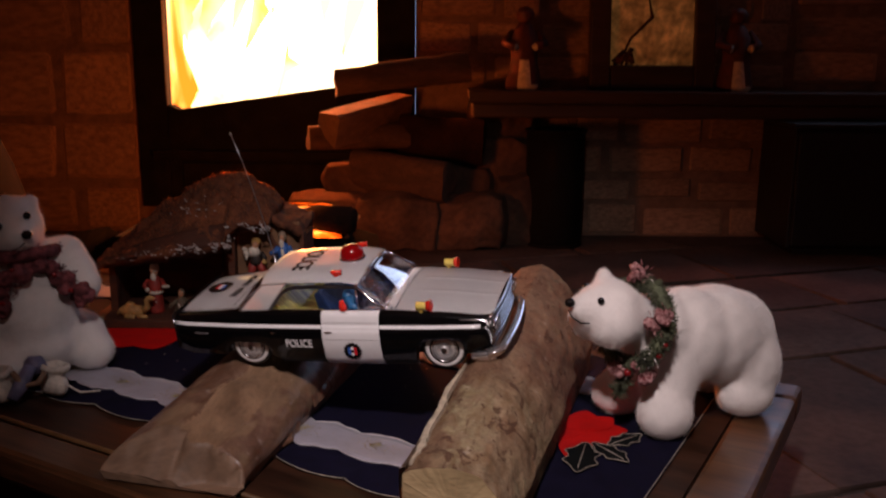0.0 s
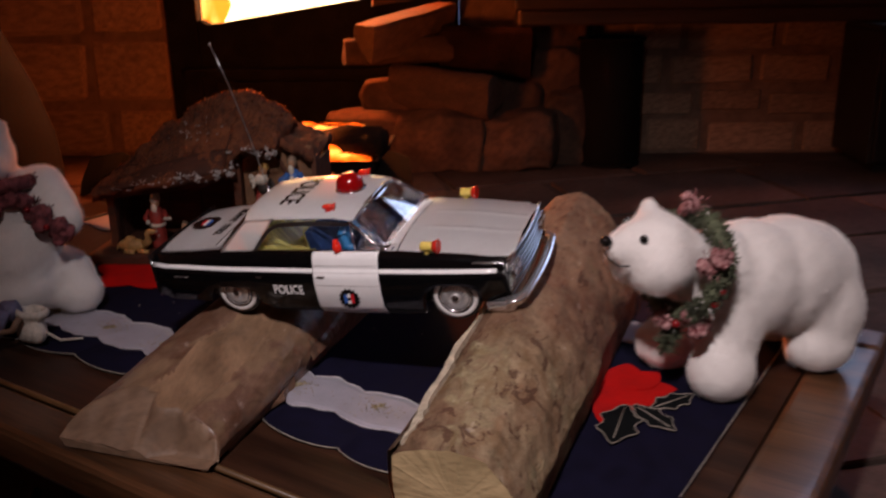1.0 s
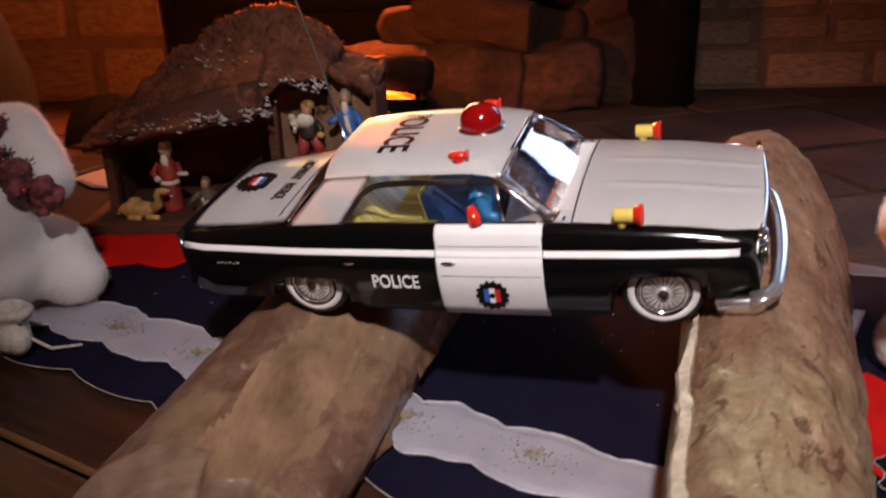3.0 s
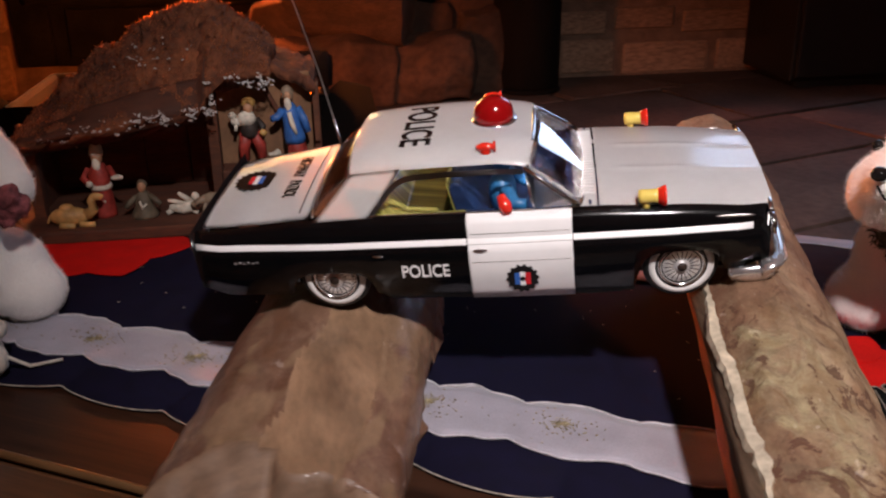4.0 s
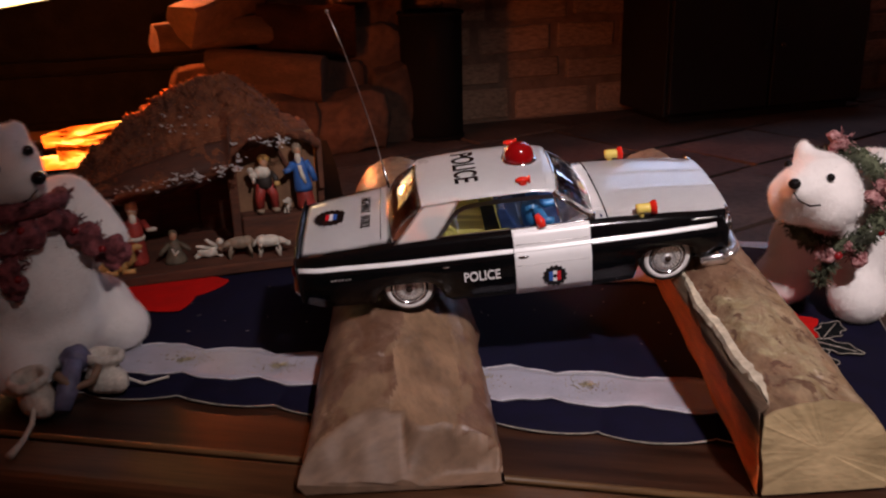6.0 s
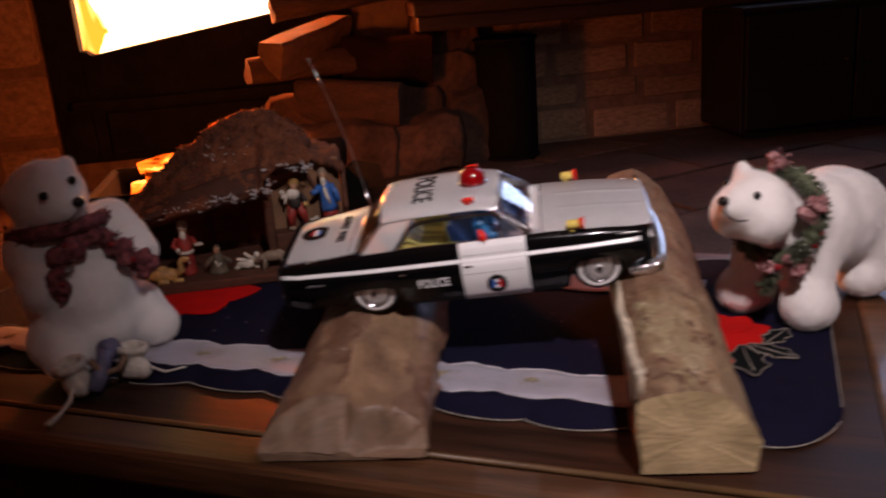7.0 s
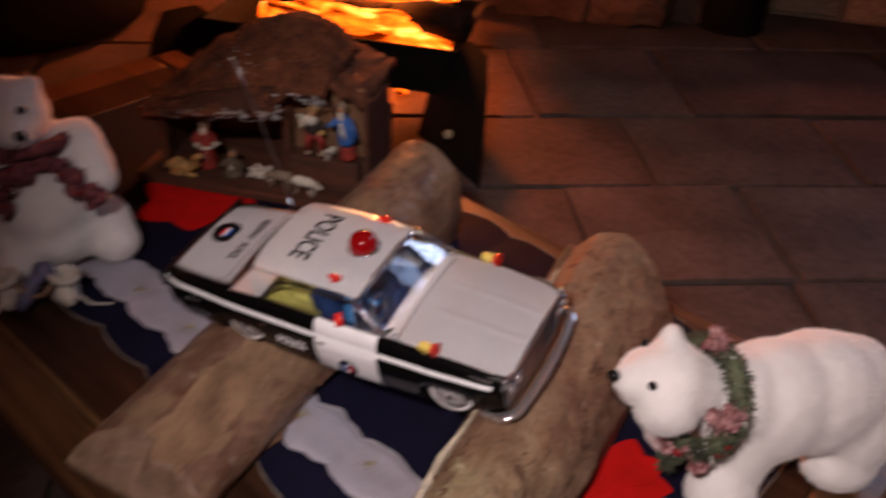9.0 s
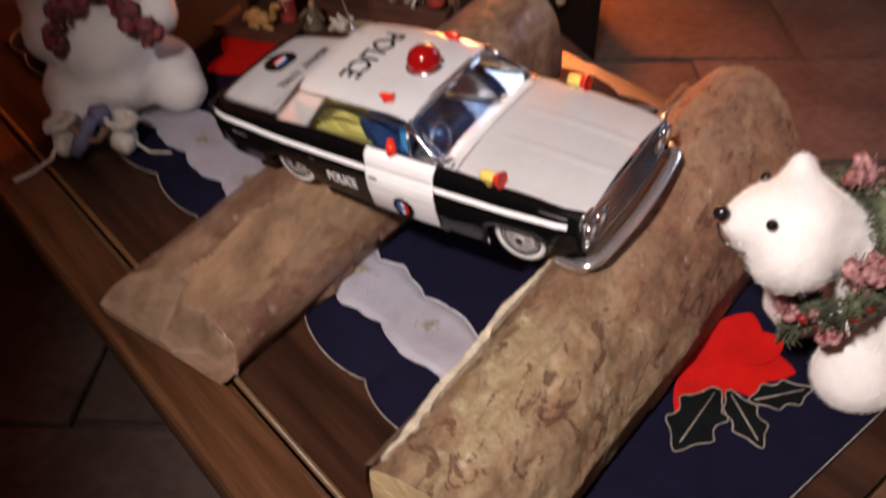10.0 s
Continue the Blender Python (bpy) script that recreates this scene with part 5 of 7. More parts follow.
aerial = cpart("aerial", tube(bmesh.new(), [(-0.1140, 0.0470, 0.0420), (-0.1165, 0.0480, 0.064), (-0.1215, 0.0495, 0.100), (-0.1290, 0.0515, 0.140), (-0.1360, 0.0530, 0.172), (-0.1438, 0.0540, 0.2007)], [0.0007, 0.0007, 0.0006, 0.0006, 0.0005, 0.0005], 7), "dull_chrome", "thin bent wire aerial")
cpart("aerial_socket", tube(bmesh.new(), [(-0.1140, 0.0470, 0.0400), (-0.1140, 0.0470, 0.0435), (-0.1166, 0.0480, 0.0645)], [0.0022, 0.0013, 0.0011], 8), "chrome", parent=aerial)
cpart("aerial_tip", ball(bmesh.new(), (-0.1440, 0.0540, 0.2015), 0.0016, seg=10), "dull_chrome", parent=aerial)

# wheels
WHEEL_Z = 0.0034


def wheel(x, side, steer=0.0):
    m = Matrix.Translation((x, side * 0.0490, WHEEL_Z)) @ pose(0, 0, 0, 0, 0, steer) @ axes((1, 0, 0), (0, 0, 1), (0, side, 0))
    w = cpart("wheel", lathe(bmesh.new(), [(0.0, 0.0), (0.0200, 0.0), (0.0220, 0.002), (0.0222, 0.0070), (0.0210, 0.0096), (0.0195, 0.0102), (0.0, 0.0100)], m, 40), "rubber", "black rubber tyre wheel")
    cpart("whitewall", lathe(bmesh.new(), [(0.0150, 0.0098), (0.0153, 0.0107), (0.0170, 0.0111), (0.0187, 0.0107), (0.0190, 0.0098)], m, 48), "white_rubber", "white tyre wall", parent=w)
    cpart("rim", lathe(bmesh.new(), [(0.0, 0.0095), (0.0132, 0.0096), (0.0137, 0.0112), (0.0130, 0.0119), (0.0112, 0.0107), (0.0102, 0.0114), (0.0062, 0.0119), (0.0054, 0.0110), (0.0040, 0.0110), (0.0032, 0.0126), (0.0, 0.0130)], m, 48), "hub_tin", "bright tin hubcap", parent=w)
    cpart("rim_groove", lathe(bmesh.new(), [(0.0108, 0.0100), (0.0110, 0.0112), (0.0117, 0.0113), (0.0119, 0.0100)], m, 48), "rubber", "dark groove in the hubcap", parent=w)
    cpart("trim_ring", lathe(bmesh.new(), [(0.0121, 0.0100), (0.0124, 0.0120), (0.0132, 0.0122), (0.0138, 0.0110), (0.0138, 0.0100)], m, 48), "chrome", "chrome trim ring", parent=w)
    bm = bmesh.new()
    for k in range(20):
        a = 2 * math.pi * k / 20
        tube(bm, [m @ Vector((0.0050 * math.cos(a), 0.0050 * math.sin(a), 0.0119)), m @ Vector((0.0102 * math.cos(a), 0.0102 * math.sin(a), 0.0117))], 0.00028, 4)
    cpart("spoke_pressing", bm, "dark_hub", "fine printed spokes", parent=w)
    cpart("hub_cap", lathe(bmesh.new(), [(0.0, 0.0128), (0.0029, 0.0128), (0.0024, 0.0136), (0.0, 0.0138)], m, 18), "dark_hub", "dark brown hub centre", parent=w)


for side in (-1, 1):
    wheel(-0.1038, side)
    wheel(0.1028, side, 4.0)
for x in (-0.1038, 0.1028):
    cpart("axle", tube(bmesh.new(), [(x, -0.052, WHEEL_Z), (x, 0.052, WHEEL_Z)], 0.0016, 8), "dull_chrome")
    for side in (-1, 1):
        cpart("wheel_well", slab(x - 0.027, x + 0.027, side * 0.047 - 0.0006, side * 0.047 + 0.0006, -0.006, 0.030), "car_black", smooth=False)


# ---- fluffy polar bear ornaments ----
def fluffy(name, blobs, parent, voxel=0.0034, label="white fluffy body", seed=0):
    """Joined rounded masses with short fluff standing off the surface."""
    bm = bmesh.new()
    for centre, radii, turn in blobs:
        ball(bm, centre, radii, turn, 24)
    ob = part(name, bm, "fluff", parent, label)
    mod = ob.modifiers.new("join", "REMESH")
    mod.mode, mod.voxel_size, mod.use_smooth_shade = "VOXEL", voxel, True
    soft = ob.modifiers.new("soften", "SMOOTH")
    soft.iterations, soft.factor = 30, 0.6
    bpy.context.view_layer.update()
    mesh = bpy.data.meshes.new_from_object(ob.evaluated_get(bpy.context.evaluated_depsgraph_get()))
    ob.modifiers.clear()
    old = ob.data
    ob.data = mesh
    bpy.data.meshes.remove(old)
    away = [v.normal.copy() for v in mesh.vertices]
    for v, out in zip(mesh.vertices, away):
        v.co += out * (0.0010 * noise.noise(v.co * 70 + Vector((seed, 0, 0))) + 0.0003 * noise.noise(v.co * 220))
    mesh.update()
    r = random.Random(seed + 1)
    verts, faces = [], []
    seats = [(p.center.copy(), p.normal.copy()) for p in mesh.polygons]
    for seat, n in seats:
        for _ in range(5):
            if r.random() < 0.9:
                c = seat
                side = n.cross(Vector((r.uniform(-1, 1), r.uniform(-1, 1), r.uniform(-1, 1)))).normalized()
                tip = c + n * r.uniform(0.0006, 0.0027) + 0.0013 * Vector((r.uniform(-1, 1), r.uniform(-1, 1), r.uniform(-1, 1)))
                k = len(verts)
                c = c + side * r.uniform(-0.0015, 0.0015)
                verts += [c - side * 0.00013, c + side * 0.00013, tip]
                faces.append((k, k + 1, k + 2))
    fuzz = bpy.data.meshes.new("fuzz")
    fuzz.from_pydata([tuple(v) for v in verts], [], faces)
    fuzz.materials.append(M["fluff"])
    f = new("fuzz", fuzz)
    f.parent = parent
    tagged(f, "short white fibres", kind="stuff")
    return ob


def yarn_tuft(bm, centre, size, count, r, length=0.012, thick=0.0009):
    centre = Vector(centre)
    for _ in range(count):
        way = Vector((r.gauss(0, 1), r.gauss(0, 1), r.gauss(0, 1))).normalized()
        a = centre + way * size * r.uniform(0.1, 0.7)
        b = a + (way + 0.4 * Vector((r.gauss(0, 1), r.gauss(0, 1), r.gauss(0, 1)))).normalized() * length * r.uniform(0.5, 1.0)
        tube(bm, [a, (a + b) / 2 + 0.001 * Vector((r.gauss(0, 1), r.gauss(0, 1), r.gauss(0, 1))), b], [thick, thick, thick * 0.4], 4)
    return bm


def bow(name, centre, size, parent, mat, label, turn=0.0, seed=0):
    """A crumpled ribbon bow: two loops, a knot and two tails."""
    r = random.Random(seed)
    bm = bmesh.new()
    rot = pose(*centre, 0, 0, turn)
    for sgn in (-1, 1):
        pts = [rot @ Vector((sgn * size * a, size * 0.2 * math.sin(3 * a), size * b)) for a, b in ((0, 0), (0.5, 0.45), (1.0, 0.35), (1.05, -0.15), (0.5, -0.3), (0.05, -0.05))]
        tube(bm, pts, [size * 0.16, size * 0.26, size * 0.3, size * 0.28, size * 0.22, size * 0.14], 8)
        tail = [rot @ Vector((sgn * size * a, -0.1 * size, -size * b)) for a, b in ((0.1, 0.1), (0.4, 0.7), (0.55, 1.25))]
        tube(bm, tail, [size * 0.16, size * 0.2, size * 0.12], 7)
    ball(bm, rot @ Vector((0, -0.1 * size, 0)), size * 0.28, seg=10)
    rough_up(bm, size * 0.10, 130, seed)
    return part(name, bm, mat, parent, label)


# walking bear
BX, BY = Vector((-0.854, -0.520, 0)), Vector((0.520, -0.854, 0))
walker = thing("polar_bear_ornament", "white fluffy walking polar bear ornament with a green garland", "ornament",
               axes(BX, BY * -1, (0, 0, 1), (0.283, 0.905, TABLE_TOP + 0.004)))


def bear_local(x, y, z):
    return walker.matrix_world.inverted() @ Vector((x, y, z))


def wl(x, y, z):
    return tuple(bear_local(x, y, z))


blobs = [
    (wl(0.294, 0.923, 0.236), (0.061, 0.051, 0.054), None),
    (wl(0.324, 0.942, 0.228), (0.045, 0.045, 0.052), None),
    (wl(0.256, 0.898, 0.240), (0.052, 0.048, 0.054), None),
    (wl(0.222, 0.876, 0.254), (0.037, 0.036, 0.041), None),
    (wl(0.182, 0.855, 0.275), (0.029, 0.029, 0.029), None),
    (wl(0.168, 0.847, 0.284), (0.0315, 0.0315, 0.031), None),
    # cheeks
    (wl(0.1680, 0.8320, 0.2740), (0.027, 0.026, 0.026), None), (wl(0.1535, 0.8570, 0.2740), (0.027, 0.026, 0.026), None),
    (wl(0.154, 0.841, 0.2870), (0.024, 0.025, 0.0235), None),
    (wl(0.140, 0.835, 0.2885), (0.0165, 0.0165, 0.0155), None),
    # ears
    (wl(0.180, 0.834, 0.300), (0.011, 0.009, 0.010), None), (wl(0.163, 0.868, 0.312), (0.011, 0.009, 0.0115), None),
    # legs: near fore, far fore, near hind, far hind
    (wl(0.238, 0.872, 0.205), (0.031, 0.029, 0.042), None), (wl(0.230, 0.852, 0.172), (0.031, 0.028, 0.027), None),
    (wl(0.212, 0.917, 0.205), (0.030, 0.029, 0.040), None), (wl(0.197, 0.918, 0.170), (0.034, 0.030, 0.026), None),
    (wl(0.340, 0.925, 0.200), (0.036, 0.032, 0.042), None), (wl(0.333, 0.916, 0.170), (0.036, 0.029, 0.025), None),
    (wl(0.318, 0.985, 0.200), (0.032, 0.028, 0.040), None), (wl(0.312, 0.982, 0.170), (0.032, 0.026, 0.024), None),
]
fluffy("body", blobs, walker, seed=4)
part("nose", ball(bmesh.new(), wl(0.1245, 0.8272, 0.2960), (0.0052, 0.0052, 0.0046), seg=16), "gloss_black", walker, "glossy black nose")
part("eye", ball(bmesh.new(), wl(0.1530, 0.8190, 0.3003), 0.0035, seg=14), "gloss_black", walker, "round black eye")
part("eye", ball(bmesh.new(), wl(0.1450, 0.8625, 0.3030), 0.0035, seg=14), "gloss_black", walker, "round black eye")
part("mouth", tube(bmesh.new(), [wl(0.1232, 0.8260, 0.2895), wl(0.1265, 0.8222, 0.2825), wl(0.1345, 0.8182, 0.2780), wl(0.1425, 0.8150, 0.2790)], 0.0008, 6), "gloss_black", walker, "stitched dark mouth line")
# garland round the neck
r = random.Random(8)
neck = Vector((0.193, 0.856, 0.267))
way = Vector((-0.80, -0.50, 0.30)).normalized()
sa = way.cross(Vector((0, 0, 1))).normalized()
sb = way.cross(sa)
ring_pts = [neck + 0.0415 * (math.cos(a) * sa + math.sin(a) * sb) - 0.002 * way for a in np.linspace(0, 2 * math.pi, 44, endpoint=False)]
garland = part("garland", tube(bmesh.new(), [wl(*p) for p in ring_pts + ring_pts[:1]], 0.0065, 8), "garland", walker, "frosted dark green garland")
bm = bmesh.new()
for p in ring_pts:
    yarn_tuft(bm, wl(*p), 0.012, 120, r, 0.0062, 0.0005)
part("needle_fringe", bm, "garland", garland, "short frosted green needles", kind="stuff")
bm = bmesh.new()
for k, p in enumerate(ring_pts):
    if k % 6 == 0:
        yarn_tuft(bm, wl(*p), 0.012, 10, r, 0.009, 0.0006)
part("frost_fringe", bm, "fluff", garland, "white frosted needle tips", kind="stuff")


def yarn_knot(centre, size, name, label, seed):
    """A crumpled tuft of short looped red and white yarn."""
    bm = bmesh.new()
    c = Vector(wl(*centre))
    r2 = random.Random(seed)
    for k in range(5):
        off = size * 0.55 * Vector((r2.uniform(-1, 1), r2.uniform(-1, 1), r2.uniform(-1, 1)))
        ball(bm, c + off, (size * r2.uniform(0.40, 0.62), size * r2.uniform(0.30, 0.45), size * r2.uniform(0.40, 0.65)), pose(0, 0, 0, r2.uniform(0, 90), 0, r2.uniform(0, 180)), 22)
    for v in bm.verts:
        v.co += size * 0.22 * noise.noise_vector(v.co * 130 + Vector((seed, 0, 0))) + size * 0.14 * noise.noise_vector(v.co * 420)
    knot = part(name, bm, "plaid", walker, label)
    bm = bmesh.new()
    yarn_tuft(bm, c, size * 1.1, 60, r2, 0.006, 0.0005)
    part("yarn_fringe", bm, "plaid", knot, "short yarn ends", kind="stuff")


yarn_knot((0.200, 0.862, 0.318), 0.0120, "yarn_bow", "upright red and white yarn bow", 2)
yarn_knot((0.206, 0.820, 0.277), 0.0135, "yarn_bow", "red and white yarn bow on the garland", 3)
yarn_knot((0.216, 0.823, 0.287), 0.0085, "yarn_bow", "red and white yarn bow on the garland", 4)
yarn_knot((0.200, 0.834, 0.224), 0.0130, "yarn_bow", "red and white yarn bow under the chin", 5)
yarn_knot((0.176, 0.842, 0.224), 0.009, "yarn_bow", "red and white yarn bow under the chin", 7)
for p in ((0.216, 0.818, 0.257), (0.212, 0.819, 0.246), (0.186, 0.836, 0.222)):
    part("berry", ball(bmesh.new(), wl(*p), 0.0040, seg=12), "berry", walker, "glossy dark red berry")
bm = bmesh.new()
for p in ((0.186, 0.846, 0.210), (0.181, 0.848, 0.198)):
    yarn_tuft(bm, wl(*p), 0.008, 90, r, 0.011, 0.0006)
part("hanging_sprig", bm, "garland", walker, "hanging green sprig", kind="stuff")

# sitting bear
sitter = thing("polar_bear_ornament", "white fluffy sitting polar bear ornament with a burgundy yarn bow", "ornament",
               axes((0.71, 0.70, 0), (-0.70, 0.71, 0), (0, 0, 1), (-0.497, 1.015, TABLE_TOP + 0.004)))


def sl(x, y, z):
    return tuple(sitter.matrix_world.inverted() @ Vector((x, y, z)))


blobs = [
    (sl(-0.503, 1.010, 0.328), (0.0395, 0.038, 0.039), None),
    (sl(-0.490, 0.997, 0.324), (0.029, 0.029, 0.026), None),
    (sl(-0.477, 0.983, 0.323), (0.018, 0.018, 0.016), None),
    (sl(-0.533, 0.994, 0.338), (0.011, 0.010, 0.010), None), (sl(-0.482, 1.027, 0.357), (0.011, 0.010, 0.010), None),
    (sl(-0.498, 1.022, 0.270), (0.048, 0.045, 0.046), None),
    (sl(-0.492, 1.016, 0.225), (0.056, 0.054, 0.052), None),
    (sl(-0.490, 1.018, 0.190), (0.056, 0.054, 0.041), None),
    # arms
    (sl(-0.456, 1.043, 0.288), (0.027, 0.026, 0.027), None), (sl(-0.440, 1.034, 0.270), (0.025, 0.024, 0.028), None), (sl(-0.428, 1.028, 0.258), (0.021, 0.020, 0.023), None),
    (sl(-0.529, 0.990, 0.274), (0.022, 0.023, 0.029), None), (sl(-0.517, 0.970, 0.248), (0.021, 0.021, 0.027), None),
    # legs
    (sl(-0.446, 1.042, 0.188), (0.034, 0.031, 0.034), None), (sl(-0.428, 1.036, 0.172), (0.028, 0.026, 0.025), None),
    (sl(-0.514, 0.983, 0.186), (0.031, 0.030, 0.031), None), (sl(-0.502, 0.966, 0.172), (0.026, 0.025, 0.024), None),
]
fluffy("body", blobs, sitter, seed=9)
part("nose", ball(bmesh.new(), sl(-0.4640, 0.9710, 0.3285), (0.0060, 0.0060, 0.0055), seg=16), "gloss_black", sitter, "glossy black nose")
part("eye", ball(bmesh.new(), sl(-0.4705, 0.9890, 0.3470), 0.0044, seg=14), "gloss_black", sitter, "round black eye")
part("eye", ball(bmesh.new(), sl(-0.4935, 0.9680, 0.3385), 0.0044, seg=14), "gloss_black", sitter, "round black eye")
part("mouth", tube(bmesh.new(), [sl(-0.4660, 0.9690, 0.3200), sl(-0.4720, 0.9650, 0.3140), sl(-0.4780, 0.9620, 0.3125)], 0.0007, 6), "gloss_black", sitter, "stitched dark mouth line")
r = random.Random(21)
neck = Vector((-0.500, 1.015, 0.297))
ring_pts = [neck + Vector((0.044 * math.cos(a), 0.042 * math.sin(a), 0.006 * math.cos(a + 0.8))) for a in np.linspace(0, 2 * math.pi, 36, endpoint=False)]
scarf = part("scarf", tube(bmesh.new(), [sl(*p) for p in ring_pts + ring_pts[:1]], 0.008, 8), "dusty_red", sitter, "burgundy yarn scarf")
bm = bmesh.new()
for p in ring_pts:
    yarn_tuft(bm, sl(*p), 0.008, 14, r, 0.010, 0.0009)
part("yarn_fringe", bm, "dusty_red", scarf, "shaggy burgundy yarn ends", kind="stuff")


def hanging_tail(path, widths, seed):
    """One shaggy yarn tail of the bow: crumpled woolly clumps, yarn ends and small berries."""
    r2 = random.Random(seed)
    bm = bmesh.new()
    for p, w in zip(path, widths):
        for _ in range(3):
            off = 0.6 * w * Vector((r2.uniform(-1, 1), r2.uniform(-1, 1), r2.uniform(-1, 1)))
            ball(bm, Vector(sl(*p)) + off, (w * r2.uniform(0.6, 0.9), w * r2.uniform(0.5, 0.7), w * r2.uniform(0.6, 0.95)), pose(0, 0, 0, r2.uniform(0, 90), 0, r2.uniform(0, 180)), 20)
    for v in bm.verts:
        v.co += 0.0026 * noise.noise_vector(v.co * 140 + Vector((seed, 0, 0))) + 0.0016 * noise.noise_vector(v.co * 430)
    tail = part("bow_tail", bm, "dusty_red", sitter, "drooping burgundy yarn bow tail")
    mod = tail.modifiers.new("join", "REMESH")
    mod.mode, mod.voxel_size, mod.use_smooth_shade = "VOXEL", 0.0011, True
    bm, white = bmesh.new(), bmesh.new()
    for p, w in zip(path, widths):
        yarn_tuft(bm, sl(*p), w * 1.15, 70, r2, 0.006, 0.0006)
        yarn_tuft(white, sl(*p), w * 1.15, 9, r2, 0.005, 0.0005)
    part("yarn_fringe", bm, "dusty_red", tail, "short yarn ends", kind="stuff")
    part("frost_fringe", white, "yarn_white", tail, "pale flecks in the yarn", kind="stuff")
    for p, w in zip(path[1::2], widths[1::2]):
        side = Vector((r2.uniform(-0.4, 0.4), -1, r2.uniform(-0.3, 0.5))).normalized()
        part("berry", ball(bmesh.new(), Vector(sl(*(Vector(p) + side * w * 1.05))), 0.0032, seg=10), "berry", tail, "glossy dark red berry")


part("bow_knot", rough_up(ball(bmesh.new(), sl(-0.463, 0.994, 0.288), (0.012, 0.011, 0.010), seg=20), 0.003, 160, 5), "dusty_red", sitter, "burgundy yarn knot")
hanging_tail([(-0.468, 0.990, 0.288), (-0.480, 0.982, 0.286), (-0.488, 0.974, 0.272), (-0.493, 0.966, 0.256), (-0.496, 0.960, 0.244)], [0.008, 0.012, 0.014, 0.013, 0.009], 7)
hanging_tail([(-0.460, 0.996, 0.288), (-0.449, 1.004, 0.281), (-0.437, 1.005, 0.268), (-0.425, 1.003, 0.254), (-0.417, 1.003, 0.247)], [0.008, 0.012, 0.015, 0.014, 0.010], 9)

# small knitted booties with a ribbon in front of the sitting bear
booties = thing("knitted_booties", "pair of cream knitted booties tied with lavender and brown ribbon", "ornament", Matrix.Translation((-0.462, 0.939, TABLE_TOP + 0.003)))


def bl(x, y, z):
    return (x + 0.478, y - 0.935, z - TABLE_TOP - 0.003)


def bootie(x, y, turn, lean):
    """A soft ribbed bootie: round toe, ankle and a rolled cuff, in one skin."""
    rot = Matrix.Translation(bl(x, y, 0.1505)) @ pose(0, 0, 0, lean, 0, turn)
    prof = [(0.004, 0.000), (0.0125, 0.001), (0.0150, 0.006), (0.0152, 0.012), (0.0135, 0.017), (0.0125, 0.021), (0.0140, 0.024), (0.0165, 0.026), (0.0178, 0.029), (0.0170, 0.0325), (0.0145, 0.0335), (0.0120, 0.031), (0.0110, 0.024), (0.0105, 0.012), (0.002, 0.008)]
    rings = []
    for q, h in prof:
        ring = []
        for k in range(48):
            a = 2 * math.pi * k / 48
            rib = 1 + 0.035 * math.cos(16 * a)
            toe = 1.0 + (0.55 * max(0.0, math.cos(a)) ** 3 if h < 0.018 and q > 0.011 else 0.0)
            ring.append(rot @ Vector((q * rib * toe * math.cos(a), q * rib * 0.9 * math.sin(a), h)))
        rings.append(ring)
    bm = loft(bmesh.new(), rings)
    rough_up(bm, 0.0012, 160, 2)
    part("bootie", bm, "yarn_white", booties, "cream knitted bootie with a rolled cuff")


bootie(-0.502, 0.928, -70, 12)
bootie(-0.456, 0.946, -40, -8)
part("ribbon_ball", rough_up(ball(bmesh.new(), bl(-0.474, 0.945, 0.182), (0.012, 0.011, 0.012)), 0.003, 110, 4), "lavender", booties, "crumpled lavender ribbon")
part("ribbon_tail", rough_up(tube(bmesh.new(), [bl(-0.474, 0.935, 0.186), bl(-0.480, 0.922, 0.168), bl(-0.486, 0.910, 0.155)], [0.007, 0.009, 0.006], 8), 0.002, 110, 4), "lavender", booties, "lavender ribbon tail")
part("brown_bow", tube(bmesh.new(), [bl(-0.487, 0.918, 0.184), bl(-0.476, 0.920, 0.168), bl(-0.462, 0.924, 0.170), bl(-0.455, 0.928, 0.182)], 0.0035, 8), "brown_ribbon", booties, "brown ribbon")
part("string", tube(bmesh.new(), [bl(-0.503, 0.915, 0.168), bl(-0.507, 0.902, 0.152), bl(-0.512, 0.880, 0.1500), bl(-0.518, 0.862, 0.1500)], [0.0018, 0.0022, 0.0022, 0.0032], 8), "yarn_white", booties, "cream string with a knotted end")
part("string", tube(bmesh.new(), [bl(-0.440, 0.945, 0.160), bl(-0.425, 0.945, 0.151), bl(-0.405, 0.952, 0.1505)], [0.0014, 0.0014, 0.0012], 8), "yarn_white", booties, "loose cream string")


# ---- nativity stable ----
stable = thing("nativity_stable", "brown wooden nativity stable with a rough cork roof and painted snow", "nativity scene", Matrix.Translation((-0.345, 1.26, TABLE_TOP + 0.004)))


def nl(x, y, z):
    return (x + 0.345, y - 1.26, z - TABLE_TOP - 0.004)


def nslab(xa, xb, ya, yb, za, zb):
    a, b = nl(xa, ya, za), nl(xb, yb, zb)
    return slab(a[0], b[0], a[1], b[1], a[2], b[2])


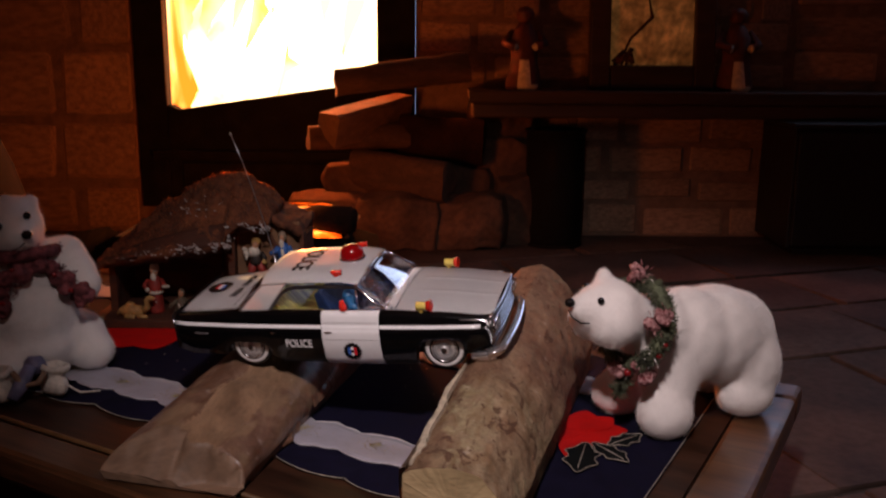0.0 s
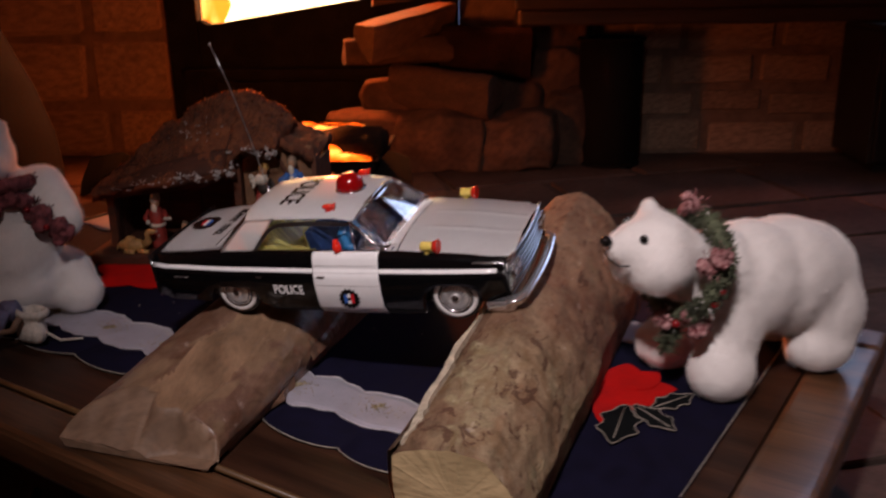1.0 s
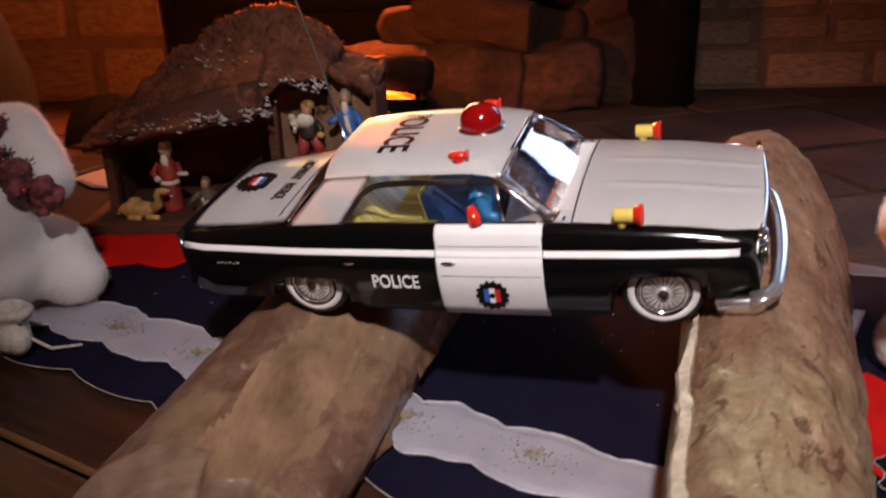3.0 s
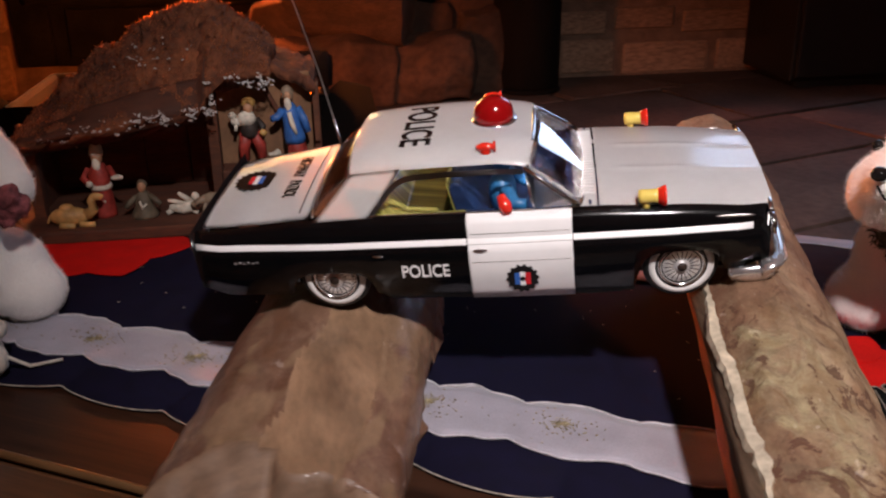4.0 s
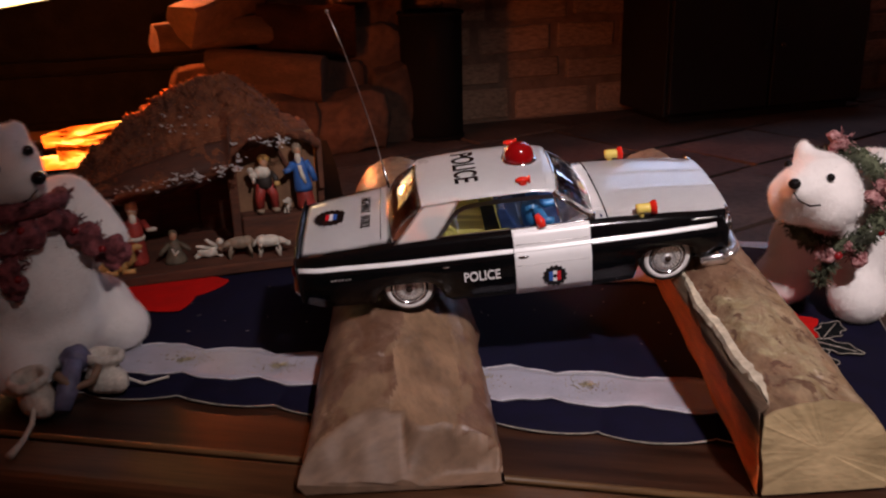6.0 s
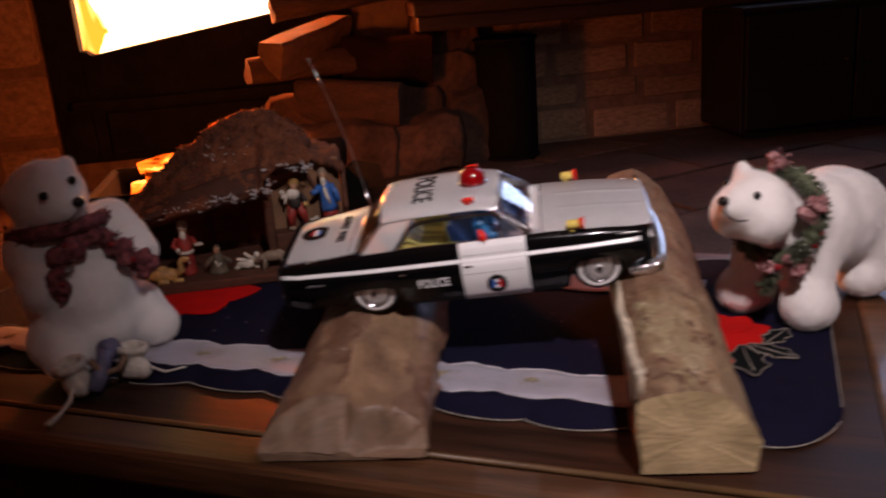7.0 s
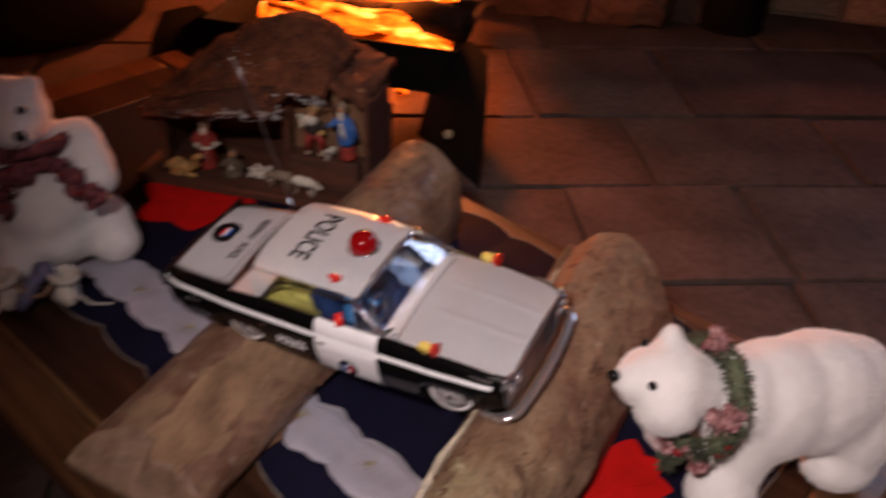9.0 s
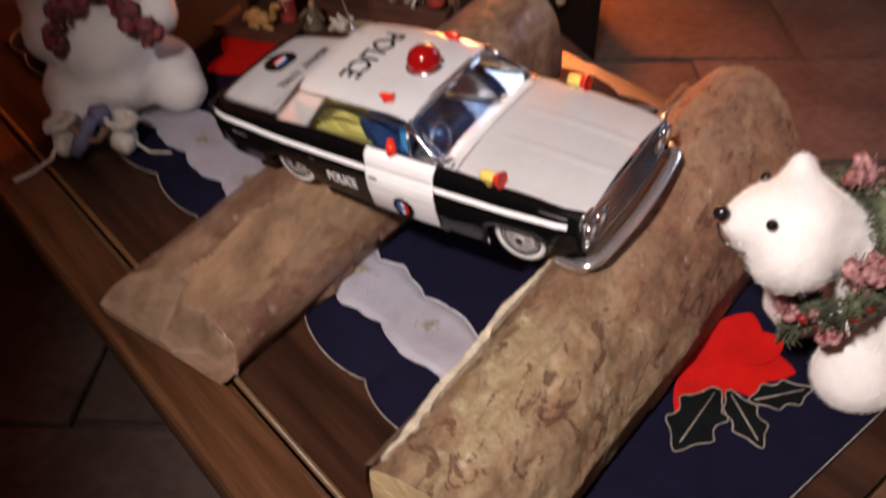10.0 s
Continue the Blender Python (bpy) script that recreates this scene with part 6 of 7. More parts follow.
base_z = TABLE_TOP + 0.004
part("base", nslab(-0.495, -0.190, 1.194, 1.36, base_z, base_z + 0.012), "stable_wood", stable, "dark wooden base", False, 0.002)
for k in range(6):
    x = -0.478 + k * 0.0465
    part("back_board", nslab(x, x + 0.0455, 1.335, 1.343, base_z + 0.012, 0.232 + 0.03 * math.sin(math.pi * (k + 0.8) / 6.5)), "stable_wood", stable, "", False, 0.001)
part("backing", nslab(-0.482, -0.196, 1.344, 1.349, base_z + 0.012, 0.235), "stable_wood", stable, "dark backing board", False)
for k in range(3):
    part("side_board", nslab(-0.482, -0.474, 1.246 + k * 0.0295, 1.275 + k * 0.0295, base_z + 0.012, 0.245), "stable_wood", stable, "", False, 0.001)
    part("side_board", nslab(-0.204, -0.197, 1.246 + k * 0.0295, 1.275 + k * 0.0295, base_z + 0.012, 0.272), "stable_wood", stable, "", False, 0.001)
part("front_panel", nslab(-0.296, -0.205, 1.252, 1.258, base_z + 0.012, 0.292), "tan_board", stable, "tan inner board", False, 0.001)
part("ledge", rough_up(nslab(-0.295, -0.206, 1.2270, 1.2515, base_z + 0.012, 0.203), 0.003, 60, 4), "stable_wood", stable, "raised step inside the stable", False, 0.002)
part("post", nslab(-0.306, -0.296, 1.236, 1.248, base_z + 0.012, 0.288), "stable_wood", stable, "", False, 0.001)
part("post", nslab(-0.478, -0.468, 1.236, 1.248, base_z + 0.012, 0.245), "stable_wood", stable, "", False, 0.001)
part("brace", tube(bmesh.new(), [nl(-0.250, 1.249, 0.280), nl(-0.216, 1.249, 0.210)], 0.0028, 6), "stable_wood", stable)
part("lintel", tube(bmesh.new(), [nl(-0.482, 1.232, 0.236), nl(-0.39, 1.230, 0.246), nl(-0.300, 1.232, 0.260)], [0.007, 0.008, 0.007], 8), "stable_wood", stable, "rough lintel")

def cork_roof(path, name, depth0, depth1, thick, seed):
    bm = bmesh.new()
    rings = []
    n = len(path)
    for i in range((n - 1) * 9 + 1):
        k, t = divmod(i, 9)
        a = Vector(path[min(k, n - 1)])
        b = Vector(path[min(k + 1, n - 1)])
        p = a + (b - a) * t / 9
        ring = []
        m_pts = 14
        for j in range(m_pts):
            f = j / (m_pts - 1)
            y = depth0 + (depth1 - depth0) * f
            ring.append(Vector((p.x, y, p.y + thick * 0.5)))
        for j in range(m_pts):
            f = 1 - j / (m_pts - 1)
            y = depth0 + (depth1 - depth0) * f
            ring.append(Vector((p.x, y, p.y - thick * 0.5)))
        rings.append([Vector(nl(*q)) for q in ring])
    loft(bm, rings)
    for v in bm.verts:
        v.co += 0.006 * noise.noise_vector(v.co * 45 + Vector((seed, 0, 0))) + 0.0045 * noise.noise_vector(v.co * 140)
    return part(name, bm, "cork", stable, "crumbly cork bark roof")


ridge = ((-0.486, 0.246), (-0.470, 0.262), (-0.445, 0.282), (-0.400, 0.316), (-0.360, 0.340), (-0.325, 0.353), (-0.295, 0.356), (-0.262, 0.337), (-0.240, 0.316))


def roof_surface(x, f):
    """Front slope of the stable roof, from the eave (0) to the ridge (1)."""
    zr = ease(x, ridge)
    ze = 0.249 + 0.14 * (x + 0.440) + 0.027 * min(1.0, max(0.0, (x + 0.306) / 0.006))
    return Vector(nl(x, 1.208 + 0.085 * f, ze + (zr - ze) * f ** 0.8))


def slope_board(name, xa, xb, f0, f1, lift, thick, mat, label, wave=0.0):
    """A thin board lying on the slope, with a slightly worn lower edge."""
    rows = []
    for i in range(9):
        f = f0 + (f1 - f0) * i / 8
        row = []
        for j in range(41):
            x = xa + (xb - xa) * j / 40
            low = wave * noise.noise(Vector((x * 45, f0 * 9, 1))) * (1 - i / 8)
            row.append(roof_surface(x, f) + Vector((0, -lift * 0.6, lift + low)) + 0.0012 * noise.noise_vector(Vector((x * 30, f * 6, 2))))
        rows.append(row)
    bm = loft(bmesh.new(), [a + [q + Vector((0, 0.003, -thick)) for q in a[::-1]] for a in rows])
    return part(name, bm, mat, stable, label)


slope_board("eave_board", -0.474, -0.300, 0.0, 0.22, 0.001, 0.006, "roof_board", "dark smoked board along the eave", 0.003)
bm = bmesh.new()
top_rows, low_rows = [], []
for i in range(36):
    f = i / 35
    top_row = [roof_surface(-0.486 + 0.246 * j / 150, f) for j in range(151)]
    top_rows.append(top_row)
    low_rows.append([q + Vector((0, 0.006, -0.014)) for q in top_row])
for i in range(16):
    f = (i + 1) / 16
    top_rows.append([Vector(nl(-0.486 + 0.246 * j / 150, 1.293 + 0.08 * f, ease(-0.486 + 0.246 * j / 150, ridge) - 0.03 * f * f)) for j in range(151)])
    low_rows.append([q + Vector((0, -0.004, -0.014)) for q in top_rows[-1]])
rings = [a + b[::-1] for a, b in zip(top_rows, low_rows)]
loft(bm, rings)
for v in bm.verts:
    # smooth near the eave, crumbling towards the ridge
    rough = min(1.0, 0.55 + max(0.0, v.co.y + 0.03) / 0.05)
    v.co += rough * (0.006 * noise.noise_vector(v.co * 38 + Vector((3, 0, 0))) + 0.0038 * noise.noise_vector(v.co * 120) + 0.0028 * noise.noise_vector(v.co * 300) + 0.0020 * noise.noise_vector(v.co * 620))
roof = part("roof", bm, "cork", stable, "crumbly cork bark roof")
r = random.Random(77)
verts, faces = [], []
for poly in roof.data.polygons:
    # loose fibres, longest along the ridge
    c, n = poly.center, poly.normal
    ridge_part = 0.03 < c.y < 0.075
    if n.z < 0.1 or r.random() > (0.55 if ridge_part else 0.35):
        continue
    way = (n + 0.8 * Vector((r.gauss(0, 1), r.gauss(0, 1), r.gauss(0, 1)))).normalized()
    tip = c + way * (r.uniform(0.002, 0.0065) if ridge_part else r.uniform(0.001, 0.003))
    side = way.cross(Vector((r.gauss(0, 1), r.gauss(0, 1), r.gauss(0, 1)))).normalized() * r.uniform(0.0004, 0.0011)
    k = len(verts)
    verts += [tuple(c - side), tuple(c + side), tuple(c + way.cross(side)), tuple(tip)]
    faces += [(k, k + 1, k + 3), (k + 1, k + 2, k + 3), (k + 2, k, k + 3)]
fibre = bpy.data.meshes.new("fibres")
fibre.from_pydata(verts, [], faces)
fibre.materials.append(M["cork_fibre"])
fringe = new("cork_fringe", fibre)
fringe.parent = roof
tagged(fringe, "loose crumbly cork fibres, lightened to imitate the fire glow", kind="stuff")
cork_roof([(-0.264, 0.302), (-0.238, 0.296), (-0.214, 0.288), (-0.200, 0.280)], "roof_end", 1.236, 1.370, 0.008, 8)
part("end_board", rough_up(nslab(-0.203, -0.197, 1.240, 1.262, 0.225, 0.280), 0.002, 70, 3), "gable", stable, "short end board under the small roof", False, 0.001)
r = random.Random(31)
drop = bmesh.new()
bmesh.ops.create_icosphere(drop, subdivisions=1, radius=1.0)
drop_verts, drop_faces = [v.co.copy() for v in drop.verts], [[v.index for v in face.verts] for face in drop.faces]
drop.free()
snow_verts, snow_faces = [], []


def snow_dab(x, y, z, wide, tilt):
    """An uneven dab of thick paint: a few overlapping flat drops."""
    for _ in range(r.randint(4, 7)):
        u, w = r.gauss(0, wide), r.gauss(0, wide * 0.28)
        c, q = math.cos(radians(tilt)), math.sin(radians(tilt))
        size = r.uniform(0.25, 0.6) * wide
        m = Matrix.Translation(nl(x + u * c - w * q, y, z + u * q + w * c)) @ pose(0, 0, 0, 0, r.uniform(-50, 50), 0) @ Matrix.Diagonal((size * r.uniform(0.8, 1.9), 0.0008, size * r.uniform(0.4, 0.9), 1))
        k = len(snow_verts)
        snow_verts.extend(tuple(m @ v) for v in drop_verts)
        snow_faces.extend([k + i for i in face] for face in drop_faces)


for k in range(64):
    # a crumbly line of snow along the eave, thicker towards its high end
    x = -0.455 + 0.165 * r.random() ** 0.7
    snow_dab(x, 1.1985 + r.uniform(-0.001, 0.002), 0.252 + 0.12 * (x + 0.440) + r.gauss(0.0, 0.0035), 0.0009 + 0.0027 * (x + 0.46) / 0.165 * r.random(), r.gauss(12, 30))
for k in range(22):
    snow_dab(-0.276 + r.gauss(0.016, 0.017), 1.2035, 0.294 + r.gauss(-0.001, 0.003), r.uniform(0.0009, 0.0026), r.gauss(-14, 30))
for k in range(26):
    gx, gz = r.gauss(-0.345, 0.03), r.uniform(0.298, 0.326)
    snow_dab(gx, 1.205 + 0.085 * max(0.0, (gz - 0.262) / 0.09) ** 1.25, gz + 0.004, r.uniform(0.0006, 0.0019), r.gauss(20, 30))
flakes = bpy.data.meshes.new("flakes")
flakes.from_pydata(snow_verts, [], snow_faces)
bm = bmesh.new()
bm.from_mesh(flakes)
bpy.data.meshes.remove(flakes)
rough_up(bm, 0.0010, 500, 3)
tagged(part("painted_snow", bm, "snow", stable, "dabs of white painted snow"), kind="stuff")


def figure(name, label, x, y, z, height, mat, wide):
    """A standing plaster figure as one plain shape."""
    bm = bmesh.new()
    lathe(bm, [(wide * 0.95, 0), (wide, height * 0.06), (wide * 0.72, height * 0.35), (wide * 0.78, height * 0.62), (wide * 0.42, height * 0.76), (wide * 0.25, height * 0.79)], None, 16)
    ball(bm, (0, 0, height * 0.88), (wide * 0.46, wide * 0.46, height * 0.10), seg=14)
    for s in (-1, 1):
        tube(bm, [(s * wide * 0.6, 0, height * 0.68), (s * wide * 1.05, -wide * 0.4, height * 0.55), (s * wide * 0.5, -wide * 0.9, height * 0.5)], wide * 0.22, 7)
    rough_up(bm, wide * 0.10, 150, len(name))
    ob = part(name, bm, mat)
    ob.location = (x, y, z)
    return tagged(ob, label, "figurine", "statuettes on the mantel")


def pale_cuffs(ob, reach):
    """Paints the folded arms at the front of a statuette white."""
    ob.data.materials.append(M["fig_white"])
    for poly in ob.data.polygons:
        if poly.center.y < -reach:
            poly.material_index = 1


def statuette(name, label, x, y, z, turn, pieces):
    """One painted plaster figurine: rounded masses and limbs in several colours, in one mesh."""
    bm, spans, mats = bmesh.new(), [], []
    for mat, kind, *values in pieces:
        first = len(bm.faces)
        if kind == "ball":
            ball(bm, values[0], values[1], seg=14)
        elif kind == "limb":
            tube(bm, values[0], values[1], 9)
        else:
            lathe(bm, values[0], None, 18)
        if mat not in mats:
            mats.append(mat)
        spans.append((first, len(bm.faces), mats.index(mat)))
    bm.faces.ensure_lookup_table()
    for first, last, index in spans:
        for k in range(first, last):
            bm.faces[k].material_index = index
    for v in bm.verts:
        v.co += 0.0007 * noise.noise_vector(v.co * 190) + 0.0004 * noise.noise_vector(v.co * 520)
    ob = part(name, bm, mats[0])
    for mat in mats[1:]:
        ob.data.materials.append(M[mat])
    ob.matrix_world = pose(x, y, z, 0, 0, turn)
    return tagged(ob, label, "figurine", "figurines of the nativity scene")


def grazing(body, dark, length, head_low=False):
    """Pieces of a small four-legged animal along x, its head at +x."""
    h = length * 0.50
    head = (length * 0.56, 0, h * (0.75 if head_low else 1.35))
    out = [(body, "ball", (0, 0, h), (length * 0.40, length * 0.17, length * 0.19)), (body, "ball", (-length * 0.22, 0, h * 1.04), (length * 0.20, length * 0.17, length * 0.19)),
           (body, "limb", [(length * 0.28, 0, h), (length * 0.44, 0, h * (0.92 if head_low else 1.25)), head], [length * 0.13, length * 0.10, length * 0.09]),
           (body, "ball", head, (length * 0.13, length * 0.075, length * 0.08)), (body, "limb", [(-length * 0.40, 0, h * 1.1), (-length * 0.50, 0, h * 0.7)], [length * 0.05, length * 0.03])]
    for side in (-1, 1):
        out.append((body, "ball", (head[0] - length * 0.08, side * length * 0.09, head[2] + length * 0.05), (length * 0.03, length * 0.06, length * 0.03)))
        for fx, lean in ((-0.27, -0.05), (0.26, 0.06)):
            out.append((dark, "limb", [(length * fx, side * length * 0.09, h * 0.9), (length * (fx + lean * side), side * length * 0.09, h * 0.45), (length * (fx + lean), side * length * 0.09, 0.0)], [length * 0.065, length * 0.045, length * 0.05]))
    return out


deck_z = base_z + 0.0115
statuette("king_figurine", "red and white painted plaster king figurine with a white pointed hat", -0.413, 1.238, deck_z, 0, [
    ("fig_red", "spin", [(0.0115, 0), (0.0120, 0.004), (0.0098, 0.022), (0.0086, 0.030), (0.0105, 0.044), (0.0060, 0.053), (0.0030, 0.055)]),
    ("fig_white", "spin", [(0.0105, 0.0285), (0.0112, 0.030), (0.0108, 0.0325), (0.0098, 0.033)]),
    ("fig_skin", "ball", (0, -0.001, 0.0595), (0.0056, 0.0058, 0.0068)), ("fig_white", "ball", (0, -0.0062, 0.0535), (0.0040, 0.0026, 0.0065)),
    ("fig_white", "spin", [(0.0066, 0.0620), (0.0068, 0.0645), (0.0056, 0.0700), (0.0024, 0.0755), (0.0004, 0.0765)]),
    ("fig_red", "limb", [(-0.009, 0, 0.049), (-0.0145, -0.004, 0.040), (-0.008, -0.010, 0.036)], [0.0035, 0.0034, 0.0030]),
    ("fig_red", "limb", [(0.009, 0, 0.049), (0.0140, -0.004, 0.042), (0.0165, -0.009, 0.041)], [0.0035, 0.0034, 0.0030]),
    ("fig_white", "ball", (-0.0075, -0.0115, 0.036), (0.0032, 0.0030, 0.0034)), ("fig_white", "ball", (0.0185, -0.0110, 0.0415), (0.0060, 0.0030, 0.0026)),
    ("fig_white", "ball", (0.004, -0.0105, 0.018), (0.0014, 0.0010, 0.0014)), ("fig_white", "ball", (-0.004, -0.0100, 0.012), (0.0014, 0.0010, 0.0014)), ("fig_white", "ball", (0.001, -0.0098, 0.024), (0.0013, 0.0010, 0.0013))])
statuette("camel_figurine", "tan painted plaster lying camel figurine before the stable", -0.436, 1.214, deck_z, 0, [
    ("fig_tan", "ball", (-0.004, 0, 0.0090), (0.0195, 0.0085, 0.0092)), ("fig_tan", "ball", (-0.006, 0, 0.0165), (0.0070, 0.0055, 0.0055)),
    ("fig_tan", "limb", [(0.012, 0, 0.010), (0.0185, 0, 0.015), (0.0175, 0, 0.0235), (0.0200, -0.001, 0.0275)], [0.0062, 0.0048, 0.0040, 0.0040]),
    ("fig_tan", "ball", (0.0235, -0.002, 0.0280), (0.0065, 0.0034, 0.0036)), ("fig_tan", "limb", [(0.006, -0.007, 0.003), (0.020, -0.008, 0.0025)], [0.0032, 0.0026]),
    ("fig_tan", "limb", [(-0.012, -0.008, 0.003), (0.002, -0.010, 0.0025)], [0.0034, 0.0026]), ("fig_tan", "limb", [(-0.022, 0, 0.010), (-0.0245, -0.002, 0.004)], [0.0018, 0.0014])])
statuette("kneeling_figurine", "small dull green-brown kneeling plaster figurine with spread arms", -0.373, 1.228, deck_z, 0, [
    ("fig_grey", "spin", [(0.0130, 0), (0.0128, 0.004), (0.0085, 0.012), (0.0075, 0.021), (0.0040, 0.026), (0.0020, 0.027)]),
    ("fig_skin", "ball", (0, -0.001, 0.0305), (0.0042, 0.0044, 0.0052)), ("fig_grey", "ball", (0, 0.0015, 0.0325), (0.0050, 0.0044, 0.0050)),
    ("fig_grey", "limb", [(-0.006, -0.001, 0.022), (-0.0125, -0.004, 0.016), (-0.0165, -0.006, 0.0115)], [0.0030, 0.0028, 0.0024]),
    ("fig_grey", "limb", [(0.006, -0.001, 0.022), (0.0130, -0.004, 0.017), (0.0165, -0.006, 0.0135)], [0.0030, 0.0028, 0.0024]),
    ("fig_white", "limb", [(-0.003, -0.008, 0.018), (0.0, -0.0095, 0.011), (0.004, -0.010, 0.016)], [0.0013, 0.0016, 0.0013])])
statuette("child_figurine", "small white plaster child figurine lying with raised arms", -0.336, 1.226, deck_z, 0, [
    ("fig_white", "limb", [(-0.013, 0, 0.008), (0.0, 0, 0.007), (0.010, 0, 0.010)], [0.0034, 0.0062, 0.0060]), ("fig_white", "ball", (0.0125, 0, 0.0185), (0.0042, 0.0042, 0.0046)),
    ("fig_white", "limb", [(0.008, 0, 0.013), (0.000, -0.003, 0.021), (-0.003, -0.003, 0.024)], [0.0030, 0.0022, 0.0016]), ("fig_white", "limb", [(0.004, 0, 0.010), (-0.008, -0.002, 0.015), (-0.014, -0.002, 0.0165)], [0.0028, 0.0022, 0.0016]),
    ("fig_white", "limb", [(-0.010, 0, 0.006), (-0.016, -0.002, 0.003)], [0.0030, 0.0024]), ("fig_white", "limb", [(0.008, 0, 0.006), (0.014, -0.003, 0.003)], [0.0036, 0.0024])])
statuette("goat_figurine", "greyish tan plaster goat figurine with a lowered head", -0.302, 1.2135, deck_z, 176, grazing("fig_horn", "fig_horn", 0.037, True))
statuette("sheep_figurine", "small white plaster sheep figurine with a lowered head", -0.270, 1.2090, deck_z, -4, grazing("fig_white", "fig_white", 0.036, True))
statuette("shepherd_figurine", "plaster shepherd figurine in red trousers with a sheep on his shoulders", -0.266, 1.2375, 0.2035, 0, [
    ("fig_red", "limb", [(-0.003, 0, 0.034), (-0.0065, 0, 0.020), (-0.0070, 0, 0.006)], [0.0062, 0.0056, 0.0046]), ("fig_red", "limb", [(0.004, 0, 0.034), (0.0095, 0.001, 0.020), (0.0105, 0.001, 0.006)], [0.0062, 0.0056, 0.0046]),
    ("fig_horn", "ball", (-0.0070, -0.002, 0.003), (0.0048, 0.0062, 0.0034)), ("fig_horn", "ball", (0.0108, -0.001, 0.003), (0.0048, 0.0062, 0.0034)),
    ("fig_dark", "spin", [(0.0078, 0.030), (0.0090, 0.033), (0.0082, 0.042), (0.0060, 0.049), (0.002, 0.051)]), ("fig_white", "ball", (-0.002, -0.004, 0.0485), (0.0095, 0.0065, 0.0075)),
    ("fig_white", "ball", (-0.0105, -0.003, 0.0460), (0.0070, 0.0050, 0.0052)), ("fig_white", "ball", (-0.0150, -0.004, 0.0520), (0.0040, 0.0032, 0.0036)), ("fig_white", "limb", [(-0.012, -0.005, 0.043), (-0.013, -0.006, 0.037)], [0.0022, 0.0016]),
    ("fig_skin", "ball", (0.0005, -0.002, 0.0590), (0.0052, 0.0054, 0.0064)), ("fig_hair", "ball", (0.0008, 0.0008, 0.0630), (0.0070, 0.0066, 0.0052)),
    ("fig_dark", "limb", [(0.0075, 0, 0.047), (0.0130, -0.003, 0.040), (0.0125, -0.006, 0.034)], [0.0034, 0.0032, 0.0028]), ("fig_hair", "ball", (0.0135, -0.007, 0.0350), (0.0034, 0.0028, 0.0036))])
robed = statuette("robed_figurine", "plaster figurine in a blue robe over red, with a grey hood", -0.220, 1.2350, 0.2055, 0, [
    ("fig_red", "spin", [(0.0100, 0), (0.0105, 0.004), (0.0092, 0.016), (0.0080, 0.026)]), ("fig_blue", "spin", [(0.0100, 0.020), (0.0105, 0.026), (0.0088, 0.040), (0.0092, 0.050), (0.0050, 0.058), (0.002, 0.060)]),
    ("fig_horn", "ball", (0, 0.0006, 0.0680), (0.0062, 0.0064, 0.0084)), ("fig_skin", "ball", (0, -0.0042, 0.0665), (0.0038, 0.0034, 0.0050)), ("fig_white", "ball", (-0.001, -0.0062, 0.0595), (0.0036, 0.0030, 0.0066)),
    ("fig_white", "limb", [(-0.001, -0.0088, 0.052), (0.0, -0.0096, 0.040), (0.002, -0.0100, 0.030)], [0.0022, 0.0024, 0.0014]),
    ("fig_blue", "limb", [(-0.007, -0.001, 0.053), (-0.0135, -0.005, 0.048), (-0.0190, -0.008, 0.0475)], [0.0042, 0.0040, 0.0032]), ("fig_blue", "limb", [(0.007, -0.001, 0.053), (0.0120, -0.005, 0.042), (0.0140, -0.007, 0.030)], [0.0042, 0.0040, 0.0032])])
robed.matrix_world = robed.matrix_world @ pose(0, 0, 0.001, 0, -6, 0)
statuette("lamb_figurine", "tiny white plaster lamb figurine standing on the step", -0.2425, 1.2330, 0.2035, 250, grazing("fig_white", "fig_white", 0.022))


# ---- fire pan with embers ----
brazier = thing("fire_pan", "black iron fire pan with glowing logs between table and fireplace", "fire pan", Matrix.Translation((-0.405, 1.80, 0.0)))
trough = bmesh.new()
W, D, H0, H1 = 0.222, 0.125, 0.085, 0.176
rings = []
for w, d, z in ((W - 0.03, D - 0.03, H0), (W, D, H1), (W + 0.006, D + 0.006, H1 + 0.006), (W - 0.002, D - 0.002, H1 + 0.006), (W - 0.008, D - 0.008, H1), (W - 0.036, D - 0.036, H0 + 0.008)):
    rings.append([(-w, -d, z), (0, -d, z), (w, -d, z), (w, 0, z), (w, d, z), (0, d, z), (-w, d, z), (-w, 0, z)])
loft(trough, rings)
part("trough", trough, "soot_black", brazier, "black iron fire trough", False, 0.003)
def fin_leg(sx, sy):
    """A broad upright iron plate set across the corner of the trough."""
    foot_in, foot_out, top_out, top_in = (0.165, -0.100, 0.0), (0.290, -0.235, 0.0), (0.274, -0.150, 0.196), (0.226, -0.100, 0.172)
    bm = bmesh.new()
    low, high = [], []
    for p in (foot_in, foot_out, (0.288, -0.210, 0.08), (0.282, -0.178, 0.16), top_out, (0.252, -0.122, 0.198), top_in, (0.182, -0.092, 0.09)):
        c = Vector((sx * p[0], -sy * p[1], p[2]))
        d = Vector((sx * 0.010, sy * 0.010, 0))
        low.append(bm.verts.new(c - d))
        high.append(bm.verts.new(c + d))
    bm.faces.new(low)
    bm.faces.new(high[::-1])
    n = len(low)
    for k in range(n):
        bm.faces.new((low[k], high[k], high[(k + 1) % n], low[(k + 1) % n]))
    return bm


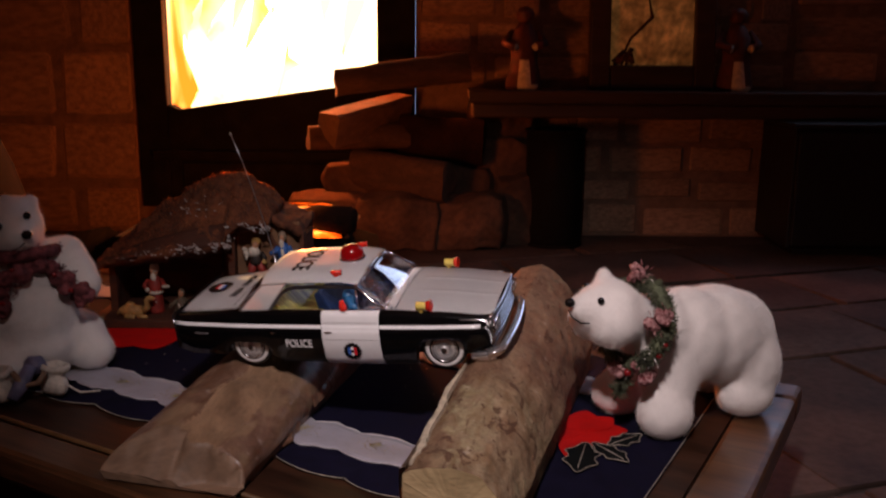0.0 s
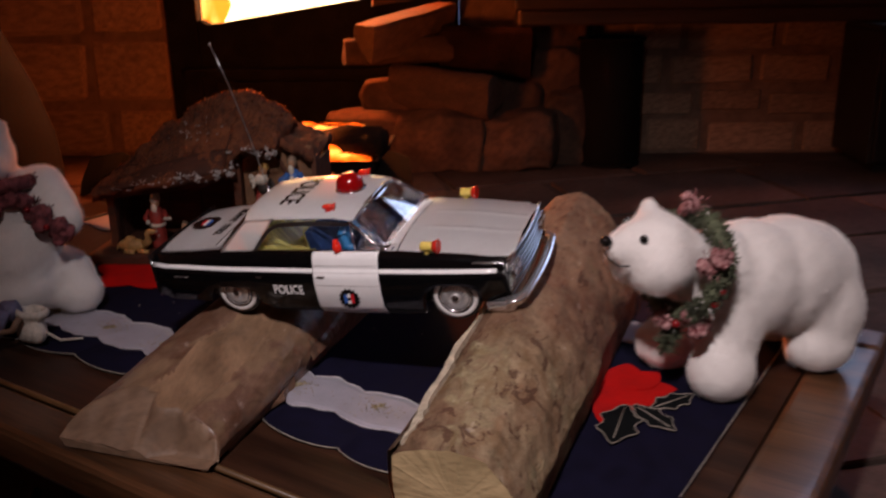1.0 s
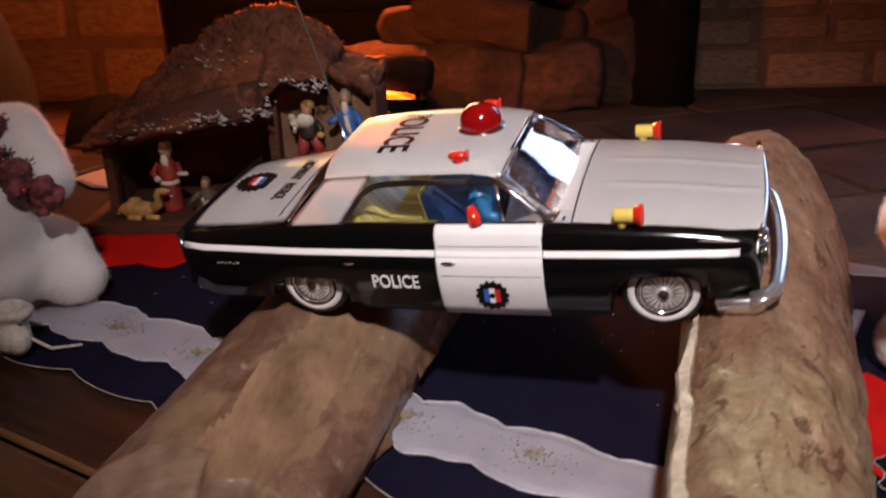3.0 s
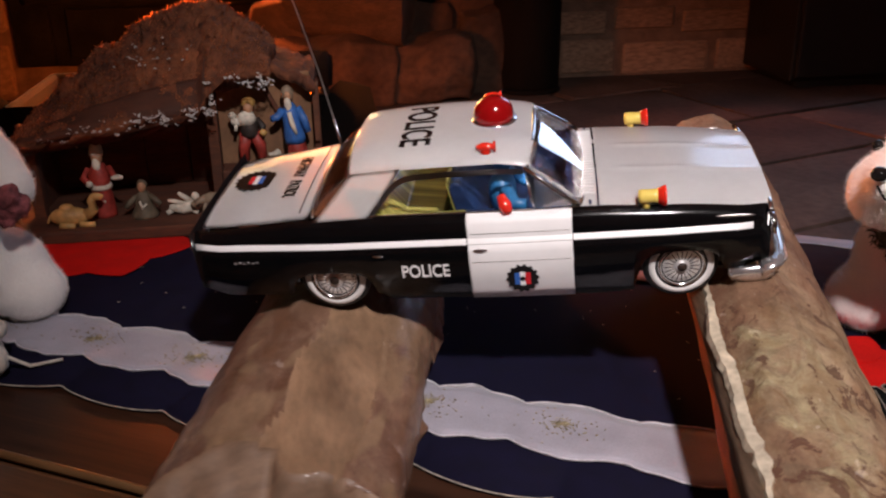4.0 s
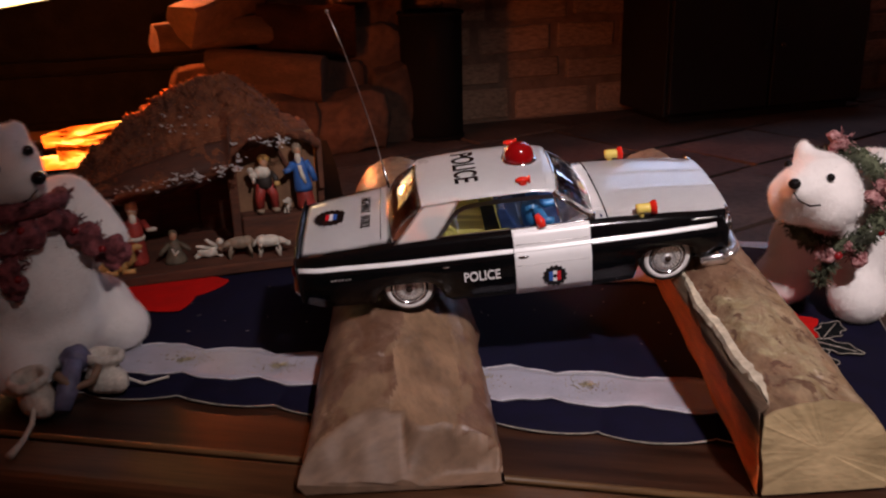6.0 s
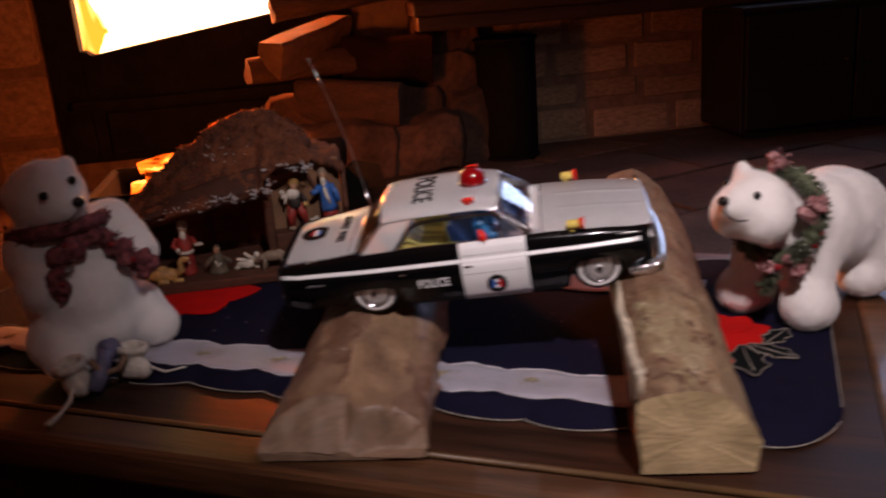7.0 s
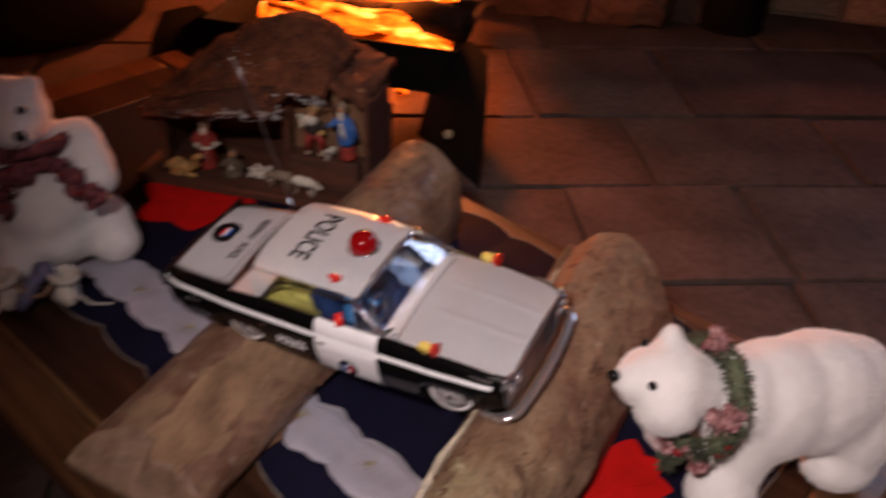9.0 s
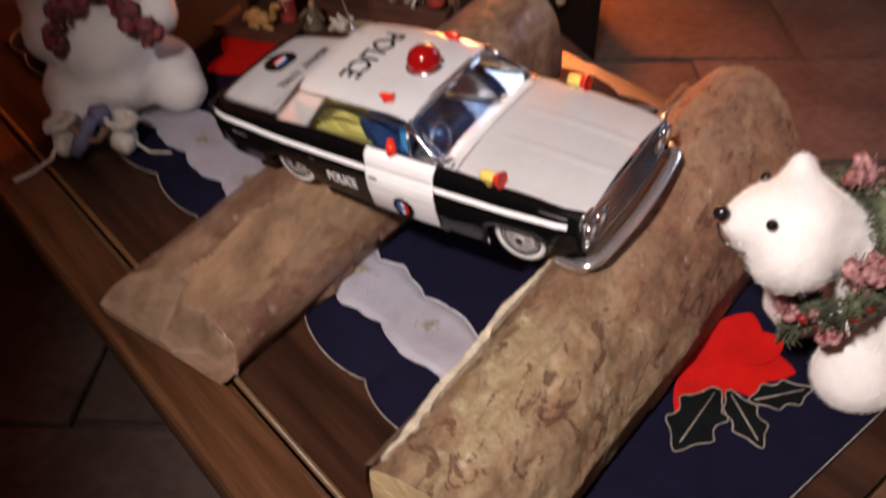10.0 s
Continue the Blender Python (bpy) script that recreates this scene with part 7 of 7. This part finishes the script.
for sx, sy in ((1, -1), (-1, -1), (1, 1), (-1, 1)):
    if sy > 0:
        leg = tube(bmesh.new(), [(sx * 0.185, sy * 0.095, 0.12), (sx * 0.190, sy * 0.115, 0.05), (sx * 0.195, sy * 0.125, 0.002)], 0.018, 4)
    else:
        leg = fin_leg(sx, sy)
    part("leg", leg, "soot_black", brazier, "broad black iron leg", False, 0.004)
part("brass_knob", ball(bmesh.new(), (0.232, -0.190, 0.062), 0.008, seg=12), "gold_thread", brazier, "small brass knob")
r = random.Random(17)
for k in range(10):
    a = r.uniform(-0.18, 0.18)
    L = r.uniform(0.12, 0.175)
    c = Vector((r.uniform(0.005, 0.045), -0.085 + 0.019 * k, 0.170 + 0.022 * (k % 2)))
    way = Vector((math.cos(a), math.sin(a), r.uniform(-0.03, 0.05)))
    bm = bmesh.new()
    pts = [c + way * L * f for f in (-1, -0.7, -0.45, -0.2, 0.05, 0.3, 0.55, 0.8, 1)]
    tube(bm, pts, [0.010, 0.017, 0.019, 0.021, 0.018, 0.020, 0.019, 0.017, 0.011], 12)
    rough_up(bm, 0.010, 70, k)
    part("burning_log", bm, "soot" if k in (3, 8) else "ember", brazier, "charred log" if k in (3, 8) else "glowing half-burnt log")
bm = bmesh.new()
for k in range(24):
    a, q = r.uniform(0, 2 * math.pi), math.sqrt(r.random())
    ball(bm, (0.10 * q * math.cos(a), 0.05 + 0.05 * q * math.sin(a), 0.008), (r.uniform(0.008, 0.018), r.uniform(0.008, 0.015), 0.0085), seg=8)
tagged(part("fallen_embers", bm, "ember", brazier, "glowing embers fallen under the pan", False), kind="stuff")
char = tube(bmesh.new(), [(0.10, -0.03, 0.195), (0.16, -0.05, 0.205), (0.228, -0.07, 0.208)], [0.024, 0.030, 0.026], 10)
part("burning_log", rough_up(char, 0.008, 60, 3), "soot", brazier, "charred black log end")


# ---- fireplace with stove ----
stove = thing("wood_stove", "black cast-iron stove set in the stone wall with a blazing fire", "stove", Matrix.Translation((-0.495, BACK, 0.08)))


def vl(x, y, z):
    return (x + 0.495, y - BACK, z - 0.08)


def vslab(xa, xb, ya, yb, za, zb):
    a, b = vl(xa, ya, za), vl(xb, yb, zb)
    return slab(a[0], b[0], a[1], b[1], a[2], b[2])


fx0, fx1, fz0, fz1 = FIRE
for b in ((fx0 - 0.088, fx0, 0.081, 1.048), (fx1, fx1 + 0.108, 0.081, 1.048)):
    part("front_post", vslab(b[0], b[1], BACK - 0.02, BACK + 0.03, b[2], b[3]), "black_iron", stove, "black iron front post", False, 0.004)
part("front_header", vslab(fx0 + 0.0005, fx1 - 0.0005, BACK - 0.02, BACK + 0.03, fz1, 1.048), "black_iron", stove, "black iron front header", False, 0.004)
# lower front: its top edge rises to the right
lo = [vl(fx0, 0, 0.081)[::2], vl(fx1, 0, 0.081)[::2], vl(fx1, 0, 0.452)[::2], vl(fx0 + 0.03, 0, 0.366)[::2], vl(fx0 + 0.012, 0, 0.378)[::2], vl(fx0, 0, 0.380)[::2]]
part("lower_front", extrude(bmesh.new(), lo, 0.05, axes((1, 0, 0), (0, 0, 1), (0, -1, 0), (0, 0.03, 0))), "black_iron", stove, "black iron lower front", False, 0.004)
part("ash_lip", vslab(-0.84, -0.25, BACK - 0.055, BACK - 0.022, 0.225, 0.25), "black_iron", stove, "narrow iron ash lip", False, 0.004)
part("lower_door", vslab(-0.76, -0.30, BACK - 0.035, BACK - 0.0215, 0.10, 0.215), "black_iron", stove, "plain iron ash door", False, 0.004)
chamber = bmesh.new()
for b in ((fx0 - 0.05, fx0 - 0.02, 2.66, 2.94, 0.30, 1.0), (fx1 + 0.02, fx1 + 0.05, 2.66, 2.94, 0.30, 1.0), (fx0 - 0.05, fx1 + 0.05, 2.94, 2.965, 0.30, 1.0), (fx0 - 0.05, fx1 + 0.05, 2.66, 2.94, 0.27, 0.30), (fx0 - 0.05, fx1 + 0.05, 2.66, 2.94, 1.0, 1.03)):
    a0, a1 = vl(b[0], b[2], b[4]), vl(b[1], b[3], b[5])
    slab(a0[0], a1[0], a0[1], a1[1], a0[2], a1[2], chamber)
part("fire_chamber", chamber, "soot", stove, "sooty firebrick chamber", False)
part("fire_bed_side", vslab(fx0 - 0.019, fx0 - 0.012, 2.665, 2.899, 0.31, 0.98), "flame_back", stove, "glowing side of the fire", False)
part("fire_bed", vslab(fx0 - 0.015, fx1 + 0.015, 2.90, 2.925, 0.31, 0.98), "flame_back", stove, "glowing heart of the fire", False)
r = random.Random(41)
for k in range(12):
    x = fx0 + 0.03 + (fx1 - fx0 - 0.06) * k / 11 + r.uniform(-0.02, 0.02)
    h = r.uniform(0.40, 0.64) * (0.55 + 0.45 * min(1.0, k / 5))
    w = r.uniform(0.03, 0.075)
    y = r.uniform(2.72, 2.86)
    pts, radii = [], []
    for i in range(8):
        f = i / 7
        pts.append(vl(x + 0.035 * math.sin(5 * f + k), y + 0.01 * math.sin(4 * f + 2 * k), 0.33 + h * f))
        radii.append(max(0.002, w * (0.45 + 0.9 * math.sin(math.pi * min(1, 0.2 + 0.8 * f))) * (1 - f) ** 0.6))
    part("flame", tube(bmesh.new(), pts, radii, 12), "flame", stove, "bright yellow flame")
for k in range(4):
    pts = [vl(-0.76 + 0.09 * k, 2.70 + 0.03 * (k % 2), 0.315 + 0.02 * (k % 2)), vl(-0.52 + 0.09 * k, 2.78, 0.33), vl(-0.33 + 0.03 * k, 2.84, 0.34)]
    bm = tube(bmesh.new(), pts, [0.03, 0.034, 0.028], 12)
    rough_up(bm, 0.008, 40, k)
    part("burning_log", bm, "ember", stove, "glowing burning log")


# ---- firewood stacked beside the fire ----
def firewood(a, b, ra, rb, label, seed, flat=0.0, mat="dark_bark", end="dull_split"):
    a, b = Vector(a), Vector(b)
    way = (b - a).normalized()
    side = way.cross(Vector((0, 0, 1))).normalized()
    up = side.cross(way)
    r2 = random.Random(seed)
    prof = []
    for k in range(16):
        t = 2 * math.pi * k / 16
        rr = 1.0 + 0.14 * math.sin(3 * t + seed) + r2.uniform(-0.05, 0.05)
        s = math.sin(t)
        prof.append((rr * math.cos(t), max(-flat if flat else -2, s * rr) if s < 0 else s * rr))
    mid = (a + b) / 2
    rings = []
    for i in range(10):
        f = i / 9
        c = a + (b - a) * f - mid
        rad = ra + (rb - ra) * f
        rings.append([c + rad * (p * side + q * up) + 0.006 * noise.noise_vector((c + mid) * 20 + Vector((p, q, seed))) for p, q in prof])
    log = thing("firewood_log", label, "firewood", Matrix.Translation(mid), "firewood stacked by the fireplace")
    part("bark", loft(bmesh.new(), rings, caps=False), mat, log)
    for ring in (rings[0], rings[-1]):
        bm = bmesh.new()
        bm.faces.new([bm.verts.new(p) for p in ring])
        part("cut_end", bm, end, log, "split wood end", False)


firewood((-0.290, 2.42, 0.448), (0.068, 2.49, 0.492), 0.034, 0.040, "dark split firewood log on the stack by the fire", 3)
firewood((-0.368, 2.44, 0.300), (-0.10, 2.52, 0.300), 0.034, 0.036, "round bark firewood log low on the stack", 9)
firewood((0.018, 2.410, 0.190), (-0.245, 2.515, 0.214), 0.054, 0.058, "thick round firewood log with a sawn end on the hearth", 14)
# black log put in for the dark niche behind the stack
firewood((0.120, 2.505, 0.285), (-0.12, 2.545, 0.300), 0.062, 0.058, "black log shape standing in for the dark hole behind the stack", 21, 0.0, "soot", "soot")


def split_billet(a, b, size, label):
    """A split log of triangular section: two pale faces and bark behind."""
    a, b = Vector(a), Vector(b)
    way = (b - a).normalized()
    side = way.cross(Vector((0, 0, 1))).normalized()
    up = side.cross(way)
    mid = (a + b) / 2
    corners = ((0.15, -1.20), (0.82, 0.42), (0.70, 0.62), (-0.70, 0.72), (-1.0, 0.15), (-0.55, -0.70))
    rings = []
    for i in range(12):
        c = a + (b - a) * i / 11 - mid
        rings.append([c + size * (p * side + q * up) + 0.004 * noise.noise_vector((c + mid) * 16 + Vector((p, q, 4))) for p, q in corners])
    log = thing("firewood_log", label, "firewood", Matrix.Translation(mid), "firewood stacked by the fireplace")
    part("split_face", loft(bmesh.new(), [r_[:4] for r_ in rings], closed=False), "dull_split", log, "pale split faces", False)
    part("bark", loft(bmesh.new(), [[r_[3], r_[4], r_[5], r_[0]] for r_ in rings], closed=False), "dark_bark", log)
    for ring in (rings[0], rings[-1]):
        bm = bmesh.new()
        bm.faces.new([bm.verts.new(q) for q in ring])
        part("cut_end", bm, "dull_split", log, "split wood end", False)


split_billet((-0.300, 2.370, 0.340), (-0.110, 2.585, 0.385), 0.050, "split firewood log with pale faces on the stack")

# rough blocks of the raised hearth
hearth = thing("hearth_stones", "raised hearth of rough rounded stone blocks below the firewood", "stones", Matrix.Translation((-0.05, 2.46, 0)))
for k, (x, y, z, rx, ry, rz) in enumerate(((-0.31, 2.49, 0.055, 0.115, 0.105, 0.075), (-0.12, 2.47, 0.060, 0.115, 0.105, 0.078), (0.075, 2.475, 0.058, 0.105, 0.100, 0.078), (0.22, 2.535, 0.085, 0.085, 0.075, 0.105),
                                           (-0.20, 2.54, 0.165, 0.13, 0.075, 0.06), (0.02, 2.55, 0.165, 0.12, 0.065, 0.055), (0.19, 2.565, 0.225, 0.09, 0.05, 0.075), (0.165, 2.575, 0.345, 0.10, 0.042, 0.06))):
    bm = bmesh.new()
    bmesh.ops.create_cube(bm, size=2.0)
    bmesh.ops.subdivide_edges(bm, edges=bm.edges[:], cuts=15, use_grid_fill=True)
    for v in bm.verts:
        # a block with well rounded corners and a broken face
        soft = v.co.normalized() * 1.18
        v.co = v.co.lerp(soft, 0.42)
        v.co = Vector((v.co.x * rx + x + 0.05, v.co.y * ry + y - 2.46, v.co.z * rz + max(z, rz * 0.9)))
        v.co += 0.020 * noise.noise_vector(v.co * 9 + Vector((k, 0, 0))) + 0.008 * noise.noise_vector(v.co * 30)
        v.co.z = max(0.0, v.co.z)
        v.co.y = min(v.co.y, BACK - 2.46 - 0.002)
    part("hearth_block", bm, "dimmed_stone", hearth)

# ---- mantel, picture, statuettes, dark bin and cabinet ----
mantel = thing("mantel_shelf", "thick dark wooden mantel shelf on the stone wall", "shelf", Matrix.Translation((0.85, BACK, 0.36)))
part("shelf_board", slab(-0.78, 0.78, -0.17, -0.001, 0.040, 0.075), "beam", mantel, "", False, 0.005)
part("shelf_moulding", slab(-0.77, 0.77, -0.155, -0.001, 0.0, 0.0395), "beam", mantel, "", False, 0.006)
picture = thing("framed_picture", "amber picture with an added glow in a thick dark frame standing on the mantel", "picture", pose(0.585, BACK - 0.075, 0.437, -6, 0, 0))
for a in ((-0.175, -0.118, 0, 0.42), (0.118, 0.175, 0, 0.42)):
    part("frame_side", slab(a[0], a[1], -0.02, 0.02, a[2], a[3]), "beam", picture, "", False, 0.004)
for a in ((0, 0.066), (0.355, 0.42)):
    part("frame_rail", slab(-0.117, 0.117, -0.02, 0.02, a[0], a[1]), "beam", picture, "", False, 0.004)
part("print", slab(-0.119, 0.119, 0.004, 0.010, 0.06, 0.36), "amber_print", picture, "amber landscape print with a weak glow put into it", False)
r = random.Random(3)
bm = bmesh.new()
for k in range(12):
    tube(bm, [(-0.11 + r.uniform(0, 0.06), 0.001, 0.066 + r.uniform(0, 0.01)), (-0.10 + r.uniform(0, 0.05), 0.001, 0.085 + r.uniform(0, 0.03))], r.uniform(0.003, 0.008), 6)
tube(bm, [(-0.09, 0.001, 0.07), (-0.06, 0.001, 0.14), (0.0, 0.001, 0.20), (-0.02, 0.001, 0.30)], [0.004, 0.004, 0.006, 0.003], 6)
part("painted_shapes", bm, "stable_wood", picture, "dark painted plants")
for x, lab in ((0.225, "red and white statuette on the mantel shelf, darkened as if in shade"), (0.815, "red and white statuette beside the picture, darkened as if in shade")):
    ob = figure("mantel_statuette", lab, x, BACK - 0.09, 0.4355, 0.230, "shaded_red", 0.052)
    pale_cuffs(ob, 0.042)
bin_ = thing("black_bin", "tall black cylindrical bin standing before the stone wall", "bin", Matrix.Translation((0.318, 2.50, 0)))
part("drum", lathe(bmesh.new(), [(0.0, 0.012), (0.078, 0.012), (0.080, 0.016), (0.082, 0.32), (0.078, 0.32), (0.074, 0.02), (0.0, 0.018)], None, 40), "soot_black", bin_)
part("rim", tube(bmesh.new(), [(0.083 * math.cos(a), 0.083 * math.sin(a), 0.324) for a in np.linspace(0, 2 * math.pi, 41)], 0.005, 8), "soot_black", bin_, "rolled rim")
part("foot_ring", lathe(bmesh.new(), [(0.0, 0.0), (0.083, 0.0), (0.084, 0.004), (0.080, 0.0115), (0.0, 0.0115)], None, 40), "soot_black", bin_)
cabinet = thing("black_cabinet", "low black cabinet against the stone wall", "cabinet", Matrix.Translation((1.262, 2.465, 0)))
part("carcass", slab(-0.325, 0.325, -0.10, 0.148, 0.02, 0.345), "black_wood", cabinet, "", False, 0.004)
part("top", slab(-0.335, 0.335, -0.115, 0.118, 0.346, 0.359), "black_wood", cabinet, "", False, 0.003)
for s in (-1, 1):
    door = part("door", slab(min(s * 0.004, s * 0.318), max(s * 0.004, s * 0.318), -0.117, -0.1015, 0.03, 0.335), "black_wood", cabinet, "", False, 0.003)
    part("knob", ball(bmesh.new(), (s * 0.03, -0.123, 0.2), 0.007, seg=10), "grey_iron", door)
part("plinth", slab(-0.30, 0.30, -0.085, 0.11, 0.0, 0.0195), "black_wood", cabinet, "", False)
# big black iron kettle beside the fire pan
kettle = thing("iron_kettle", "big sooty black iron kettle standing on the stone flags", "kettle", Matrix.Translation((-1.21, 1.98, 0)))
part("body", lathe(bmesh.new(), [(0, 0.0), (0.19, 0.0), (0.245, 0.02), (0.262, 0.07), (0.255, 0.16), (0.225, 0.27), (0.185, 0.37), (0.165, 0.42), (0.172, 0.43), (0.160, 0.435), (0, 0.435)], None, 48), "soot_black", kettle)
part("lid", lathe(bmesh.new(), [(0, 0.436), (0.158, 0.436), (0.150, 0.450), (0.08, 0.478), (0, 0.486)], None, 40), "soot_black", kettle, "domed iron lid")
part("knob", ball(bmesh.new(), (0, 0, 0.497), (0.020, 0.020, 0.016), seg=14), "soot_black", kettle)
for side in (-1, 1):
    part("lug", ball(bmesh.new(), (0, side * 0.172, 0.415), (0.014, 0.014, 0.020), seg=12), "soot_black", kettle)
part("handle", tube(bmesh.new(), [(0.004, 0.172 * math.cos(a), 0.415 + 0.16 * math.sin(a)) for a in np.linspace(0, math.pi, 25)], 0.007, 8), "soot_black", kettle, "arched iron handle")

# added lamp body around the fill light, behind the viewer and unseen
lamp = thing("added_floor_lamp", "added, unseen floor lamp with a black cone shade around the fill light", "lamp", Matrix.Translation((FILL_SPOT[0], FILL_SPOT[1] - 0.55, 0)))
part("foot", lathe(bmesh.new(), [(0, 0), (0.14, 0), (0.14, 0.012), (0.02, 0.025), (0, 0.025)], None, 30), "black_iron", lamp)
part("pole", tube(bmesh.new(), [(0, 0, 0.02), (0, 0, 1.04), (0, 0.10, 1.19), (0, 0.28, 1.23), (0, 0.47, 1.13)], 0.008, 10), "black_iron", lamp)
aim = look((0, 0.55, FILL_SPOT[2]), (0.16, 1.51, 0.20))
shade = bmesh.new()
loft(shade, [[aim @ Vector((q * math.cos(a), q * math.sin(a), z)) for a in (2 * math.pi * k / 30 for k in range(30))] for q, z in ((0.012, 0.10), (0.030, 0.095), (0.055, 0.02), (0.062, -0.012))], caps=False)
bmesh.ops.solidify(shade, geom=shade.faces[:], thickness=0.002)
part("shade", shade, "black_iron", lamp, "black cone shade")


# ---- stones of the floor ----
r = random.Random(12)
row_edges = [-1.70, -1.25, -0.80, -0.42, -0.02, 0.40, 0.815, 1.25, 1.52, 1.78, 2.12, 2.45, 2.85, 3.2]
fixed = {6: [0.80], 7: [0.82], 8: [0.685]}
flag_axes = pose(0, 0, 0, 0, 0, 18)
count = 0
for i, (n0, n1) in enumerate(zip(row_edges, row_edges[1:])):
    s = -2.4 + r.uniform(0, 0.3)
    joints = [s]
    marks = list(fixed.get(i, []))
    while s < 3.4:
        step = r.uniform(0.30, 0.62)
        if marks and s + step > marks[0] - 0.22:
            step = marks.pop(0) - s
        s += step
        joints.append(s)
    for a, b in zip(joints, joints[1:]):
        g = 0.006
        quad = [(a + g, n0 + g), (b - g, n0 + g), (b - g, n1 - g), (a + g, n1 - g)]
        quad = [(p + r.uniform(-0.012, 0.012), q + r.uniform(-0.006, 0.006)) for p, q in quad]
        c = flag_axes @ Vector(((a + b) / 2, (n0 + n1) / 2, 0))
        if not (LEFT - 0.4 < c.x < RIGHT + 0.3 and FRONT - 0.3 < c.y < BACK + 0.3):
            continue
        pts = [flag_axes @ Vector((p, q, 0)) for p, q in quad]
        pts = [Vector((min(max(p.x, LEFT), RIGHT), min(max(p.y, FRONT), BACK), 0)) for p in pts]
        area2 = sum(p.x * q.y - q.x * p.y for p, q in zip(pts, pts[1:] + pts[:1]))
        if area2 < 0.01:
            continue
        cc = sum(pts, Vector()) / 4
        bm = bmesh.new()
        lift = r.uniform(-0.0015, 0.0015)
        tilt = Vector((r.uniform(-0.004, 0.004), r.uniform(-0.004, 0.004), 0))
        rings = []
        for shrink, z in ((1.0, -0.010), (1.0, -0.003), (0.993, 0.0)):
            ring = []
            for p, q in zip(pts, pts[1:] + pts[:1]):
                for f in (0, 0.5):
                    w = p + (q - p) * f
                    d = (w - cc) * shrink
                    ring.append(Vector((d.x, d.y, z + (lift + d.dot(tilt) if z > -0.01 else 0))))
            rings.append(ring)
        loft(bm, rings)
        ob = part("flagstone", bm, "flag", floor, smooth=False)
        ob.location = (cc.x, cc.y, 0)
        count += 1

# ---- stones of the fireplace wall ----
shared = []
for k in range(10):
    rr = random.Random(100 + k)
    bm = bmesh.new()
    nx, nz = 5, 3
    rows = []
    for i in range(nz + 1):
        for_row = []
        for j in range(nx + 1):
            u, w = (-0.5, -0.455, -0.16, 0.15, 0.46, 0.5)[j], (-0.5, -0.42, 0.43, 0.5)[i]
            edge = min(0.5 - abs(u), 0.5 - abs(w))
            y = -0.5 - (0.0 if edge < 0.01 else 0.5 * rr.uniform(0.7, 1.0))
            for_row.append((u * 0.97 + rr.uniform(-0.012, 0.012), y, w * 0.96 + rr.uniform(-0.02, 0.02)))
        rows.append(for_row)
    loft(bm, rows, closed=False)
    bmesh.ops.recalc_face_normals(bm, faces=bm.faces[:])
    mesh = bpy.data.meshes.new("stone")
    bm.to_mesh(mesh)
    bm.free()
    mesh.materials.append(M["stone"])
    shared.append(mesh)


def lay_stones(xa, xb, za, zb, course, seed):
    rr = random.Random(seed)
    z = za
    while z < zb - 0.02:
        h = min(course * rr.uniform(0.8, 1.25), zb - z)
        if zb - z - h < 0.03:
            h = zb - z
        x = xa
        while x < xb - 0.02:
            w = min(rr.uniform(1.1, 3.2) * course, xb - x)
            if xb - x - w < 0.05:
                w = xb - x
            ob = new("stone", rr.choice(shared))
            ob.parent = back_wall
            depth = rr.uniform(0.008, 0.018)
            gap, rise = rr.uniform(0.007, 0.020), rr.uniform(-0.008, 0.008)
            ob.matrix_local = Matrix.Translation((x + w / 2, BACK + 0.5 * depth + 0.001, z + h / 2 + (rise if h > 0.06 else 0))) @ Matrix.Rotation(rr.uniform(-0.03, 0.03), 4, "Y") @ Matrix.Diagonal((w - gap, depth, h - 0.010 - abs(rise), 1))
            x += w
        z += h


lay_stones(-1.55, -0.892, 0.0, 1.0, 0.165, 1)
lay_stones(-0.078, 0.98, 0.0, 0.36, 0.084, 2)
lay_stones(-0.078, 1.0, 0.44, 0.95, 0.095, 3)
lay_stones(0.98, 2.45, 0.0, 0.36, 0.085, 4)
lay_stones(1.0, 2.45, 0.44, 0.73, 0.10, 5)
